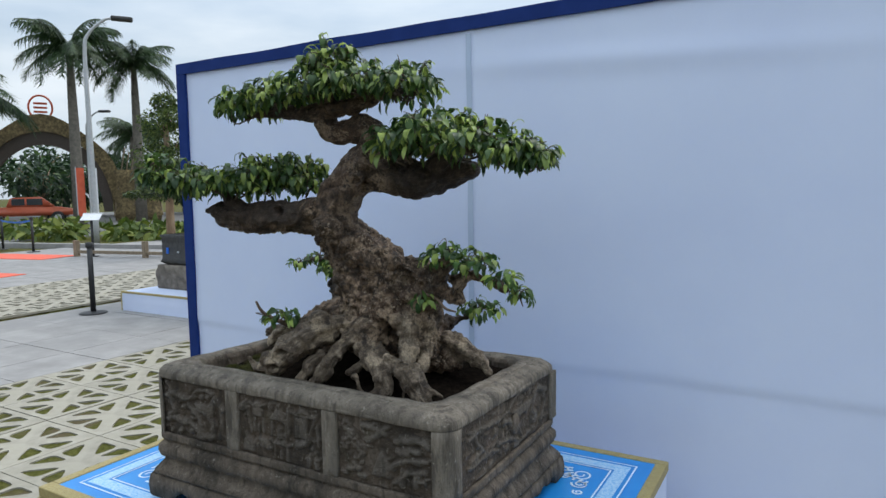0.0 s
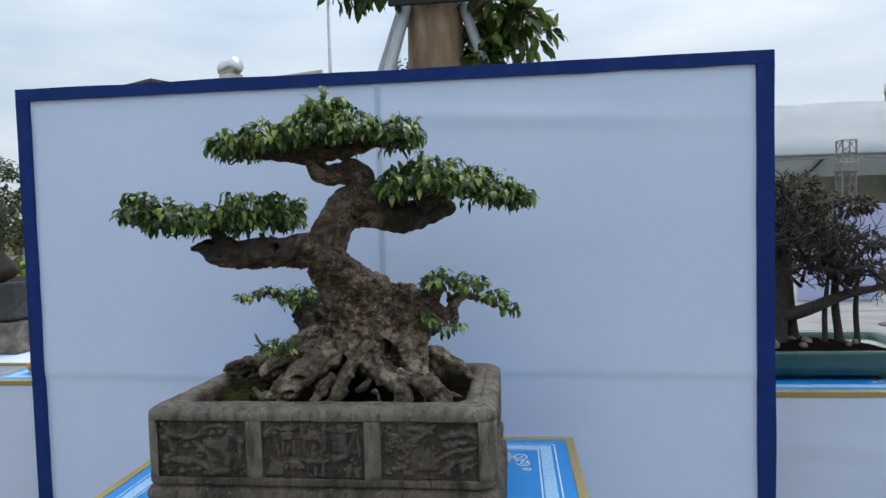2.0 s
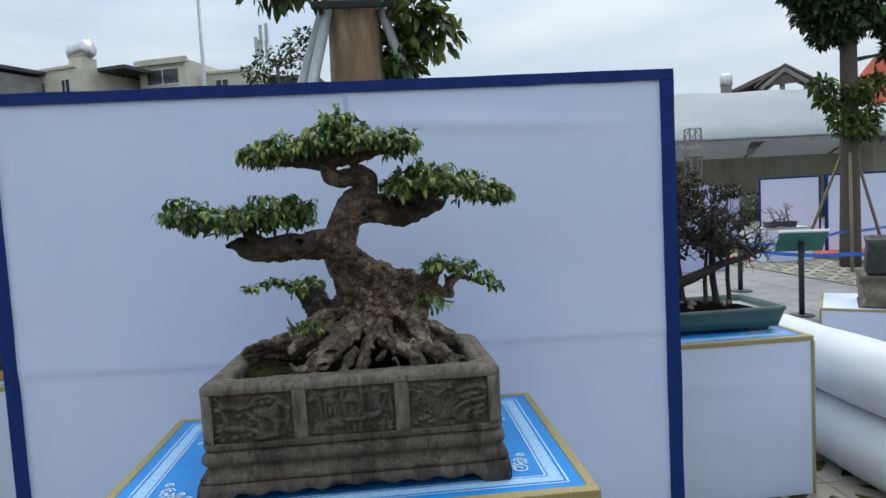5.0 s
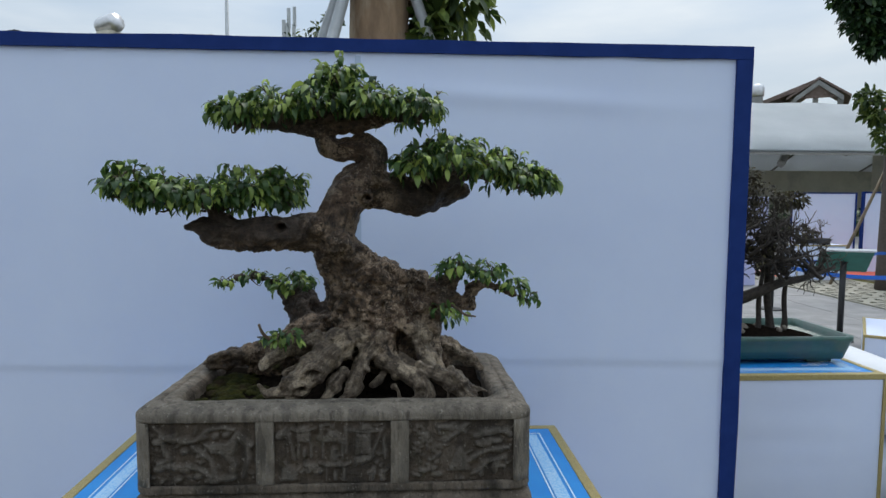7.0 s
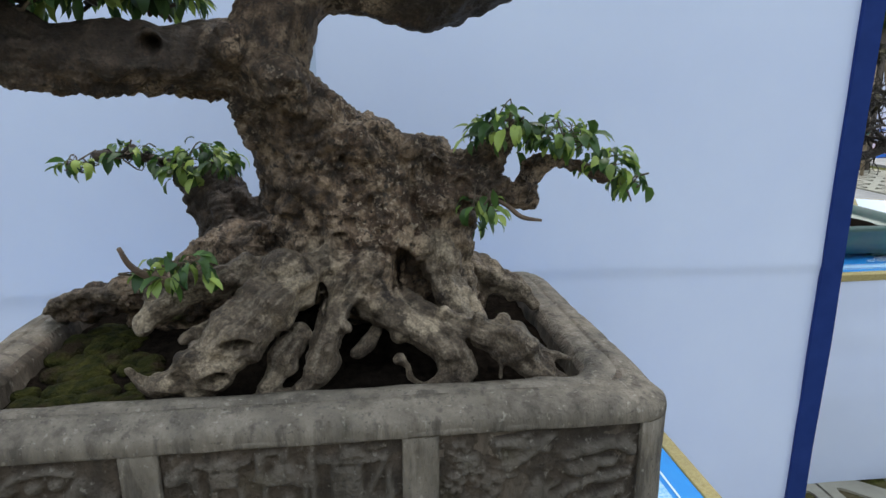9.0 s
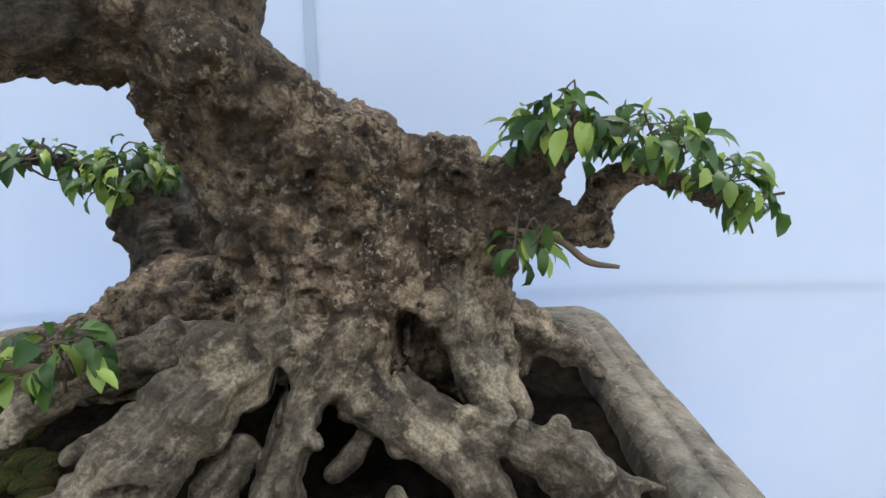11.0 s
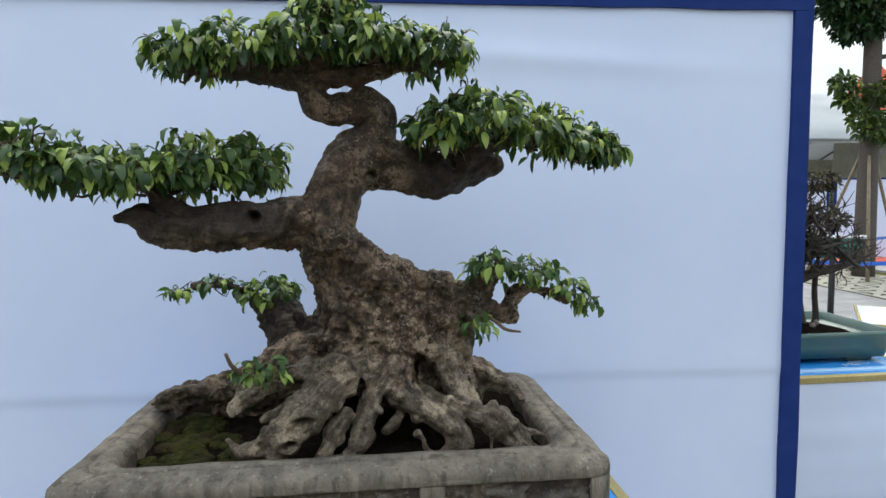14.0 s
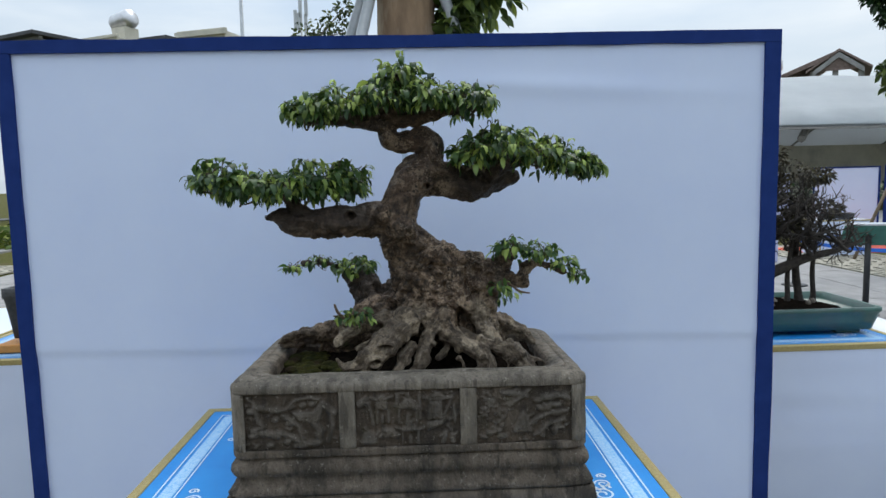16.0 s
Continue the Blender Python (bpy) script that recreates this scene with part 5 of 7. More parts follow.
def melted(limbs, roots, size, bumps, warts, knobs, slim=1.0, slim_root=1.03):
    """One skin over trunk, limbs and roots; marks how much of each point is root bark and where shade is painted."""
    bm = bmesh.new()
    lines = {True: [], False: []}
    for group, thin, is_root in ((limbs, slim, False), (roots, slim_root, True)):
        for pts in group.values():
            fine = smooth_line(pts, 6)
            if is_root and len(pts) < 9:
                run = np.r_[0.0, np.cumsum(np.linalg.norm(np.diff(fine[:, :3], axis=0), axis=1))]
                fine[:, 3] *= 1 + 0.10 * np.sin(run * 130 + 2.3 * len(bm.verts)) + 0.08 * np.sin(run * 310 + len(bm.verts))
            fine[:, 3] = np.maximum(fine[:, 3] * thin, 0.003)
            tube(bm, fine[:, :3], fine[:, 3], 26, flutes=0.15 if is_root else 0.10, seed=len(bm.verts) * 0.37)
            for q in (fine[0], fine[-1]):
                bmesh.ops.create_icosphere(bm, subdivisions=2, radius=q[3] * 0.98, matrix=Matrix.Translation(q[:3]))
            lines[is_root].append(fine)
    for x, y, z, r in knobs:
        bmesh.ops.create_icosphere(bm, subdivisions=2, radius=r, matrix=Matrix.Translation((x, y, z)))
    me = voxel(bm, size, 2)
    co = np.empty(len(me.vertices) * 3)
    me.vertices.foreach_get("co", co)
    co = co.reshape(-1, 3)

    def gap(group):
        q = np.vstack(group)
        return np.min(np.linalg.norm(co[:, None] - q[None, :, :3], axis=2) - q[None, :, 3], axis=1) if len(co) < 20000 else np.concatenate([np.min(np.linalg.norm(c[:, None] - q[None, :, :3], axis=2) - q[None, :, 3], axis=1) for c in np.array_split(co, 12)])

    wild = np.array([noise.noise(Vector(p) * 22) for p in co]) * 0.012
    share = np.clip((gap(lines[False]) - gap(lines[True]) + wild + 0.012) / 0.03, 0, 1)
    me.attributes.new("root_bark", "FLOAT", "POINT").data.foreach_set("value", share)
    # painted shade: limbs under the pads, and all wood towards the back
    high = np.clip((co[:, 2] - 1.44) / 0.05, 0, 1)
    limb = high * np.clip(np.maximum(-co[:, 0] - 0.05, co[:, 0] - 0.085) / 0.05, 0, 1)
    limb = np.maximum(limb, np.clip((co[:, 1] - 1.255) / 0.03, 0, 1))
    me.attributes.new("limb_rear_shade", "FLOAT", "POINT").data.foreach_set("value", limb)
    spine = [q for group in lines.values() for q in group]
    heads = np.vstack([q[:, :3] for q in spine])
    along = np.vstack([np.gradient(q[:, :3], axis=0) for q in spine])
    along /= np.linalg.norm(along, axis=1)[:, None] + 1e-9
    thick = np.concatenate([q[:, 3] for q in spine])
    far = np.concatenate([np.r_[0.0, np.cumsum(np.linalg.norm(np.diff(q[:, :3], axis=0), axis=1))] + 0.37 * k for k, q in enumerate(spine)])
    heads, along, thick, far = heads[::2], along[::2], thick[::2], far[::2]
    grain = []
    for c in np.array_split(co, 24):
        k = np.argmin(np.linalg.norm(c[:, None] - heads[None], axis=2) - thick[None], axis=1)
        off = c - heads[k]
        step = np.sum(off * along[k], axis=1)
        grain.append(off - step[:, None] * along[k] + ((far[k] + step) * 0.09)[:, None] * np.array((1.0, 0.7, 0.4)))
    me.attributes.new("grain_co", "FLOAT_VECTOR", "POINT").data.foreach_set("vector", np.vstack(grain).ravel())
    gnarl(me, bumps, warts, np.maximum(share, 0.8 * np.clip((co[:, 2] - 1.44) / 0.08, 0, 1)))
    no = np.empty(len(co) * 3)
    me.vertices.foreach_get("co", wide := np.empty(len(co) * 3))
    me.vertices.foreach_get("normal", no)
    co, no = wide.reshape(-1, 3), no.reshape(-1, 3)
    for x, y, z, rx, rz, depth in HOLLOWS:
        d = ((co[:, 0] - x) / rx) ** 2 + ((co[:, 2] - z) / rz) ** 2
        near = (no[:, 1] < 0.1) & (np.abs(co[:, 1] - y) < 0.045)
        co[:, 1] += np.where(near, depth * np.exp(-d * d), 0.0)
        co[:, 2] += np.where(near, 0.25 * depth * np.exp(-d * d), 0.0)
    me.vertices.foreach_set("co", co.ravel())
    me.update()
    return me


def random_knobs(rng, limbs, count, rmin, rmax):
    """Swellings and old cut marks along thick wood."""
    out, thick = [], [q for pts in limbs.values() for q in smooth_line(pts, 6) if q[3] > 0.022 and q[2] < 1.47]
    for _ in range(count):
        x, y, z, r = thick[rng.integers(len(thick))]
        d = rng.normal(size=3)
        d[1] -= 0.7
        d /= np.linalg.norm(d)
        k = rng.uniform(rmin, rmax)
        out.append((x + d[0] * (r - 0.25 * k), y + d[1] * (r - 0.25 * k), z + d[2] * (r - 0.25 * k), k))
    return out


def add_mesh(name, me, material, parent, label):
    me.materials.clear()
    me.materials.append(material)
    ob = new(name, me)
    ob.parent = parent
    ob.matrix_parent_inverse = parent.matrix_world.inverted()
    return tagged(ob, label)


rng = np.random.default_rng(21)
knobs = random_knobs(rng, WOODY, 80, 0.007, 0.017) + random_knobs(rng, {k: [(x, y, z, max(r, 0.0225)) if r > 0.013 else (x, y, z, r) for x, y, z, r in v] for k, v in ROOTS.items()}, 34, 0.007, 0.013)
knobs += [(0.055, 1.178, 1.605, 0.026), (0.0, 1.130, 1.462, 0.030), (0.075, 1.168, 1.395, 0.028), (0.03, 1.160, 1.400, 0.026), (0.100, 1.180, 1.345, 0.030), (0.06, 1.166, 1.335, 0.024), (0.115, 1.172, 1.290, 0.026), (0.105, 1.160, 1.262, 0.022),
          (0.052, 1.152, 1.302, 0.018), (0.000, 1.135, 1.246, 0.020), (0.068, 1.128, 1.250, 0.020), (0.150, 1.165, 1.262, 0.022), (-0.02, 1.200, 1.360, 0.024), (0.122, 1.208, 1.384, 0.023), (0.205, 1.205, 1.300, 0.024), (-0.06, 1.130, 1.505, 0.024)]
# round burls and ringed scars of old cuts
knobs += [(0.166, 1.206, 1.369, 0.030), (0.167, 1.188, 1.318, 0.028), (0.166, 1.206, 1.378, 0.024), (-0.008, 1.121, 1.470, 0.031), (0.086, 1.186, 1.402, 0.029), (0.058, 1.164, 1.396, 0.029), (0.047, 1.152, 1.294, 0.023), (0.083, 1.126, 1.245, 0.025),
          (-0.010, 1.094, 1.257, 0.029), (0.111, 1.168, 1.317, 0.025), (0.134, 1.178, 1.386, 0.020), (0.116, 1.145, 1.276, 0.018), (0.026, 1.150, 1.428, 0.024), (0.014, 1.156, 1.345, 0.022),
          (0.075, 1.157, 1.349, 0.0105), (0.010, 1.145, 1.379, 0.0095), (0.172, 1.172, 1.370, 0.0095), (0.084, 1.158, 1.367, 0.0065), (0.058, 1.150, 1.378, 0.0075)]
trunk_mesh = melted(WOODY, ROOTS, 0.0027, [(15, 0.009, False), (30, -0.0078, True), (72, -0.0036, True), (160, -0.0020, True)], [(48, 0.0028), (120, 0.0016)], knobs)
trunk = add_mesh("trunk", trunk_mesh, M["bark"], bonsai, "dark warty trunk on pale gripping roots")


def small_limb(name, pts, material, label):
    bm = bmesh.new()
    fine = smooth_line(pts, 5)
    tube(bm, fine[:, :3], fine[:, 3], 8)
    ob = part(name, bm, material, bonsai, label, True)
    ob.matrix_parent_inverse = bonsai_back
    return ob


small_limb("cut_branch", [(-0.125, 1.118, 1.236, 0.007), (-0.152, 1.085, 1.258, 0.0045), (-0.167, 1.070, 1.276, 0.0036), (-0.174, 1.062, 1.298, 0.0025)], M["cutwood"], "pinkish pruned side shoot")
small_limb("cut_branch", [(0.214, 1.165, 1.327, 0.0035), (0.254, 1.155, 1.320, 0.003), (0.279, 1.150, 1.302, 0.003), (0.305, 1.148, 1.297, 0.0018)], M["cutwood"], "pinkish pruned side shoot")

PADS = {
    "left": ([(-0.420, 1.035, 1.591, 0.050, 0.07, 0.035), (-0.360, 1.06, 1.574, 0.064, 0.085, 0.033), (-0.28, 1.10, 1.570, 0.070, 0.10, 0.043), (-0.205, 1.16, 1.580, 0.070, 0.11, 0.056), (-0.150, 1.2, 1.576, 0.052, 0.09, 0.050)], 0.030, 140),
    "top": ([(-0.005, 1.16, 1.832, 0.042, 0.05, 0.036), (-0.22, 1.115, 1.748, 0.050, 0.07, 0.033), (-0.145, 1.14, 1.763, 0.068, 0.10, 0.046), (-0.045, 1.165, 1.780, 0.075, 0.12, 0.050), (0.058, 1.18, 1.783, 0.068, 0.11, 0.045), (0.165, 1.2, 1.774, 0.058, 0.09, 0.040)], 0.030, 128),
    "right": ([(0.172, 1.17, 1.645, 0.050, 0.09, 0.048), (0.246, 1.18, 1.660, 0.070, 0.11, 0.052), (0.336, 1.185, 1.639, 0.064, 0.09, 0.040), (0.412, 1.19, 1.621, 0.046, 0.07, 0.028), (0.458, 1.195, 1.610, 0.026, 0.04, 0.018)], 0.030, 140),
}
CLUMPS = [((0.258, 1.185, 1.404), (0.046, 0.05, 0.034), 46), ((0.336, 1.18, 1.398), (0.042, 0.05, 0.032), 40), ((0.397, 1.18, 1.364), (0.034, 0.04, 0.025), 26), ((0.432, 1.185, 1.334), (0.022, 0.03, 0.020), 13), ((0.228, 1.15, 1.318), (0.03, 0.02, 0.014), 9),
          ((-0.15, 1.350, 1.350), (0.062, 0.05, 0.036), 74), ((-0.25, 1.37, 1.365), (0.038, 0.03, 0.018), 18), ((-0.335, 1.38, 1.347), (0.028, 0.025, 0.013), 11), ((-0.130, 1.095, 1.262), (0.044, 0.04, 0.020), 22),
          ((0.25, 1.37, 1.262), (0.05, 0.04, 0.03), 34)]


def twigs_for(rng, lobes, count, thick=0.0035, reach=0.92, low=0.75):
    bm = bmesh.new()
    for _ in range(count):
        x, y, z, rx, ry, rz = lobes[rng.integers(len(lobes))]
        d = rng.normal(size=3)
        d[2] = abs(d[2]) * 0.6
        d /= np.linalg.norm(d)
        end = np.array((x, y, z)) + d * np.array((rx, ry, rz)) * reach
        start = np.array((x, y, z - rz * low)) + rng.normal(size=3) * 0.012
        mid = (start + end) / 2 + rng.normal(size=3) * 0.012
        tube(bm, smooth_line([(*start, 0.0035), (*mid, 0.0024), (*end, 0.0012)], 3)[:, :3], [thick * (1 - 0.11 * k) for k in range(7)], 5)
    return bm


def sprigs(rng, leaves, bm, lobe, count, length):
    """Young shoots that stand out of a pad, each with a few bent leaves."""
    c, r = np.array(lobe[:3]), np.array(lobe[3:])
    for _ in range(count):
        d = rng.normal(size=3)
        d[2] = abs(d[2]) * 0.8
        d /= np.linalg.norm(d)
        start = c + d * r * 0.85
        ahead = d * np.array((1, 1, 0.9)) + np.array((0, 0, 0.25)) + rng.normal(size=3) * 0.3
        ahead /= np.linalg.norm(ahead)
        s = rng.uniform(0.016, 0.042)
        tip = start + ahead * s + np.array((0, 0, -0.15 * s))
        tube(bm, [start, (start + tip) / 2 + np.array((0, 0, 0.1 * s)), tip], [0.0014, 0.0012, 0.0008], 4)
        for k in range(rng.integers(4, 7)):
            q = start + (tip - start) * (0.3 + 0.7 * k / 6)
            a = ahead + rng.normal(size=3) * 0.8
            n = length * rng.uniform(0.7, 1.35)
            leaves.append(leaf_verts(q, a, (0, 0, 1), n, n * rng.uniform(0.36, 0.48), rng.uniform(0.9, 2.4), rng.uniform(0.1, 0.4)))


sprig_bm = bmesh.new()
rng = np.random.default_rng(8)
for key, (lobes, length, count) in PADS.items():
    leaves = []
    for lobe in lobes:
        k = (lobe[3] * lobe[4]) / (0.078 * 0.115)
        leaves += lobe_leaves(rng, lobe[:3], lobe[3:], int(count * 2.05 * (0.35 + 0.65 * k)), length, (0.4, 2.2))
        leaves += lobe_leaves(rng, (lobe[0], lobe[1], lobe[2] - 0.006), tuple(0.72 * q for q in lobe[3:]), int(110 * k), length, (0.5, 2.2), inner=0.5)
    for lobe in lobes:
        sprigs(rng, leaves, sprig_bm, lobe, 17, length)
    pad = many_leaves("foliage_pad", leaves, M["leaf_many"], bonsai, "flat pad of glossy drooping green leaves")
    pad.matrix_parent_inverse = bonsai_back
    tw = part("twig_tangle", twigs_for(rng, lobes, 26 * len(lobes), 0.0027, 0.85, 0.35), M["twig"], bonsai, "fine dark twigs", True, "stuff")
    tw.matrix_parent_inverse = bonsai_back

tw = part("shoot_tangle", sprig_bm, M["twig"], bonsai, "thin young shoots", True, "stuff")
tw.matrix_parent_inverse = bonsai_back
for centre, radii, count in CLUMPS:
    rest = many_leaves("foliage_clump", lobe_leaves(rng, centre, radii, count, 0.0235, (0.5, 2.4), 0.5, (0.38, 0.52)), M["leaf_many"], bonsai, "loose tuft of small green leaves")
    rest.matrix_parent_inverse = bonsai_back
    for one in lobe_leaves(rng, centre, radii, int(count * 1.25), 0.0255, (0.5, 2.4), 0.6, (0.38, 0.52)):
        leaf = raw("leaf", [tuple(v) for v in one], LEAF_FACES, M["leaf_one"], bonsai, "", True)
        leaf.matrix_parent_inverse = bonsai_back
tw = part("twig_tangle", twigs_for(rng, [(*c, *r) for c, r, _ in CLUMPS], 90, 0.0014, 0.7, 0.1), M["twig"], bonsai, "fine dark twigs", True, "stuff")
tw.matrix_parent_inverse = bonsai_back


# ---- things round the table ----
def tray(name, place, w, d, h, material, label, category, group="", feet=True, turn=0.0):
    t = thing(name, place, label, category, group, turn=turn)
    part("body", loft([(w * 0.93, d * 0.93, 0.02), (w * 0.96, d * 0.96, h * 0.5), (w * 0.985, d * 0.985, h * 0.8), (w, d, h * 0.84), (w, d, h), (w - 0.02, d - 0.02, h), (w - 0.025, d - 0.025, h - 0.03), (w - 0.03, d - 0.03, h - 0.035)], 0.03, 4), material, t, "", True)
    if feet:
        for sx in (-1, 1):
            for sy in (-1, 1):
                part("foot", boxed(sx * w * 0.72 - 0.06, sx * w * 0.72 + 0.06, sy * d * 0.7 - 0.03, sy * d * 0.7 + 0.03, 0.0, 0.022, bevel=0.006), material, t)
    return t


def soil_heap(place, w, d, h, material=None, label="dark mounded soil in the tray"):
    bm = bmesh.new()
    bmesh.ops.create_grid(bm, x_segments=24, y_segments=14, size=1.0)
    for v in bm.verts:
        e = (1 - v.co.x**2) * (1 - v.co.y**2)
        v.co = Vector((place[0] + v.co.x * w, place[1] + v.co.y * d, place[2] + h * e + 0.012 * noise.noise(Vector((v.co.x * 6, v.co.y * 4, 1))) * e))
    return tagged(new("soil", mesh_of("soil", bm, material or M["soil"], True)), label, "soil")


def branching(rng, bm, start, ahead, length, radius, depth, spread=0.6, lift=0.1):
    """A crooked branch that forks."""
    pts, p, a = [np.array(start, float)], np.array(start, float), np.array(ahead, float)
    for _ in range(4):
        a = a / np.linalg.norm(a) + rng.normal(size=3) * 0.28
        a[2] += lift
        a /= np.linalg.norm(a)
        p = p + a * length / 4
        pts.append(p.copy())
    tube(bm, pts, [radius, radius * 0.85, radius * 0.72, radius * 0.6, radius * 0.45], 6 if radius > 0.008 else 4)
    if depth:
        for k in (2, 3, 4, 4):
            d = a + rng.normal(size=3) * spread
            branching(rng, bm, pts[k], d, length * rng.uniform(0.5, 0.75), radius * 0.5, depth - 1, spread, lift)


# right-hand table with a leafless forest bonsai
display_table((0.93, 2.30, 0.0), 1.29, 0.85, 0.82, "white skirted display table carrying a green tray bonsai")
tray("glazed_tray", (1.68, 2.70, 0.824), 0.52, 0.24, 0.125, M["glaze"], "low green glazed tray with rounded corners on the table", "bonsai tray")
soil_heap((1.68, 2.70, 0.905), 0.48, 0.20, 0.06)
forest = thing("twiggy_bonsai", (1.68, 2.70, 0.93), "bare grey-brown bonsai grove with dense fine twigs", "bonsai tree")
rng = np.random.default_rng(31)


def grove_stem(pts, sides):
    bm = bmesh.new()
    tube(bm, pts[:, :3], pts[:, 3], sides)
    ob = part("stem", bm, M["grove_twig"], forest, "", True)
    ob.matrix_parent_inverse = forest.matrix_world.inverted()


for x, y, r, hgt, lean in ((1.62, 2.68, 0.05, 0.62, 0.06), (1.74, 2.72, 0.026, 0.50, -0.03), (1.84, 2.66, 0.012, 0.34, 0.02), (1.93, 2.70, 0.018, 0.42, -0.02), (2.01, 2.72, 0.012, 0.36, 0.01), (1.50, 2.74, 0.03, 0.5, -0.1)):
    pts = smooth_line([(x, y, 0.92, r * 1.7), (x + lean * 0.3, y, 0.98, r * 1.1), (x + lean * 0.7, y + 0.02, 0.92 + hgt * 0.5, r), (x + lean, y, 0.92 + hgt, r * 0.6)], 4)
    grove_stem(pts, 8)
pts = smooth_line([(1.62, 2.68, 1.06, 0.034), (1.76, 2.66, 1.10, 0.03), (1.92, 2.64, 1.17, 0.022), (2.06, 2.64, 1.20, 0.015), (2.20, 2.64, 1.25, 0.008)], 4)
grove_stem(pts, 7)
bm = bmesh.new()
for k in range(80):
    s = (rng.uniform(1.45, 2.1), rng.uniform(2.55, 2.85), 0)
    s = (s[0], s[1], rng.uniform(1.18, 1.60 - 0.95 * max(0.0, s[0] - 1.70)))
    branching(rng, bm, s, (rng.normal() * 0.9 + 0.15, rng.normal() * 0.6, 0.35), rng.uniform(0.10, 0.17), 0.010, 2, 0.75, 0.08)
for k in range(12):
    branching(rng, bm, (1.84 + 0.03 * k, 2.64, 1.15 + 0.008 * k), (rng.normal(), rng.normal() * 0.6, 0.6), 0.09, 0.006, 2, 0.8, 0.1)
ob = part("twig_tangle", bm, M["grove_twig"], forest, "tangle of fine bare twigs", True, "stuff")
ob.matrix_parent_inverse = forest.matrix_world.inverted()
leaves = crown_leaves(rng, [(1.60, 2.72, 1.66, 0.1), (1.75, 2.7, 1.66, 0.1), (1.86, 2.72, 1.60, 0.08), (1.66, 2.7, 1.55, 0.1), (1.78, 2.7, 1.50, 0.1), (2.04, 2.72, 1.57, 0.05), (1.97, 2.70, 1.57, 0.06), (1.72, 2.66, 1.40, 0.1), (1.60, 2.7, 1.44, 0.1), (1.95, 2.72, 1.43, 0.07), (1.86, 2.66, 1.34, 0.07), (2.08, 2.7, 1.40, 0.05)], 150, 0.028)
ob = many_leaves("foliage", leaves, M["grove"], forest, "sparse dull brown-green leaves")
ob.matrix_parent_inverse = forest.matrix_world.inverted()
for k in range(16):
    bm = bmesh.new()
    r = rng.uniform(0.012, 0.03)
    bmesh.ops.create_icosphere(bm, subdivisions=2, radius=r)
    worn(bm, r * 0.25, 40)
    ob = tagged(new("pebble", mesh_of("pebble", bm, M["brown_rock"], True)), "small brown rock on the tray soil", "rock", "tray pebbles")
    ob.location = (rng.uniform(1.5, 2.05), rng.uniform(2.57, 2.72), 0.945 + r * 0.3)


def fabric_roll(place, length, radius, label):
    """A great roll of white material, lying, with its wound end showing."""
    t = thing("fabric_roll", place, label, "fabric roll", "fabric rolls")
    bm, rows, n = bmesh.new(), [], 40
    for j, y in enumerate(np.linspace(0, length, 22)):
        rows.append([bm.verts.new(((radius + 0.008 * noise.noise((math.cos(a) * 2, math.sin(a) * 2, y * 2.5))) * math.cos(a), y, (radius + 0.008 * noise.noise((math.cos(a) * 2, math.sin(a) * 2, y * 2.5))) * math.sin(a))) for a in (2 * math.pi * k / n for k in range(n))])
    for a, b in zip(rows, rows[1:]):
        for k in range(n):
            bm.faces.new((a[k], b[k], b[(k + 1) % n], a[(k + 1) % n]))
    bmesh.ops.recalc_face_normals(bm, faces=bm.faces)
    part("wound_sheet", bm, M["paper"], t, "", True)
    for y in (0.01, length - 0.01):
        bm = bmesh.new()
        for k in range(90):
            a0, a1 = k * 0.35, (k + 1) * 0.35
            r0, r1 = radius * (0.12 + 0.86 * k / 90), radius * (0.12 + 0.86 * (k + 1) / 90)
            w = radius * 0.034
            bm.faces.new([bm.verts.new(q) for q in ((r0 * math.cos(a0), y, r0 * math.sin(a0)), ((r0 + w) * math.cos(a0), y, (r0 + w) * math.sin(a0)), ((r1 + w) * math.cos(a1), y, (r1 + w) * math.sin(a1)), (r1 * math.cos(a1), y, r1 * math.sin(a1)))])
        part("wound_end", bm, M["paper"], t)
    return t


fabric_roll((2.62, 1.35, 0.19), 1.95, 0.19, "thick white roll of sheet material lying on the pavers")
fabric_roll((2.63, 1.35, 0.560), 1.88, 0.184, "thick white roll of sheet material lying on another roll")

# left-hand table behind the panel
display_table((-2.20, 2.48, 0.0), 1.30, 0.85, 0.82, "white skirted display table with a dark potted bonsai")
fruit = bmesh.new()
bmesh.ops.create_icosphere(fruit, subdivisions=3, radius=0.034)
for v in fruit.verts:
    v.co.z *= 0.88
    v.co *= 1 + 0.03 * noise.noise(v.co * 60)
ob = tagged(new("orange_fruit", mesh_of("orange_fruit", fruit, M["orange_peel"], True)), "small round orange fruit on the blue table top", "orange")
ob.location = (-2.045, 2.66, 0.853)
tray("dark_bonsai_pot", (-1.52, 2.88, 0.865), 0.44, 0.26, 0.26, M["dark_pot"], "dark carved rectangular bonsai pot on an orange wooden stand", "bonsai pot")
stand = tagged(new("pot_stand", mesh_of("pot_stand", boxed(-1.985, -1.055, 2.60, 3.16, 0.823, 0.863, bevel=0.006), M["orange_peel"])), "orange-brown lacquered stand under the dark pot", "pot stand")
side = thing("broad_bonsai", (-1.35, 2.95, 1.15), "spreading green bonsai in a dark pot", "bonsai tree")
bm = bmesh.new()
tube(bm, [(-1.35, 2.95, 1.14), (-1.42, 2.95, 1.3), (-1.38, 2.95, 1.5), (-1.45, 2.95, 1.65)], [0.08, 0.06, 0.045, 0.02], 10)
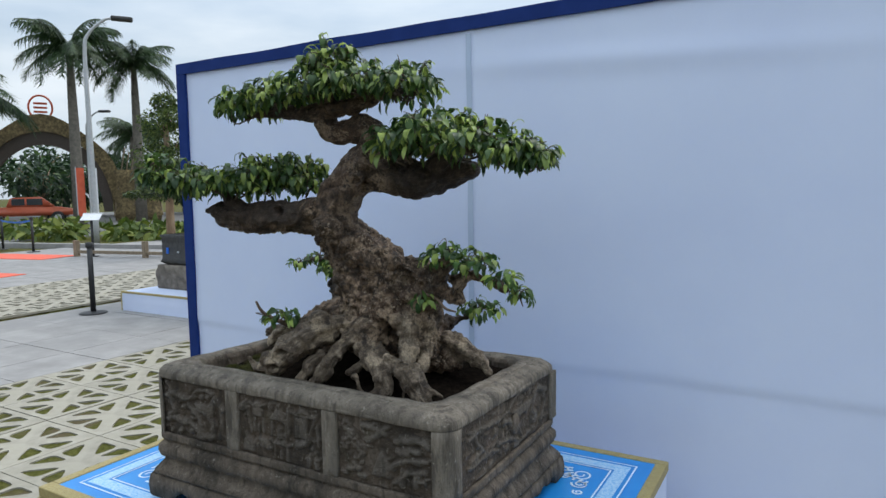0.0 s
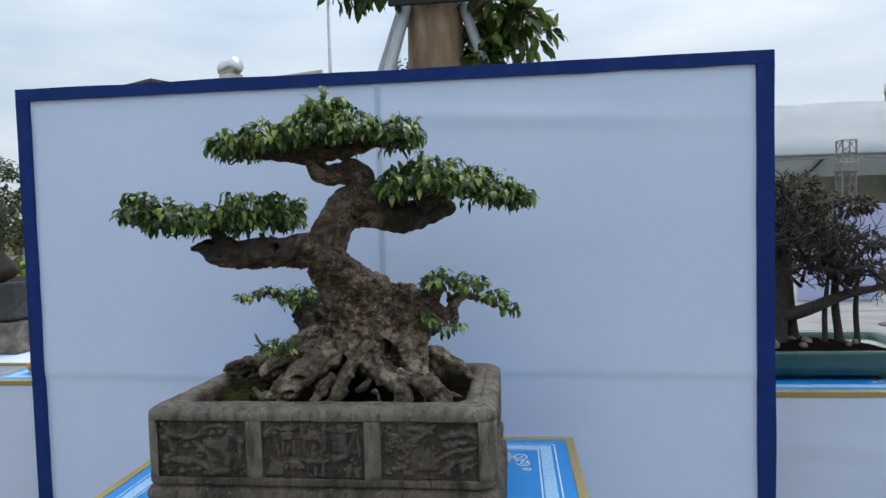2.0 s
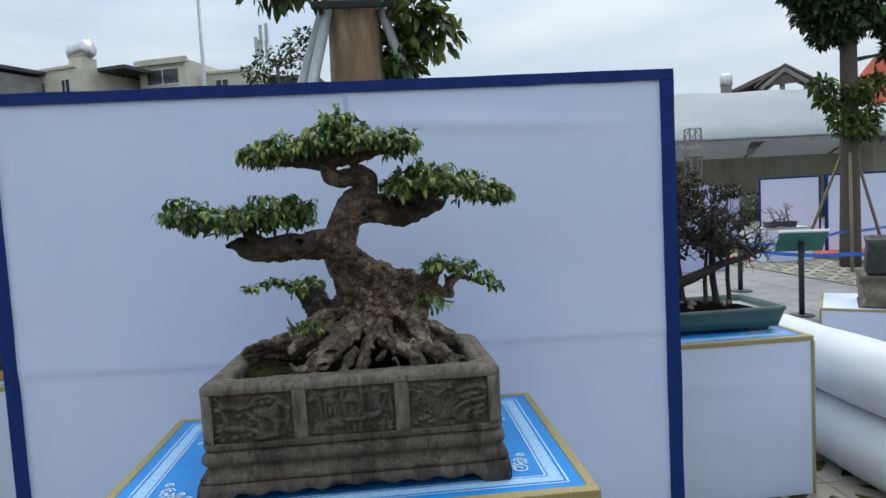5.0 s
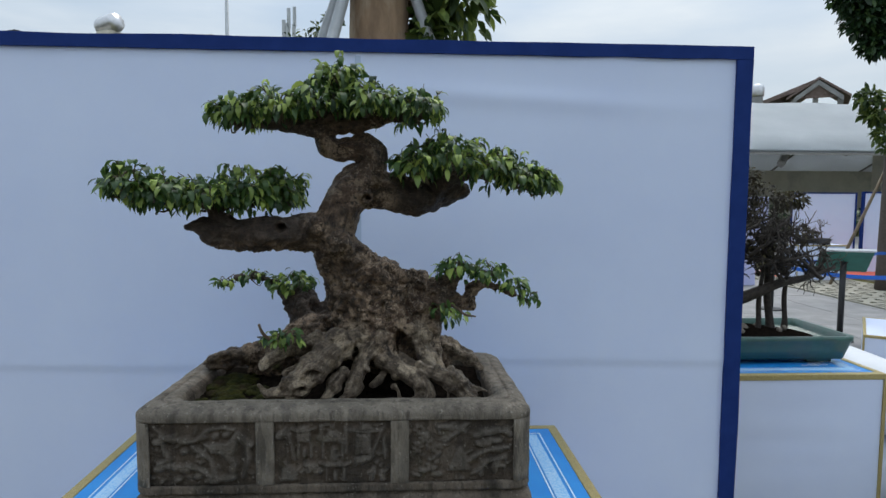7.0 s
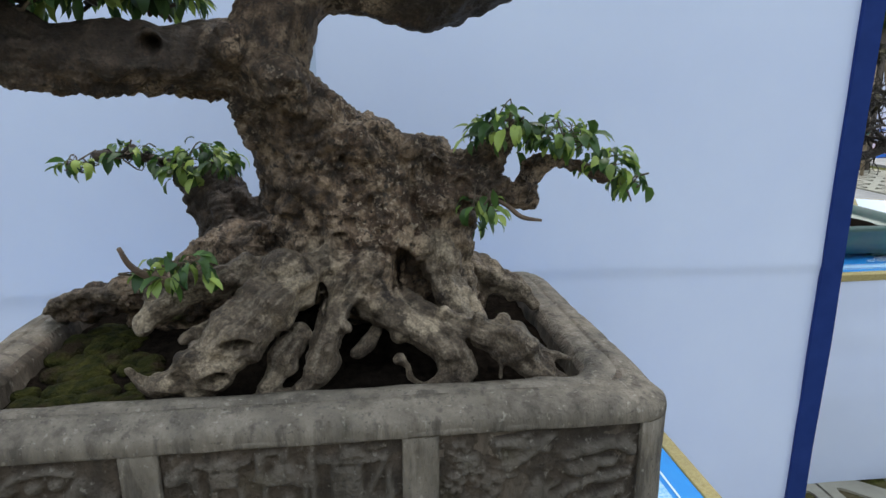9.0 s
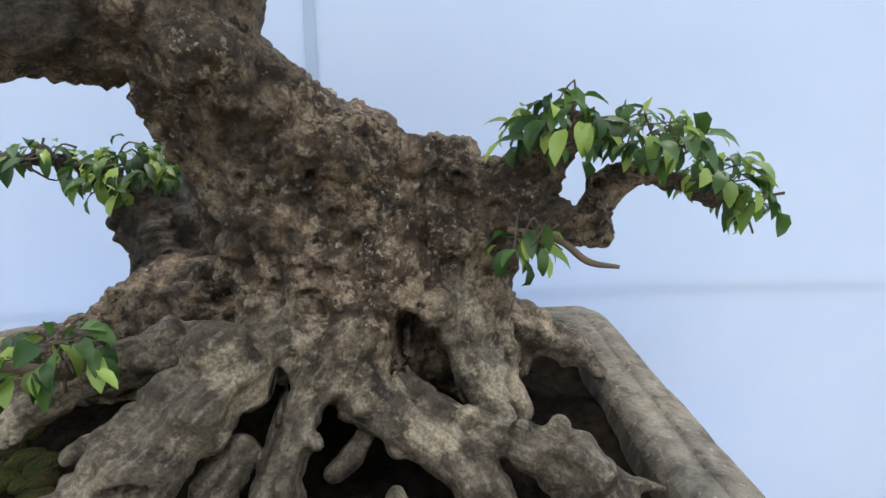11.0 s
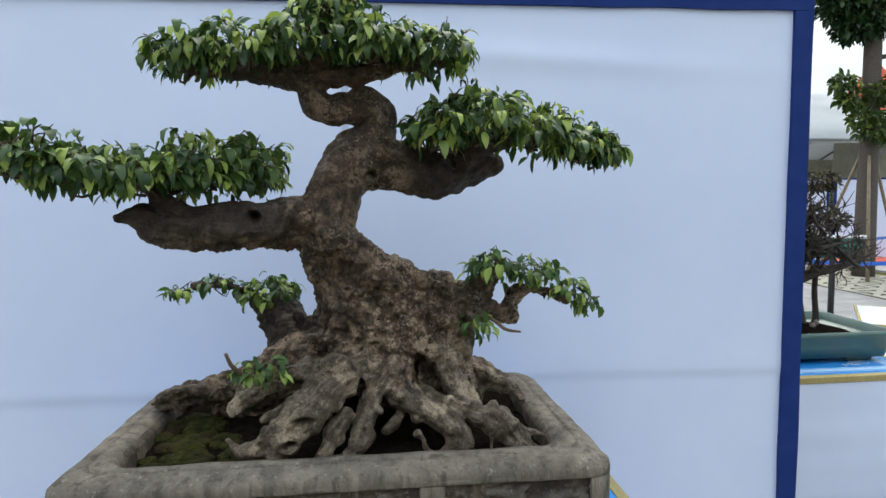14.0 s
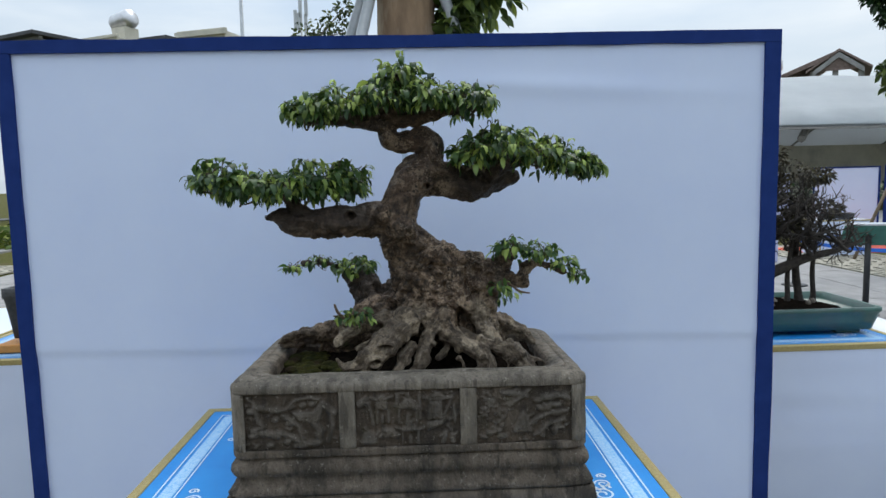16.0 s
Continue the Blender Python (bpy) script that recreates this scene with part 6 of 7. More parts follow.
tube(bm, [(-1.42, 2.95, 1.3), (-1.6, 2.9, 1.36), (-1.78, 2.9, 1.4)], [0.04, 0.03, 0.01], 8)
ob = part("trunk", bm, M["dead"], side, "", True)
ob.matrix_parent_inverse = side.matrix_world.inverted()
leaves = []
for c, r in (((-1.68, 2.92, 1.45), (0.2, 0.2, 0.07)), ((-1.4, 2.95, 1.62), (0.22, 0.2, 0.08))):
    leaves += lobe_leaves(rng, c, r, 330, 0.04)
ob = many_leaves("foliage_pad", leaves, M["leaf_many"], side, "green leaf pads")
ob.matrix_parent_inverse = side.matrix_world.inverted()


# ---- street tree behind the panel ----
def leafy_tree(place, height, trunk_r, clumps, per, leaf_len, material, label, bark="trunk", lean=0.0, category="tree", group=""):
    t = thing("street_tree", place, label, category, group)
    bm = bmesh.new()
    rg = np.random.default_rng(int(abs(place[0] * 31 + place[1] * 17)) + 1)
    pts = smooth_line([(0, 0, 0, trunk_r * 1.2), (lean * 0.3, 0, height * 0.35, trunk_r), (lean * 0.7, 0.02, height * 0.7, trunk_r * 0.85), (lean, 0, height, trunk_r * 0.55)], 5)
    tube(bm, pts[:, :3], pts[:, 3], 14)
    part("trunk", bm, M[bark], t, "", True)
    for x, y, z, r in clumps:
        bm = bmesh.new()
        s = pts[min(len(pts) - 1, int(len(pts) * min(0.95, max(0.3, (z - r) / height))))]
        mid = (np.array((x, y, z)) + s[:3]) / 2 + rg.normal(size=3) * 0.06
        tube(bm, [s[:3], mid, (x, y, z)], [trunk_r * 0.32, trunk_r * 0.2, trunk_r * 0.08], 6)
        part("limb", bm, M[bark], t, "", True)
    many_leaves("crown", crown_leaves(rg, clumps, per, leaf_len), M[material], t, "loose crown of green leaves")
    return t


behind = leafy_tree((-0.03, 3.85, 0.0), 4.6, 0.205, [(-0.55, 0.0, 3.15, 0.22), (-0.35, 0.1, 3.3, 0.3), (0.42, -0.05, 3.0, 0.2), (0.34, 0.05, 2.7, 0.12), (0.30, 0.0, 2.56, 0.09), (0.52, 0.1, 2.86, 0.14), (0.6, 0.9, 3.0, 0.25), (-0.2, 0.3, 4.4, 0.5), (0.3, -0.2, 4.5, 0.5), (0.55, 0.0, 3.5, 0.3)], 120, 0.125, "bush", "street tree with a thick brown trunk held by grey props")
for dx, dy, top in ((-0.42, -0.05, -0.2), (-0.30, -0.25, -0.16), (0.40, -0.05, 0.18), (0.1, 0.4, 0.05)):
    bm = bmesh.new()
    tube(bm, [(top + (dx - top) * 4.6, dy * 4.6, 0.02), (top, dy * 0.35 - 0.02, 2.95)], [0.035, 0.035], 12)
    part("prop", bm, M["steel"], behind, "grey pipe prop", True)
part("band", boxed(-0.27, 0.27, -0.215, -0.185, 2.9, 2.95, bevel=0.008), M["rubber"], behind, "dark strap tying the props")
part("band", boxed(-0.225, -0.195, -0.18, 0.2, 2.88, 2.93, bevel=0.008), M["rubber"], behind, "dark strap tying the props")

# ---- right background ----
tree_r = leafy_tree((8.55, 10.42, 0.0), 6.6, 0.15, [(-0.62, 0.1, 4.62, 0.34), (-0.38, 0.0, 4.22, 0.30), (-0.10, 0.0, 4.30, 0.32), (-0.82, 0.1, 5.02, 0.34), (-0.45, 0.2, 4.92, 0.44), (-0.05, 0.0, 4.82, 0.48), (0.45, 0.0, 4.72, 0.50), (0.90, 0.1, 4.47, 0.40), (1.05, 0.1, 3.92, 0.30), (0.95, 0.0, 5.12, 0.55),
                                                     (0.25, 0.0, 5.52, 0.60), (-0.40, 0.1, 5.57, 0.50), (-0.95, 0.1, 5.67, 0.36), (-1.15, 0.1, 5.95, 0.40), (0.80, 0.1, 5.92, 0.60), (0.10, 0.0, 6.22, 0.60)], 420, 0.15, "street_leaf", "tall street tree with a dark leafy crown and stick props", "dead")
many_leaves("epiphyte", crown_leaves(np.random.default_rng(44), [(-0.50, 0.0, 3.30, 0.20), (-0.36, 0.0, 3.04, 0.22), (-0.22, -0.1, 2.70, 0.26), (-0.05, -0.18, 2.48, 0.26), (0.25, -0.05, 2.83, 0.30), (0.45, 0.0, 3.30, 0.26), (0.28, 0.0, 2.50, 0.24), (0.08, -0.15, 3.13, 0.22)], 190, 0.13), M["bush"], tree_r, "pale green shoots hanging about the trunk")
for a in (0.2, 2.2, 4.1):
    bm = bmesh.new()
    tube(bm, [(0.9 * math.cos(a), 0.9 * math.sin(a), 0.0), (0.12 * math.cos(a), 0.12 * math.sin(a), 2.1)], [0.03, 0.025], 8)
    part("prop", bm, M["wood"], tree_r, "wooden stick prop", True)


def barrier_post(place, height, label="black barrier post on a flat round base"):
    t = thing("barrier_post", place, label, "barrier post", "barrier posts")
    part("base_plate", lathe([(0.17, 0.0), (0.17, 0.012), (0.15, 0.02), (0.03, 0.03)], 20), M["black"], t, "", True)
    bm = bmesh.new()
    tube(bm, [(0, 0, 0.02), (0, 0, height)], [0.035, 0.035], 10)
    part("pole", bm, M["black"], t, "", True)
    part("cap", lathe([(0.045, height - 0.07), (0.05, height - 0.05), (0.05, height - 0.01), (0.03, height)], 14), M["black"], t, "", True)
    return t


def tape(points, label="blue barrier tape stretched between posts"):
    bm = bmesh.new()
    rows = []
    for a, b in zip(points, points[1:]):
        for k in range(9):
            s = k / 8
            p = Vector(a).lerp(Vector(b), s) - Vector((0, 0, 0.06 * 4 * s * (1 - s)))
            rows.append([bm.verts.new(p + Vector((0, q, w))) for q, w in ((0, -0.025), (0, 0.025), (0.004, 0.025), (0.004, -0.025))])
    for r0, r1 in zip(rows, rows[1:]):
        for k in range(4):
            bm.faces.new((r0[k], r0[(k + 1) % 4], r1[(k + 1) % 4], r1[k]))
    bmesh.ops.recalc_face_normals(bm, faces=bm.faces)
    return tagged(new("barrier_tape", mesh_of("barrier_tape", bm, M["tape"])), label, "barrier tape", "barrier tapes")


barrier_post((5.36, 8.53, 0.0), 0.72)
barrier_post((10.9, 11.6, 0.0), 0.8)
tape([(5.36, 8.5, 0.66), (6.2, 7.2, 0.62), (7.4, 6.0, 0.66)])
tape([(5.36, 8.56, 0.69), (8.2, 10.2, 0.66), (10.9, 11.6, 0.74)])


def info_sign(place, turn, height, w, d, back, label, tilt=28):
    t = thing("information_sign", place, label, "sign", "information signs", turn=turn)
    bm = bmesh.new()
    tube(bm, [(0, 0, 0.0), (0, 0, height)], [0.032, 0.032], 10)
    part("post", bm, M["black"], t, "", True)
    bm = boxed(-w / 2, w / 2, -d / 2, d / 2, -0.012, 0.0, bevel=0.003, segments=1)
    bmesh.ops.rotate(bm, verts=bm.verts, cent=(0, 0, 0), matrix=Matrix.Rotation(radians(tilt), 3, "X"))
    bmesh.ops.translate(bm, verts=bm.verts, vec=(0, 0, height + 0.01))
    board = part("board", bm, M[back], t, "slanted sign board")
    bm = boxed(-w / 2 - 0.01, w / 2 + 0.01, d / 2 - 0.012, d / 2 + 0.012, -0.016, 0.012)
    bmesh.ops.rotate(bm, verts=bm.verts, cent=(0, 0, 0), matrix=Matrix.Rotation(radians(tilt), 3, "X"))
    bmesh.ops.translate(bm, verts=bm.verts, vec=(0, 0, height + 0.01))
    part("edge_strip", bm, M["paper"], board, "white edge strip")
    part("foot", lathe([(0.14, 0.0), (0.14, 0.014), (0.03, 0.02)], 16), M["black"], t, "", True)
    return t


info_sign((4.98, 6.51, 0.0), 160, 0.89, 0.52, 0.36, "sign_green", "slanted green sign board with a white edge on a black post", 44)

# rock pot on a low white plinth
display_table((4.46, 5.44, 0.0), 2.4, 1.1, 0.30, "low white skirted plinth with gold braid", ornate=False, turn=-36)
rockpot = thing("rock_pot", (5.47, 5.24, 0.302), "dark square pot on a pale carved rock base", "bonsai pot", "rock based pots", turn=-36)


def rock_block(w, d, h, seed, cuts=6, rough=0.06):
    bm = boxed(-w / 2, w / 2, -d / 2, d / 2, 0, h)
    bmesh.ops.subdivide_edges(bm, edges=bm.edges[:], cuts=cuts, use_grid_fill=True)
    for v in bm.verts:
        k = rough * noise.noise(v.co * 2.6 + Vector((seed, 0, 0))) + rough * 0.6 * noise.noise(v.co * 7 + Vector((0, seed, 0)))
        if v.co.z > 0.001:
            v.co += Vector((v.co.x, v.co.y, 0)).normalized() * k * 1.6
    return bm


part("rock_base", rock_block(1.2, 0.7, 0.32, 3, 8), M["brown_rock"], rockpot, "pale pitted rock base", True)
part("body", loft([(0.52, 0.3, 0.325), (0.54, 0.31, 0.36), (0.52, 0.3, 0.6), (0.54, 0.32, 0.68), (0.5, 0.28, 0.69), (0.48, 0.26, 0.65)], 0.03, 3), M["dark_pot"], rockpot, "dark stone pot", True)
pine_r = thing("pine_bonsai", (5.55, 5.25, 0.95), "green layered bonsai above the rock pot", "bonsai tree", "layered bonsai")
bm = bmesh.new()
tube(bm, [(0.15, 0, 0.0), (0.25, 0, 0.4), (0.1, 0, 0.7), (0.2, 0, 1.0)], [0.1, 0.08, 0.05, 0.02], 9)
part("trunk", bm, M["dead"], pine_r, "", True)
leaves = []
for c, r in (((-0.12, 0, 0.72), (0.28, 0.3, 0.08)), ((0.35, 0, 0.82), (0.35, 0.3, 0.1)), ((0.1, 0, 1.1), (0.3, 0.3, 0.1))):
    leaves += lobe_leaves(rng, c, r, 420, 0.06, (0.1, 0.6))
many_leaves("foliage_pad", leaves, M["leaf_many"], pine_r, "flat yellow-green pads")

# far display panels, carpet and a small potted tree
backdrop((8.9, 13.9, 0.0), 1.25, 1.72, "far white fabric display panel with a blue edge", turn=-34, fine=False, border=0.03)
backdrop((10.0, 13.1, 0.0), 2.6, 1.74, "far white fabric display panel with a blue edge", turn=-6, fine=False, border=0.04)
lilac = tagged(new("display_backdrop", mesh_of("display_backdrop", boxed(8.6, 10.1, 16.9, 16.96, 0, 1.62, bevel=0.01), M["violet"])), "far lilac fabric display panel", "backdrop panel")
tagged(new("display_backdrop", mesh_of("display_backdrop", boxed(5.2, 6.5, 11.0, 11.06, 0, 0.75, bevel=0.01), M["violet"])), "low lilac fabric display plinth", "display table")
carpet_r = tagged(new("red_carpet", mesh_of("red_carpet", boxed(7.6, 11.6, 12.3, 13.2, -0.044, 0.012), M["carpet"])), "bright red carpet strip laid on the ground", "carpet")
display_table((7.75, 11.75, 0.0), 1.0, 0.6, 0.68, "low white skirted display table far off", ornate=False)
tray("low_tray", (8.2, 12.0, 0.682), 0.30, 0.15, 0.12, M["dark_pot"], "small dark tray with a bare bonsai", "bonsai tray")
small = thing("small_bonsai", (8.2, 12.0, 0.80), "small bare bonsai in a dark tray", "bonsai tree")
bm = bmesh.new()
for k in range(5):
    branching(rng, bm, (-0.18 + 0.09 * k, 0, 0.0), (rng.normal() * 0.4, 0.1, 0.8), 0.24, 0.016, 2, 0.7)
part("branches", bm, M["dead"], small, "", True)
hedge_r = thing("hedge", (10.0, 22.0, -0.04), "dark clipped hedge behind the far panels", "hedge", kind="stuff")
many_leaves("leaves", crown_leaves(rng, [(x, 0.3 * math.sin(x * 3), 0.9 + 0.15 * math.sin(x * 5), 0.75) for x in np.arange(-9, 16, 0.8)], 90, 0.22), M["street_leaf"], hedge_r)

# show tent
tent = thing("show_tent", (20.0, 27.0, 0.0), "long white show tent with a grey shaded underside", "tent")
bm = bmesh.new()
EAVE, RIDGE = 3.55, 6.6
rows = []
for x in np.linspace(-15, 22, 30):
    rows.append([bm.verts.new((x, y, z + 0.06 * math.sin(x * 1.3) * math.sin((y + 2) / 10 * math.pi))) for y, z in ((-2.0, EAVE - 0.12), (-2.0, EAVE), (0.5, EAVE + 0.9), (3.0, EAVE + 1.9), (6.0, RIDGE), (9.0, EAVE + 1.9), (14.0, EAVE), (14.0, EAVE - 0.12))])
for a, b in zip(rows, rows[1:]):
    for k in range(7):
        bm.faces.new((a[k], b[k], b[k + 1], a[k + 1]))
bmesh.ops.solidify(bm, geom=bm.faces[:], thickness=0.03)
part("canopy", bm, M["tarp"], tent, "pale tent roof sheet", True)
# extra grey sheet under the canopy, its colour giving the underside's shade
bm = bmesh.new()
rows = [[bm.verts.new((x, y, z)) for y, z in ((-1.95, EAVE - 0.16), (0.5, EAVE + 0.72), (3.0, EAVE + 1.7), (6.0, RIDGE - 0.25), (9.0, EAVE + 1.7), (13.9, EAVE - 0.16))] for x in (-15, 3.5, 22)]
for a, b in zip(rows, rows[1:]):
    for k in range(5):
        bm.faces.new((a[k], b[k], b[k + 1], a[k + 1]))
part("underside_shade", bm, M["underside_shade"], tent, "added grey sheet for the shaded underside of the tent roof")
for x in np.arange(-14, 22, 6.0):
    for y in (13.9,) if -14 < x < 21 else (-1.9, 13.9):
        bm = bmesh.new()
        tube(bm, [(x, y, 0), (x, y, EAVE - 0.05)], [0.09, 0.09], 10)
        part("pole", bm, M["steel"], tent)
    bm = bmesh.new()
    tube(bm, [(x, -1.9, EAVE - 0.15), (x, 6.0, RIDGE - 0.12), (x, 13.9, EAVE - 0.15)], [0.09, 0.09, 0.09], 6)
    part("rafter", bm, M["rust"], tent, "grey steel rafter")
    bm = bmesh.new()
    tube(bm, [(x - 2.5, -1.5, EAVE - 0.55), (x + 0.5, 2.5, EAVE + 0.9)], [0.16, 0.16], 6)
    part("brace", bm, M["rust"], tent, "grey steel brace")
part("back_wall", boxed(-15, 22, 13.7, 13.8, 0, EAVE - 0.15), M["plaster"], tent, "pale cloth back wall")
part("valance", boxed(-15, 22, -2.06, -2.02, EAVE - 0.20, EAVE - 0.11), M["rust"], tent, "grey eave beam")

tower = thing("truss_tower", (11.9, 23.3, 0.0), "grey lattice truss tower for lights", "truss tower")
for dx in (-0.22, 0.22):
    for dy in (-0.22, 0.22):
        bm = bmesh.new()
        tube(bm, [(dx, dy, 0), (dx, dy, 3.85)], [0.03, 0.03], 6)
        part("chord", bm, M["rust"], tower)
bm = bmesh.new()
for k in range(9):
    z = 0.43 * k
    for (ax, ay), (bx, by) in (((-0.22, -0.22), (0.22, -0.22)), ((0.22, -0.22), (0.22, 0.22)), ((0.22, 0.22), (-0.22, 0.22)), ((-0.22, 0.22), (-0.22, -0.22))):
        tube(bm, [(ax, ay, z), (bx, by, z + 0.4)], [0.014, 0.014], 4)
        tube(bm, [(ax, ay, z + 0.4), (bx, by, z + 0.4)], [0.014, 0.014], 4)
part("lacing", bm, M["rust"], tower, "zigzag steel lacing")
part("head_block", boxed(-0.3, 0.3, -0.3, 0.3, 2.75, 3.1, bevel=0.03), M["rust"], tower, "grey sleeve block")

# roof pavilion far behind the tent
def gable(w, d, z, rise, material, parent, over=0.5, thick=0.18):
    bm = bmesh.new()
    pts = [(-w - over, z), (0, z + rise), (w + over, z), (w + over, z - thick), (0, z + rise - thick), (-w - over, z - thick)]
    f0 = [bm.verts.new((x, -d - over, q)) for x, q in pts]
    f1 = [bm.verts.new((x, d + over, q)) for x, q in pts]
    bm.faces.new(f0[::-1])
    bm.faces.new(f1)
    for k in range(6):
        bm.faces.new((f0[k], f0[(k + 1) % 6], f1[(k + 1) % 6], f1[k]))
    bmesh.ops.recalc_face_normals(bm, faces=bm.faces)
    return bm


pav = thing("rooftop_pavilion", (32.9, 52.6, -0.35), "grey house top with an open tiled pavilion roof and water tank", "house", turn=-33)
part("wall", boxed(-3.6, 3.2, -3, 3, 0, 8.3), M["grey_wall"], pav)
for x in (-0.3, 1.2, 2.9):
    for y in (-2.6, 2.6):
        part("pillar", boxed(x - 0.2, x + 0.2, y - 0.2, y + 0.2, 8.3, 9.9), M["grey_wall"], pav)
bm = gable(1.7, 2.8, 9.95, 1.5, None, None)
bmesh.ops.translate(bm, verts=bm.verts, vec=(1.4, 0, 0))
part("roof", bm, M["old_roof"], pav, "weathered grey-brown tiled roof")
bm = gable(1.6, 0.05, 9.9, 1.3, None, None, 0.1, 0.4)
bmesh.ops.translate(bm, verts=bm.verts, vec=(1.4, -3.1, 0))
part("gable_frame", bm, M["grey_wall"], pav, "grey gable frame")
bm = bmesh.new()
bmesh.ops.create_cone(bm, cap_ends=True, segments=3, radius1=1.0, radius2=1.0, depth=0.12)
bmesh.ops.rotate(bm, verts=bm.verts, cent=(0, 0, 0), matrix=Matrix.Rotation(radians(90), 3, "X"))
if sum(v.co.z > 0.3 for v in bm.verts) > 2:
    bmesh.ops.scale(bm, verts=bm.verts, vec=(1, 1, -1))
low = min(v.co.z for v in bm.verts)
for v in bm.verts:
    v.co = Vector((1.4 + v.co.x * 1.75, -2.95 + v.co.y, 9.85 + (v.co.z - low) * 0.9))
bmesh.ops.recalc_face_normals(bm, faces=bm.faces)
part("gable_wall", bm, M["old_roof"], pav, "grey boarded gable")
bm = bmesh.new()
for y0 in (-3.2, 3.2):
    bm.faces.new([bm.verts.new(q) for q in ((1.2, y0, 11.3), (-3.9, y0, 9.3), (-3.9, y0, 9.0), (1.2, y0, 10.9))])
f = [list(q.verts) for q in bm.faces]
for k in range(4):
    bm.faces.new((f[0][k], f[0][(k + 1) % 4], f[1][(k + 1) % 4], f[1][k]))
bmesh.ops.recalc_face_normals(bm, faces=bm.faces)
part("roof", bm, M["old_roof"], pav, "sloping grey-brown tiled lean-to roof")
bm = lathe([(0.1, 0), (0.45, 0.05), (0.5, 0.2), (0.5, 0.8), (0.4, 1.0), (0.1, 1.1)], 16)
bmesh.ops.translate(bm, verts=bm.verts, vec=(-2.9, -3.4, 10.1))
part("water_tank", bm, M["silver"], pav, "steel water tank", True)
part("tank_stand", boxed(-3.3, -2.5, -3.8, -3.0, 8.3, 10.12), M["grey_wall"], pav)
kiosk = thing("red_roof_kiosk", (25.6, 31.0, 0.0), "small kiosk with a steep red pyramid roof", "kiosk")
part("body", boxed(-1.2, 1.2, -1.2, 1.2, 0, 5.3), M["plaster"], kiosk)
bm = bmesh.new()
bmesh.ops.create_cone(bm, cap_ends=True, segments=4, radius1=2.1, radius2=0.05, depth=2.6, matrix=pose(0, 0, 6.6, 0, 0, 45))
part("roof", bm, M["red_cloth"], kiosk, "red pyramid roof")

# ---- town behind the panel ----
def town_block(place, w, d, h, material, windows, label, turn=0.0, roof=None):
    t = thing("town_house", place, label, "house", "town houses", turn=turn)
    part("wall", boxed(-w / 2, w / 2, 0, d, 0, h), M[material], t)
    part("parapet", boxed(-w / 2 - 0.12, w / 2 + 0.12, -0.12, 0.1, h - 0.02, h + 0.14), M[roof or material], t)
    for x, z, ww, hh in windows:
        win = part("window", boxed(x - ww / 2, x + ww / 2, -0.02, 0.1, z, z + hh), M["dark_glass"], t, "dark window glass")
        for a0, a1, b0, b1 in ((x - ww / 2 - 0.06, x + ww / 2 + 0.06, z + hh, z + hh + 0.07), (x - ww / 2 - 0.06, x + ww / 2 + 0.06, z - 0.07, z), (x - 0.025, x + 0.025, z, z + hh)):
            part("frame", boxed(a0, a1, -0.05, 0.02, b0, b1), M["paper"], win)
    return t


def storeys(xs, h, ww, hh):
    return [(x, z, ww, hh) for z in np.arange(1.0, h - 1.2, 3.2) for x in xs]


t1 = town_block((-19.2, 40.0, 0.0), 3.5, 8, 10.55, "plaster", [(-1.0, 9.1, 0.55, 0.8), (1.0, 9.1, 0.55, 0.8)] + storeys((-1.0, 1.0), 8.5, 0.7, 1.1), "cream town house with small dark windows", -25)
bm = lathe([(0.05, -0.75), (0.5, -0.7), (0.58, -0.5), (0.58, 0.5), (0.5, 0.7), (0.05, 0.75)], 18)
bmesh.ops.rotate(bm, verts=bm.verts, cent=(0, 0, 0), matrix=Matrix.Rotation(radians(80), 3, "Y"))
bmesh.ops.translate(bm, verts=bm.verts, vec=(1.1, 1.2, 11.75))
part("water_tank", bm, M["silver"], t1, "steel rooftop water tank", True)
part("tank_stand", boxed(0.6, 1.7, 0.7, 1.7, 10.5, 11.3), M["plaster"], t1)
t2 = town_block((-22.6, 38.6, 0.0), 3.0, 8, 10.2, "grey_wall", storeys((-0.8, 0.8), 10.0, 0.7, 1.1), "grey town house with a dark sheet roof", -28)
bm = boxed(-1.9, 1.8, -0.6, 6, 10.35, 10.55)
part("roof", bm, M["dark_roof"], t2, "dark sheet roof")
t3 = town_block((-16.2, 41.2, 0.0), 2.8, 8, 9.3, "grey_wall", storeys((-0.7, 0.7), 9.0, 0.7, 1.1), "grey town house with a dark sheet roof", -22)
part("roof", boxed(-1.5, 1.5, -0.6, 6, 10.6, 10.8), M["dark_roof"], t3, "dark sheet roof")
part("pillar", boxed(-1.4, -1.25, -0.5, -0.35, 9.3, 10.6), M["grey_wall"], t3)
t4 = town_block((-13.5, 42.0, 0.0), 3.3, 8, 11.35, "plaster", [(0.0, 9.9, 2.2, 0.9)] + storeys((-0.9, 0.9), 9.4, 0.7, 1.1), "cream town house with a wide barred window", -18)
part("cornice", boxed(-1.85, 1.85, -0.25, 0.0, 11.1, 11.4), M["plaster"], t4)
t5 = town_block((-9.7, 43.2, 0.0), 3.2, 8, 10.75, "plaster", [(-0.5, 9.6, 0.8, 0.7)] + storeys((-0.9, 0.9), 9.2, 0.7, 1.1), "pale town house with a flat roof", -14)
bm = lathe([(0.05, 0), (0.25, 0.05), (0.25, 0.5), (0.05, 0.6)], 14)
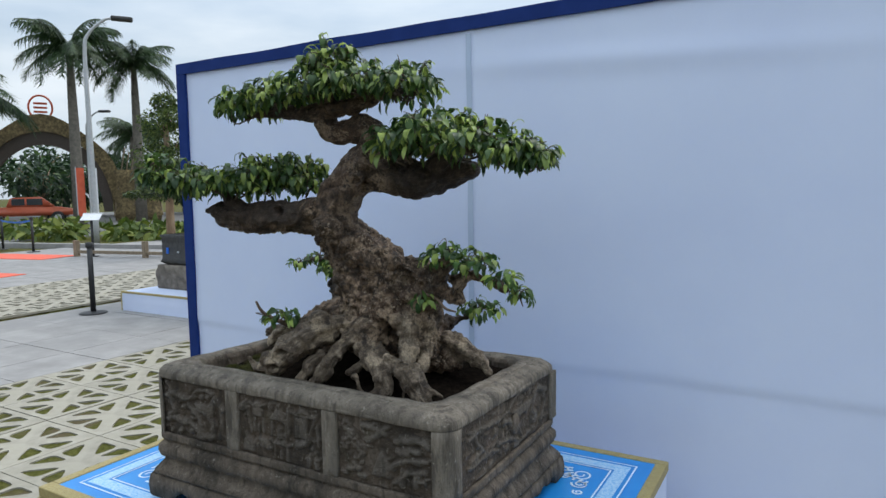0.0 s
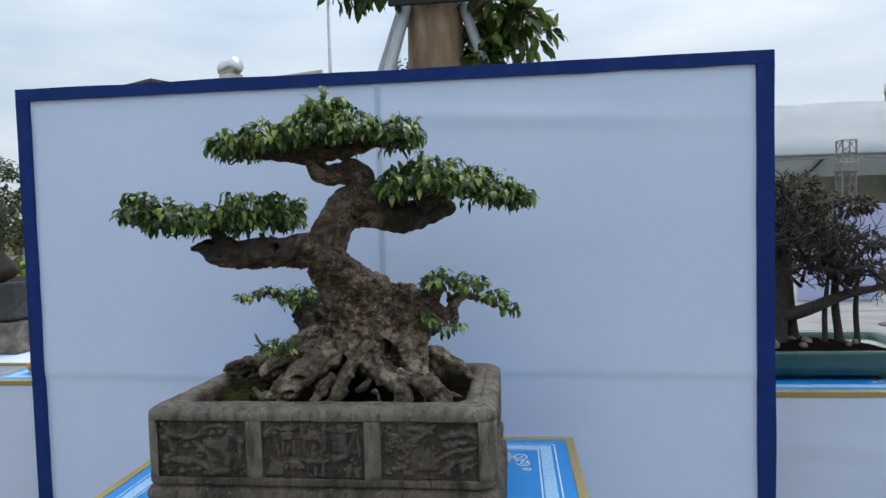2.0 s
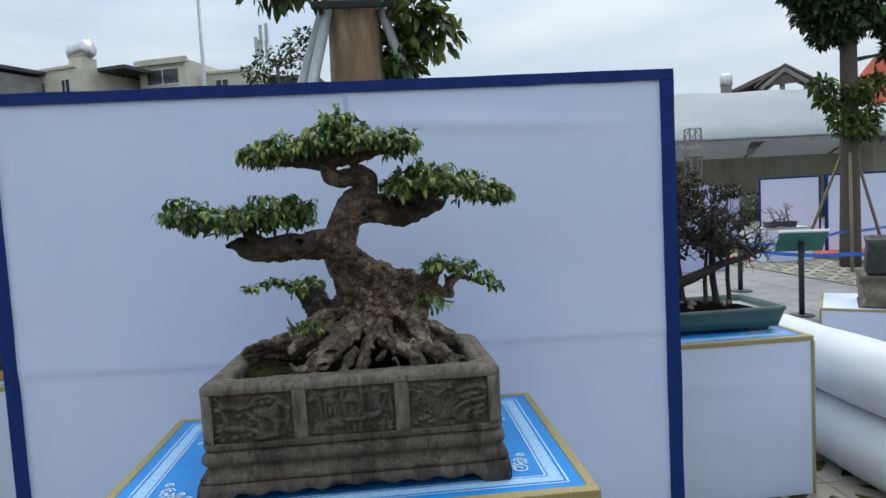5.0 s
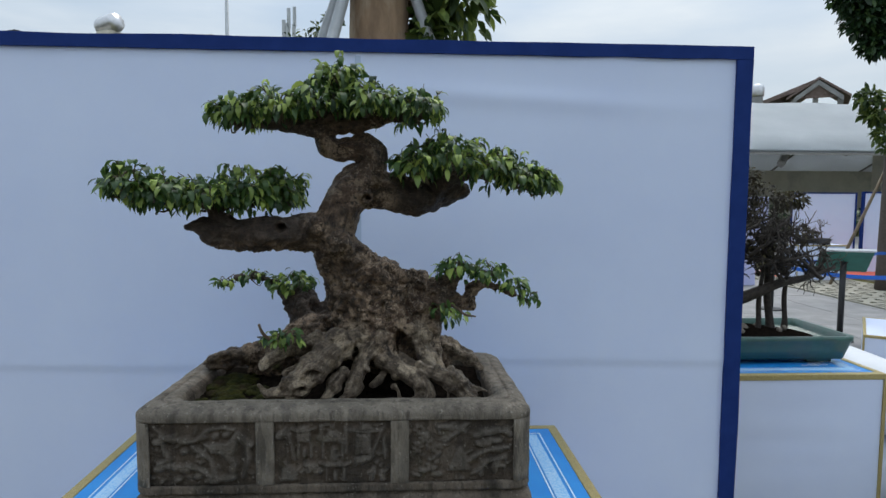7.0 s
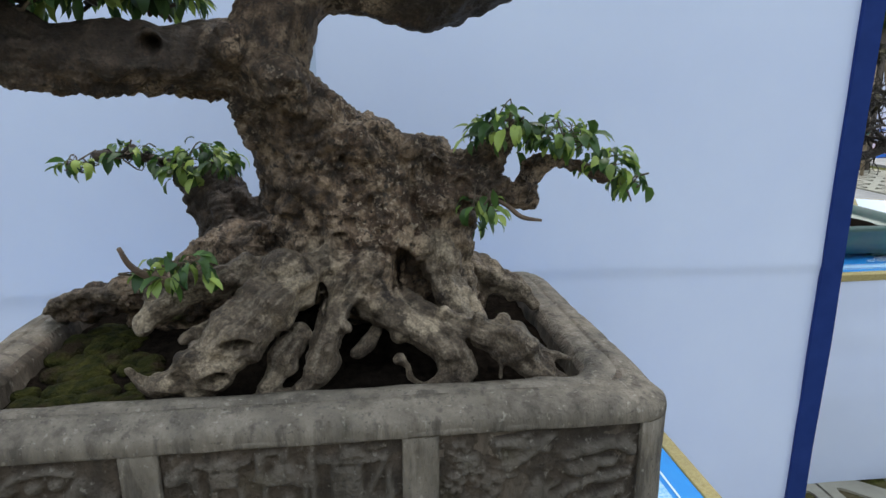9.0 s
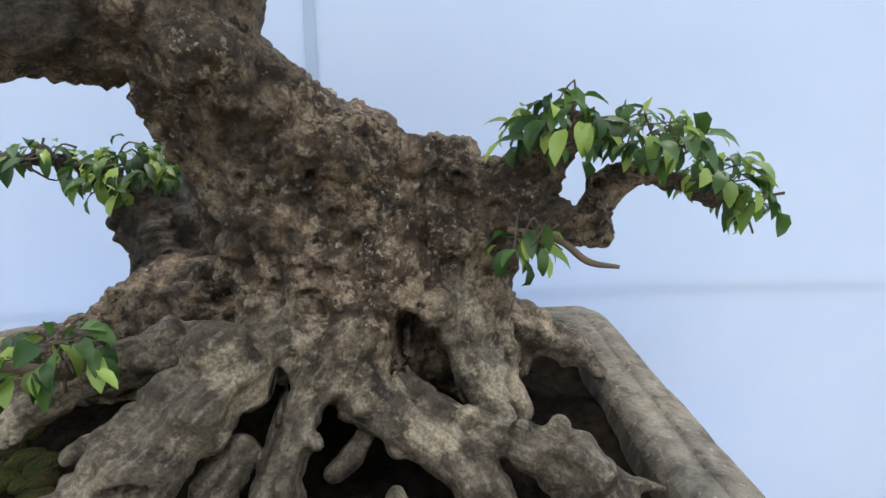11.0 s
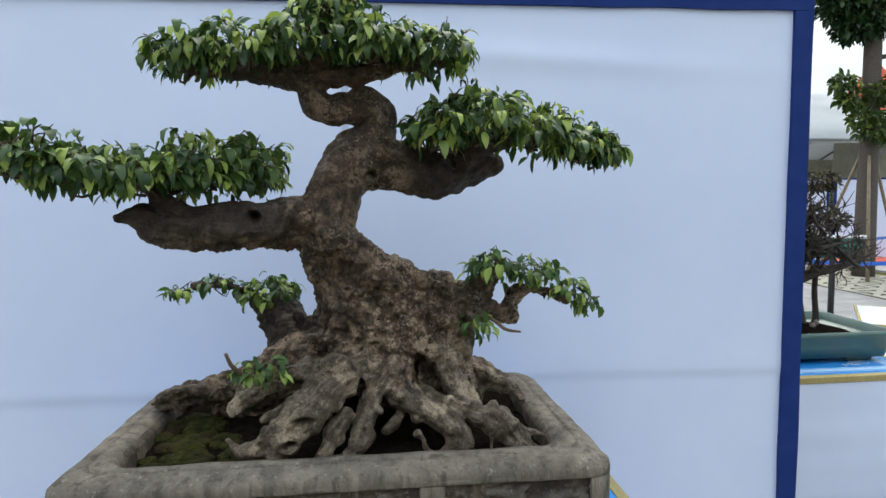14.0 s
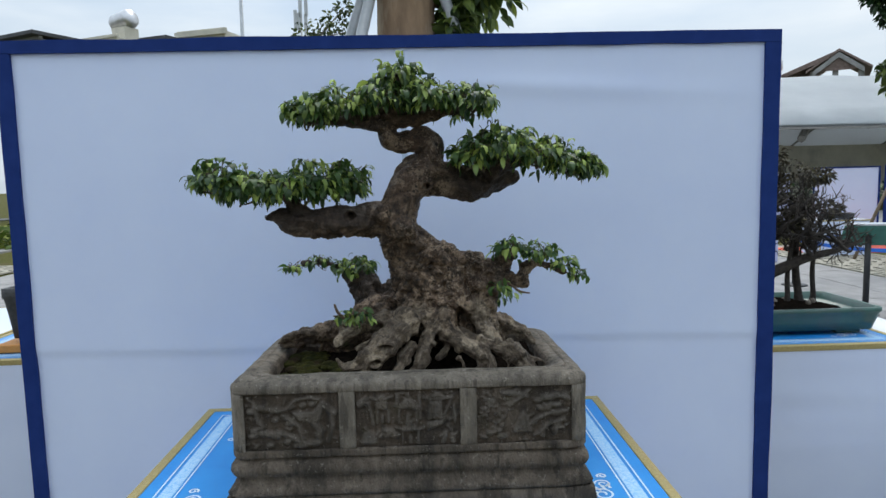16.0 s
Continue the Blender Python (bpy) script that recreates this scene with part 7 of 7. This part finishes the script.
bmesh.ops.translate(bm, verts=bm.verts, vec=(0.6, 1.0, 10.85))
part("water_tank", bm, M["silver"], t5, "small steel tank", True)
t6 = town_block((-6.2, 45.0, 0.0), 4.2, 8, 10.6, "dark_roof", storeys((-1.2, 1.2), 10.0, 0.7, 1.1), "dark fronted town house", -8)
mast = thing("phone_mast", (-8.0, 46.5, 0.0), "grey phone mast with panel antennas", "mast")
bm = bmesh.new()
tube(bm, [(0, 0, 0), (0, 0, 14.2)], [0.14, 0.08], 10)
part("pole", bm, M["steel"], mast, "", True)
for k, (dx, z) in enumerate(((-0.35, 12.4), (0.0, 13.2), (0.4, 13.3), (-0.1, 12.2), (0.35, 12.1))):
    part("antenna", boxed(dx - 0.12, dx + 0.12, -0.3, -0.15, z, z + 1.35, bevel=0.03), M["steel"], mast, "panel antenna")
leafy_tree((-6.2, 41.0, 0.0), 10.5, 0.2, [(-1.4, 0, 10.2, 0.8), (-0.6, 0, 10.9, 0.9), (0.3, 0, 11.2, 0.9), (1.1, 0, 11.6, 0.9), (1.9, 0, 11.0, 0.8), (-0.9, 0, 9.6, 0.9), (0.6, 0, 10.0, 1.0), (1.8, 0, 12.4, 0.6)], 90, 0.32, "pine", "grey-green tree beside the phone mast", "palm_trunk")
lamp_mid = thing("lamp_pole", (-5.4, 20.5, 0.0), "tall slim grey lamp pole", "street lamp", "street lamps")
bm = bmesh.new()
tube(bm, [(0, 0, 0), (0, 0, 4.0), (0.02, 0, 9.0)], [0.085, 0.065, 0.05], 10)
part("pole", bm, M["steel"], lamp_mid, "", True)
part("lamp_head", boxed(-0.1, 0.7, -0.12, 0.12, 9.0, 9.1, bevel=0.03), M["steel"], lamp_mid)

# ---- left background ----
barrier_post((-7.35, 5.02, 0.0), 0.95)
barrier_post((-20.31, 10.20, 0.0), 1.0)
barrier_post((-18.34, 10.04, 0.0), 1.0)
barrier_post((-4.60, 4.99, 0.0), 0.95)
tape([(-20.31, 10.20, 0.88), (-23.69, 9.41, 0.85)])
tape([(-20.31, 10.18, 0.88), (-18.34, 10.02, 0.9)])
for place, sx in (((-17.39, 9.04), 3.2), ((-13.53, 6.31), 1.6)):
    bm = boxed(-sx, sx * 0.5, -0.55, 0.55, -0.044, 0.012)
    bmesh.ops.rotate(bm, verts=bm.verts, cent=(0, 0, 0), matrix=Matrix.Rotation(radians(12), 3, "Z"))
    ob = tagged(new("red_carpet", mesh_of("red_carpet", bm, M["carpet"])), "bright red carpet strip laid on the ground", "carpet")
    ob.location = (*place, 0)
info_sign((-15.30, 9.93, 0.0), 40, 1.02, 0.46, 0.34, "paper", "slanted white sign board on a slim post")
low = thing("low_fence", (-15.76, 9.77, 0.0), "low weathered fence of short posts and a rail", "fence", turn=11)
for k in range(4):
    part("post", boxed(2.25 * k - 0.06, 2.25 * k + 0.06, -0.06, 0.06, -0.04, 0.42, bevel=0.015), M["wood"], low)
for k in range(3):
    part("rail", boxed(2.25 * k + 0.062, 2.25 * (k + 1) - 0.062, -0.03, 0.03, 0.08, 0.16, bevel=0.01), M["wood"], low)
verge = thing("verge_grass", (-24.0, 14.5, -0.04), "unkempt green verge of grass and low shrubs", "grass", kind="stuff", turn=20)
clumps = [(x, rng.uniform(-1.6, 1.6), 0.25, rng.uniform(0.35, 0.6)) for x in np.arange(-16.28, 13.66, 0.32)]
many_leaves("blades", crown_leaves(rng, clumps, 34, 0.42), M["hedge"], verge)
kerb = structure("kerb", boxed(-34, -10, 12.0, 12.25, -0.044, 0.12), M["slab"], "pale stone kerb before the verge", "kerb")
kerb.matrix_world = pose(2.0, 3.5, 0, 0, 0, 12)

# big potted bonsai on the low plinth
display_table((-7.21, 5.34, 0.0), 3.3, 1.7, 0.26, "low white skirted plinth under a huge potted bonsai", ornate=False)
bigpot = thing("large_rock_pot", (-5.85, 6.22, 0.262), "long dark carved pot on a pale rock base", "bonsai pot", "rock based pots")
part("rock_base", rock_block(2.25, 0.95, 0.33, 9, 9, 0.05), M["brown_rock"], bigpot, "pale layered rock base", True)
part("body", loft([(1.02, 0.42, 0.335), (1.1, 0.46, 0.37), (1.08, 0.44, 0.42), (1.08, 0.44, 0.70), (1.1, 0.46, 0.74), (1.04, 0.40, 0.75), (1.02, 0.38, 0.70)], 0.04, 3), M["dark_pot"], bigpot, "dark carved stone pot", True)
for k in range(9):
    x = -0.95 + 0.22 * k
    part("relief_figure", boxed(x, x + rng.uniform(0.02, 0.045), -0.455, -0.435, 0.44 + rng.uniform(0, 0.06), 0.50 + rng.uniform(0, 0.10), bevel=0.006), M["tape"] if k % 2 == 0 else M["steel"], bigpot, "small inlaid relief piece")
big = thing("layered_bonsai", (-5.83, 6.22, 1.0), "huge layered green bonsai with a craggy trunk in a long pot", "bonsai tree", "layered bonsai")
bm = bmesh.new()
for pts in ([(0.5, 0, 0.0, 0.26), (0.35, 0, 0.35, 0.2), (0.5, 0, 0.8, 0.15), (0.35, 0, 1.3, 0.08)], [(0.4, 0, 0.3, 0.12), (-0.2, -0.1, 0.55, 0.09), (-0.9, -0.1, 0.62, 0.05)], [(-0.5, 0, 0.0, 0.16), (-0.7, 0, 0.2, 0.1), (-0.95, 0, 0.42, 0.05)], [(0.45, 0, 0.7, 0.1), (-0.1, 0, 0.95, 0.06), (-0.5, 0, 1.05, 0.03)]):
    q = smooth_line(pts, 4)
    tube(bm, q[:, :3], q[:, 3], 8)
worn(bm, 0.03, 6)
part("trunk", bm, M["dead"], big, "", True)
leaves = []
for c, r in (((-0.1, 0, 1.5), (0.34, 0.35, 0.25)), ((-0.33, 0, 1.33), (0.26, 0.3, 0.2)), ((-0.2, 0, 1.64), (0.2, 0.2, 0.06)), ((-0.25, 0, 1.03), (0.35, 0.35, 0.13)), ((-0.8, -0.05, 0.95), (0.36, 0.35, 0.09)), ((-1.13, -0.05, 0.9), (0.2, 0.25, 0.06)),
             ((-1.3, -0.1, 0.6), (0.4, 0.4, 0.12)), ((-1.75, -0.1, 0.56), (0.28, 0.3, 0.07)), ((-0.72, -0.1, 0.56), (0.45, 0.4, 0.12)), ((0.3, 0, 1.2), (0.4, 0.4, 0.2)), ((0.6, 0, 0.8), (0.5, 0.4, 0.2)), ((0.9, 0, 0.5), (0.4, 0.4, 0.2)), ((-0.05, -0.1, 0.75), (0.35, 0.3, 0.14))):
    leaves += lobe_leaves(rng, c, tuple(1.15 * q for q in r), 1500, 0.05, (0.1, 0.7), 0.62)
many_leaves("foliage_pad", leaves, M["pine"], big, "cloud-shaped green pads")

leafy_tree((-13.47, 10.91, 0.0), 3.4, 0.1, [(0, 0, 3.9, 0.32), (0.35, 0, 3.5, 0.36), (-0.3, 0, 3.4, 0.5), (0.05, 0, 2.95, 0.6), (0.45, 0, 2.5, 0.5), (-0.5, 0, 2.5, 0.6), (0.0, -0.2, 2.1, 0.6), (0.55, 0.0, 1.9, 0.35), (-0.6, 0.1, 1.8, 0.5)], 850, 0.085, "bush", "bushy upright clipped tree", "trunk")


def palm(place, height, spread, label="royal palm with a grey trunk and drooping fronds", fronds=15):
    t = thing("palm_tree", place, label, "palm tree", "palms")
    rg = np.random.default_rng(int(abs(place[0]) * 7))
    bm = bmesh.new()
    tube(bm, [(0, 0, 0), (0.02, 0, height * 0.4), (0, 0, height * 0.8), (0, 0, height)], [0.34, 0.30, 0.22, 0.15], 12)
    part("trunk", bm, M["palm_trunk"], t, "", True)
    verts, faces = [], []
    for k in range(fronds):
        a = 2 * math.pi * k / fronds + rg.uniform(-0.2, 0.2)
        rise = rg.uniform(-0.1, 1.35)
        out = np.array((math.cos(a), math.sin(a), 0.0))
        side = np.array((-math.sin(a), math.cos(a), 0.0))
        last, d = np.array((0, 0, height)), rise
        for s in range(16):
            q = last + (out * math.cos(d) + np.array((0, 0, 1.0)) * math.sin(d)) * spread / 16
            d -= rg.uniform(0.07, 0.13)
            for w in (-1, 1):
                ln = spread * 0.34 * math.sin(math.pi * (0.12 + 0.85 * s / 16))
                for e in range(4):
                    tip = q + side * w * ln * rg.uniform(0.5, 0.8) + out * ln * 0.35 - np.array((0, 0, ln * rg.uniform(0.3, 1.0)))
                    o = len(verts)
                    b0, b1 = last + (q - last) * e / 4, last + (q - last) * (e / 4 + 0.36)
                    verts += [tuple(b0), tuple(b1), tuple(tip)]
                    faces.append((o, o + 1, o + 2))
            o = len(verts)
            verts += [tuple(last - side * 0.03), tuple(last + side * 0.03), tuple(q + side * 0.03), tuple(q - side * 0.03)]
            faces.append((o, o + 1, o + 2, o + 3))
            last = q
    raw("crown", verts, faces, M["palm"], t, "feathery dark green fronds", kind="stuff")
    return t


palm((-34.94, 21.29, 0.0), 9.6, 3.2, fronds=30)
palm((-35.12, 25.28, 0.0), 9.4, 3.0, fronds=28)
palm((-37.56, 17.53, 0.0), 6.6, 3.6)
palm((-39.07, 27.70, 0.0), 5.6, 2.6)
palm((-42.11, 30.14, 0.0), 5.8, 2.8, fronds=22)


for x, y, h in ((-57.65, 31.83, 7.0), (-53.13, 30.92, 5.6), (-48.17, 33.02, 5.4), (-43.65, 32.11, 4.8)):
    leafy_tree((x, y, 0.0), h * 0.6, 0.2, [(rng.uniform(-2.4, 2.4), rng.uniform(-2, 2), rng.uniform(0.25, 0.85) * h, rng.uniform(0.9, 1.5)) for _ in range(12)], 90, 0.45, "street_leaf", "dark dense tree behind the festival arch", "palm_trunk", group="far trees")


def street_lamp(place, height, turn, label="grey curved street lamp with a flat head"):
    t = thing("street_lamp", place, label, "street lamp", "street lamps", turn=turn)
    bm = bmesh.new()
    q = smooth_line([(0, 0, 0, 0.10), (0, 0, height * 0.5, 0.08), (0, 0, height * 0.84, 0.06), (0.12, 0, height * 0.92, 0.05), (0.55, 0, height * 0.985, 0.045), (0.85, 0, height, 0.04)], 5)
    tube(bm, q[:, :3], q[:, 3], 10)
    part("pole", bm, M["steel"], t, "", True)
    bm = boxed(0.8, 1.45, -0.16, 0.16, height - 0.06, height + 0.07, bevel=0.05)
    part("lamp_head", bm, M["dark_pot"], t, "dark flat lamp head")
    return t


street_lamp((-19.51, 12.64, 0.0), 7.3, 56)
street_lamp((-22.48, 23.54, 0.0), 7.2, 50)
street_lamp((-36.98, 23.25, 0.0), 6.6, 30)

gate = thing("festival_arch", (-39.45, 22.00, 0.0), "thatched festival arch with straw sides and a round red emblem", "arch", turn=58)
n, rin, rout = 22, 3.3, 4.6
for name, r0, r1, mat, y0 in (("straw_band", 4.2, 4.85, "straw", -0.2), ("inner_band", 3.55, 4.15, "dead", -0.05)):
    bm, rows = bmesh.new(), []
    for k in range(n + 1):
        a = math.pi * k / n
        w = 0.25 * math.sin(3 * a) ** 2
        rows.append([bm.verts.new((0.86 * r * math.cos(a), y, 1.55 * r * math.sin(a) * 0.75 + 0.6)) for r, y in ((r0, y0), (r1 + w, y0), (r1 + w, y0 + 0.6), (r0, y0 + 0.6))])
    for a, b in zip(rows, rows[1:]):
        for k in range(4):
            bm.faces.new((a[k], a[(k + 1) % 4], b[(k + 1) % 4], b[k]))
    bmesh.ops.recalc_face_normals(bm, faces=bm.faces)
    part(name, bm, M[mat], gate)
bm = bmesh.new()
for k in range(24):
    a0, a1 = 2 * math.pi * k / 24, 2 * math.pi * (k + 1) / 24
    tube(bm, [(0.62 * math.cos(a0), 0, 6.9 + 0.72 * math.sin(a0)), (0.62 * math.cos(a1), 0, 6.9 + 0.72 * math.sin(a1))], [0.06, 0.06], 5)
emblem = part("emblem_ring", bm, M["red_cloth"], gate, "round red emblem ring")
for z in (6.65, 6.9, 7.15):
    part("emblem_bar", boxed(-0.35, 0.35, -0.03, 0.03, z - 0.06, z + 0.06), M["red_cloth"], emblem, "red emblem bar")
for sx in (-1, 1):
    part("side_hut", rock_block(2.6, 1.6, 3.2, 4 + sx, 5, 0.2), M["straw"], gate, "brown thatched side", True).location = (sx * 5.0, 0.3, 0)
    bm = bmesh.new()
    for k in range(9):
        tube(bm, [(sx * (3.6 + 0.35 * k), -0.4, 0.3), (sx * (4.4 + 0.22 * k), -0.35, 4.6 - 0.3 * k)], [0.05, 0.04], 5)
    part("bamboo_poles", bm, M["wood"], gate, "leaning bamboo poles")
for dx in (0.0, 0.55):
    ob = thing("vertical_banner", (-30.08 + dx * 0.3, 18.33 + dx, 0.0), "narrow upright orange and white banner", "banner", "banners")
    bm = bmesh.new()
    tube(bm, [(0, 0, 0), (0, 0, 3.0)], [0.025, 0.025], 6)
    part("pole", bm, M["steel"], ob)
    part("cloth", boxed(-0.02, 0.0, 0.03, 0.42, 0.6, 2.95), M["red_cloth" if dx == 0 else "paper"], ob)

# orange pick-up
car = thing("orange_car", (-39.93, 21.09, 0.0), "bright orange pick-up parked behind the verge", "car", turn=58)
bm = bmesh.new()
side_line = [(-2.5, 0.45), (-2.5, 0.95), (-0.9, 1.0), (-0.75, 1.0), (0.0, 1.02), (1.6, 0.98), (2.4, 0.85), (2.5, 0.5)]
f0 = [bm.verts.new((x, -0.85, z)) for x, z in side_line]
f1 = [bm.verts.new((x, 0.85, z)) for x, z in side_line]
bm.faces.new(f0[::-1])
bm.faces.new(f1)
for k in range(len(side_line)):
    bm.faces.new((f0[k], f0[(k + 1) % 8], f1[(k + 1) % 8], f1[k]))
bmesh.ops.recalc_face_normals(bm, faces=bm.faces)
bmesh.ops.bevel(bm, geom=bm.edges[:], offset=0.06, segments=2, affect="EDGES")
part("body", bm, M["orange_paint"], car, "", True)
bm = bmesh.new()
cab = [(-1.0, 0.98), (-0.75, 1.55), (0.7, 1.6), (1.45, 1.0)]
f0 = [bm.verts.new((x, -0.74, z)) for x, z in cab]
f1 = [bm.verts.new((x, 0.74, z)) for x, z in cab]
bm.faces.new(f0[::-1])
bm.faces.new(f1)
for k in range(4):
    bm.faces.new((f0[k], f0[(k + 1) % 4], f1[(k + 1) % 4], f1[k]))
bmesh.ops.recalc_face_normals(bm, faces=bm.faces)
bmesh.ops.bevel(bm, geom=bm.edges[:], offset=0.05, segments=2, affect="EDGES")
part("cab", bm, M["orange_paint"], car, "", True)
for x0, x1 in ((-0.7, -0.05), (0.05, 0.85)):
    for sy in (-1, 1):
        part("window", boxed(x0, x1, sy * 0.75 - 0.012, sy * 0.75 + 0.012, 1.1, 1.48, bevel=0.008), M["dark_glass"], car, "dark side window")
for x in (-1.6, 1.6):
    for sy in (-1, 1):
        bm = bmesh.new()
        tube(bm, [(x, sy * 0.72, 0.36), (x, sy * 0.90, 0.36)], [0.36, 0.36], 20)
        tyre = part("wheel", bm, M["rubber"], car, "black tyre", True)
        bm = bmesh.new()
        tube(bm, [(x, sy * 0.89, 0.36), (x, sy * 0.92, 0.36)], [0.2, 0.18], 14)
        part("rim", bm, M["silver"], tyre, "grey wheel rim")

# trees and houses that close the west
for k, (x, y, h) in enumerate(((-52.47, 22.93, 5.2), (-50.57, 27.97, 5.6), (-47.65, 32.03, 5.0), (-44.75, 37.09, 5.4), (-54.35, 16.90, 5.0), (-40.86, 42.17, 5.2), (-45.51, 25.07, 3.8), (-36.72, 35.25, 4.0), (-30.76, 37.37, 4.2))):
    leafy_tree((x, y, 0.0), h * 0.6, 0.2, [(rng.uniform(-2, 2), rng.uniform(-2, 2), rng.uniform(0.25, 0.95) * h, rng.uniform(0.9, 1.5)) for _ in range(12)], 60, 0.5, "street_leaf", "dark broad tree at the edge of the square", "trunk", group="far trees")
villa = town_block((-44.79, 39.09, 0.0), 5.2, 6, 5.7, "plaster", [(-1.4, 4.3, 0.9, 0.9), (1.2, 4.3, 0.9, 0.9)], "cream villa under a hipped red roof", 47)
bm = bmesh.new()
bmesh.ops.create_cone(bm, cap_ends=True, segments=4, radius1=1.0, radius2=0.2, depth=1.3, matrix=Matrix.Translation((0, 3.0, 6.4)) @ Matrix.Diagonal((4.4, 5.0, 1, 1)) @ pose(0, 0, 0, 0, 0, 45))
part("roof", bm, M["red_roof"], villa, "hipped red tiled roof")

# ---- grass pavers ----
def paver_plan(size=0.6):
    """One block: a web of ribs round eight rounded wedge holes, with the holes' inner walls."""
    verts, faces = [], []

    def poly(pts):
        o = len(verts)
        verts.extend(pts)
        faces.append(tuple(range(o, o + len(pts))))

    half, deep = size / 2 - 0.004, -0.03
    for q in range(4):
        c, s = round(math.cos(q * math.pi / 2)), round(math.sin(q * math.pi / 2))

        def w(u, v, z):
            return (c * u - s * v, s * u + c * v, z)

        for sg in (1, -1):
            hole = [(0.085, 0.018), (half - 0.045, 0.015), (half - 0.045, half - 0.105)]
            outer_ = [(0.0, 0.0), (half, 0.0), (half, half)]
            rounded, web = [], []
            for k in range(3):
                p, before, after = (np.array(hole[m % 3]) for m in (k, k + 2, k + 1))
                for t, other in ((0.26, before), (0.09, before), (0.09, after), (0.26, after)):
                    inward = (np.mean(hole, axis=0) - p) * (0.10 if t < 0.2 else 0.0)
                    rounded.append(p + (other - p) * t + inward)
                    web.append(np.array(outer_[k]))
            n = len(rounded)
            for k in range(n):
                p0, p1, q1, q0 = web[k], web[(k + 1) % n], rounded[(k + 1) % n], rounded[k]
                ring = [p0, q1, q0] if np.allclose(p0, p1) else [p0, p1, q1, q0]
                top = [w(a[0], sg * a[1], 0.0) for a in ring]
                wall = [w(q0[0], sg * q0[1], 0.0), w(q1[0], sg * q1[1], 0.0), w(q1[0], sg * q1[1], deep), w(q0[0], sg * q0[1], deep)]
                poly(top if sg > 0 else top[::-1])
                poly(wall if sg > 0 else wall[::-1])
    for (x0, y0), (x1, y1) in (((-half, -half), (half, -half)), ((half, -half), (half, half)), ((half, half), (-half, half)), ((-half, half), (-half, -half))):
        poly([(x0, y0, deep), (x1, y1, deep), (x1, y1, 0), (x0, y0, 0)])
    return verts, faces


pv, pf = paver_plan()
block = bpy.data.meshes.new("paver")
block.from_pydata(pv, [], pf)
block.materials.append(M["paver"])
field = structure("pavement", boxed(-4.84, 3.66, -2.0, 14.0, -0.0445, -0.010), M["turf"], "field of pale grass pavers with turf in their holes", "pavement")
rng = np.random.default_rng(77)
near, rest_v, rest_f = 0, [], []
cols = [(-4.55 + 0.6 * i) for i in range(14)] + [(-10.9 + 0.6 * i) for i in range(5)] + [(7.4 + 0.6 * i) for i in range(3)]
for x in cols:
    for j in range(26):
        y = -1.5 + 0.6 * j
        dz, turn = rng.uniform(-0.003, 0.003), rng.normal() * 0.25
        if x < -1.6 and x > -4.9 and 0.6 < y < 7.0 or 1.8 < x < 3.7 and 1.5 < y < 5.5:
            ob = new("paver", block)
            ob.parent = field
            ob.matrix_basis = pose(x, y, dz, 0, 0, turn)
        else:
            o = len(rest_v)
            rest_v += [(x + a, y + b, c + dz) for a, b, c in pv]
            rest_f += [tuple(o + k for k in f) for f in pf]
raw("more_pavers", rest_v, rest_f, M["paver"], field, kind="stuff")
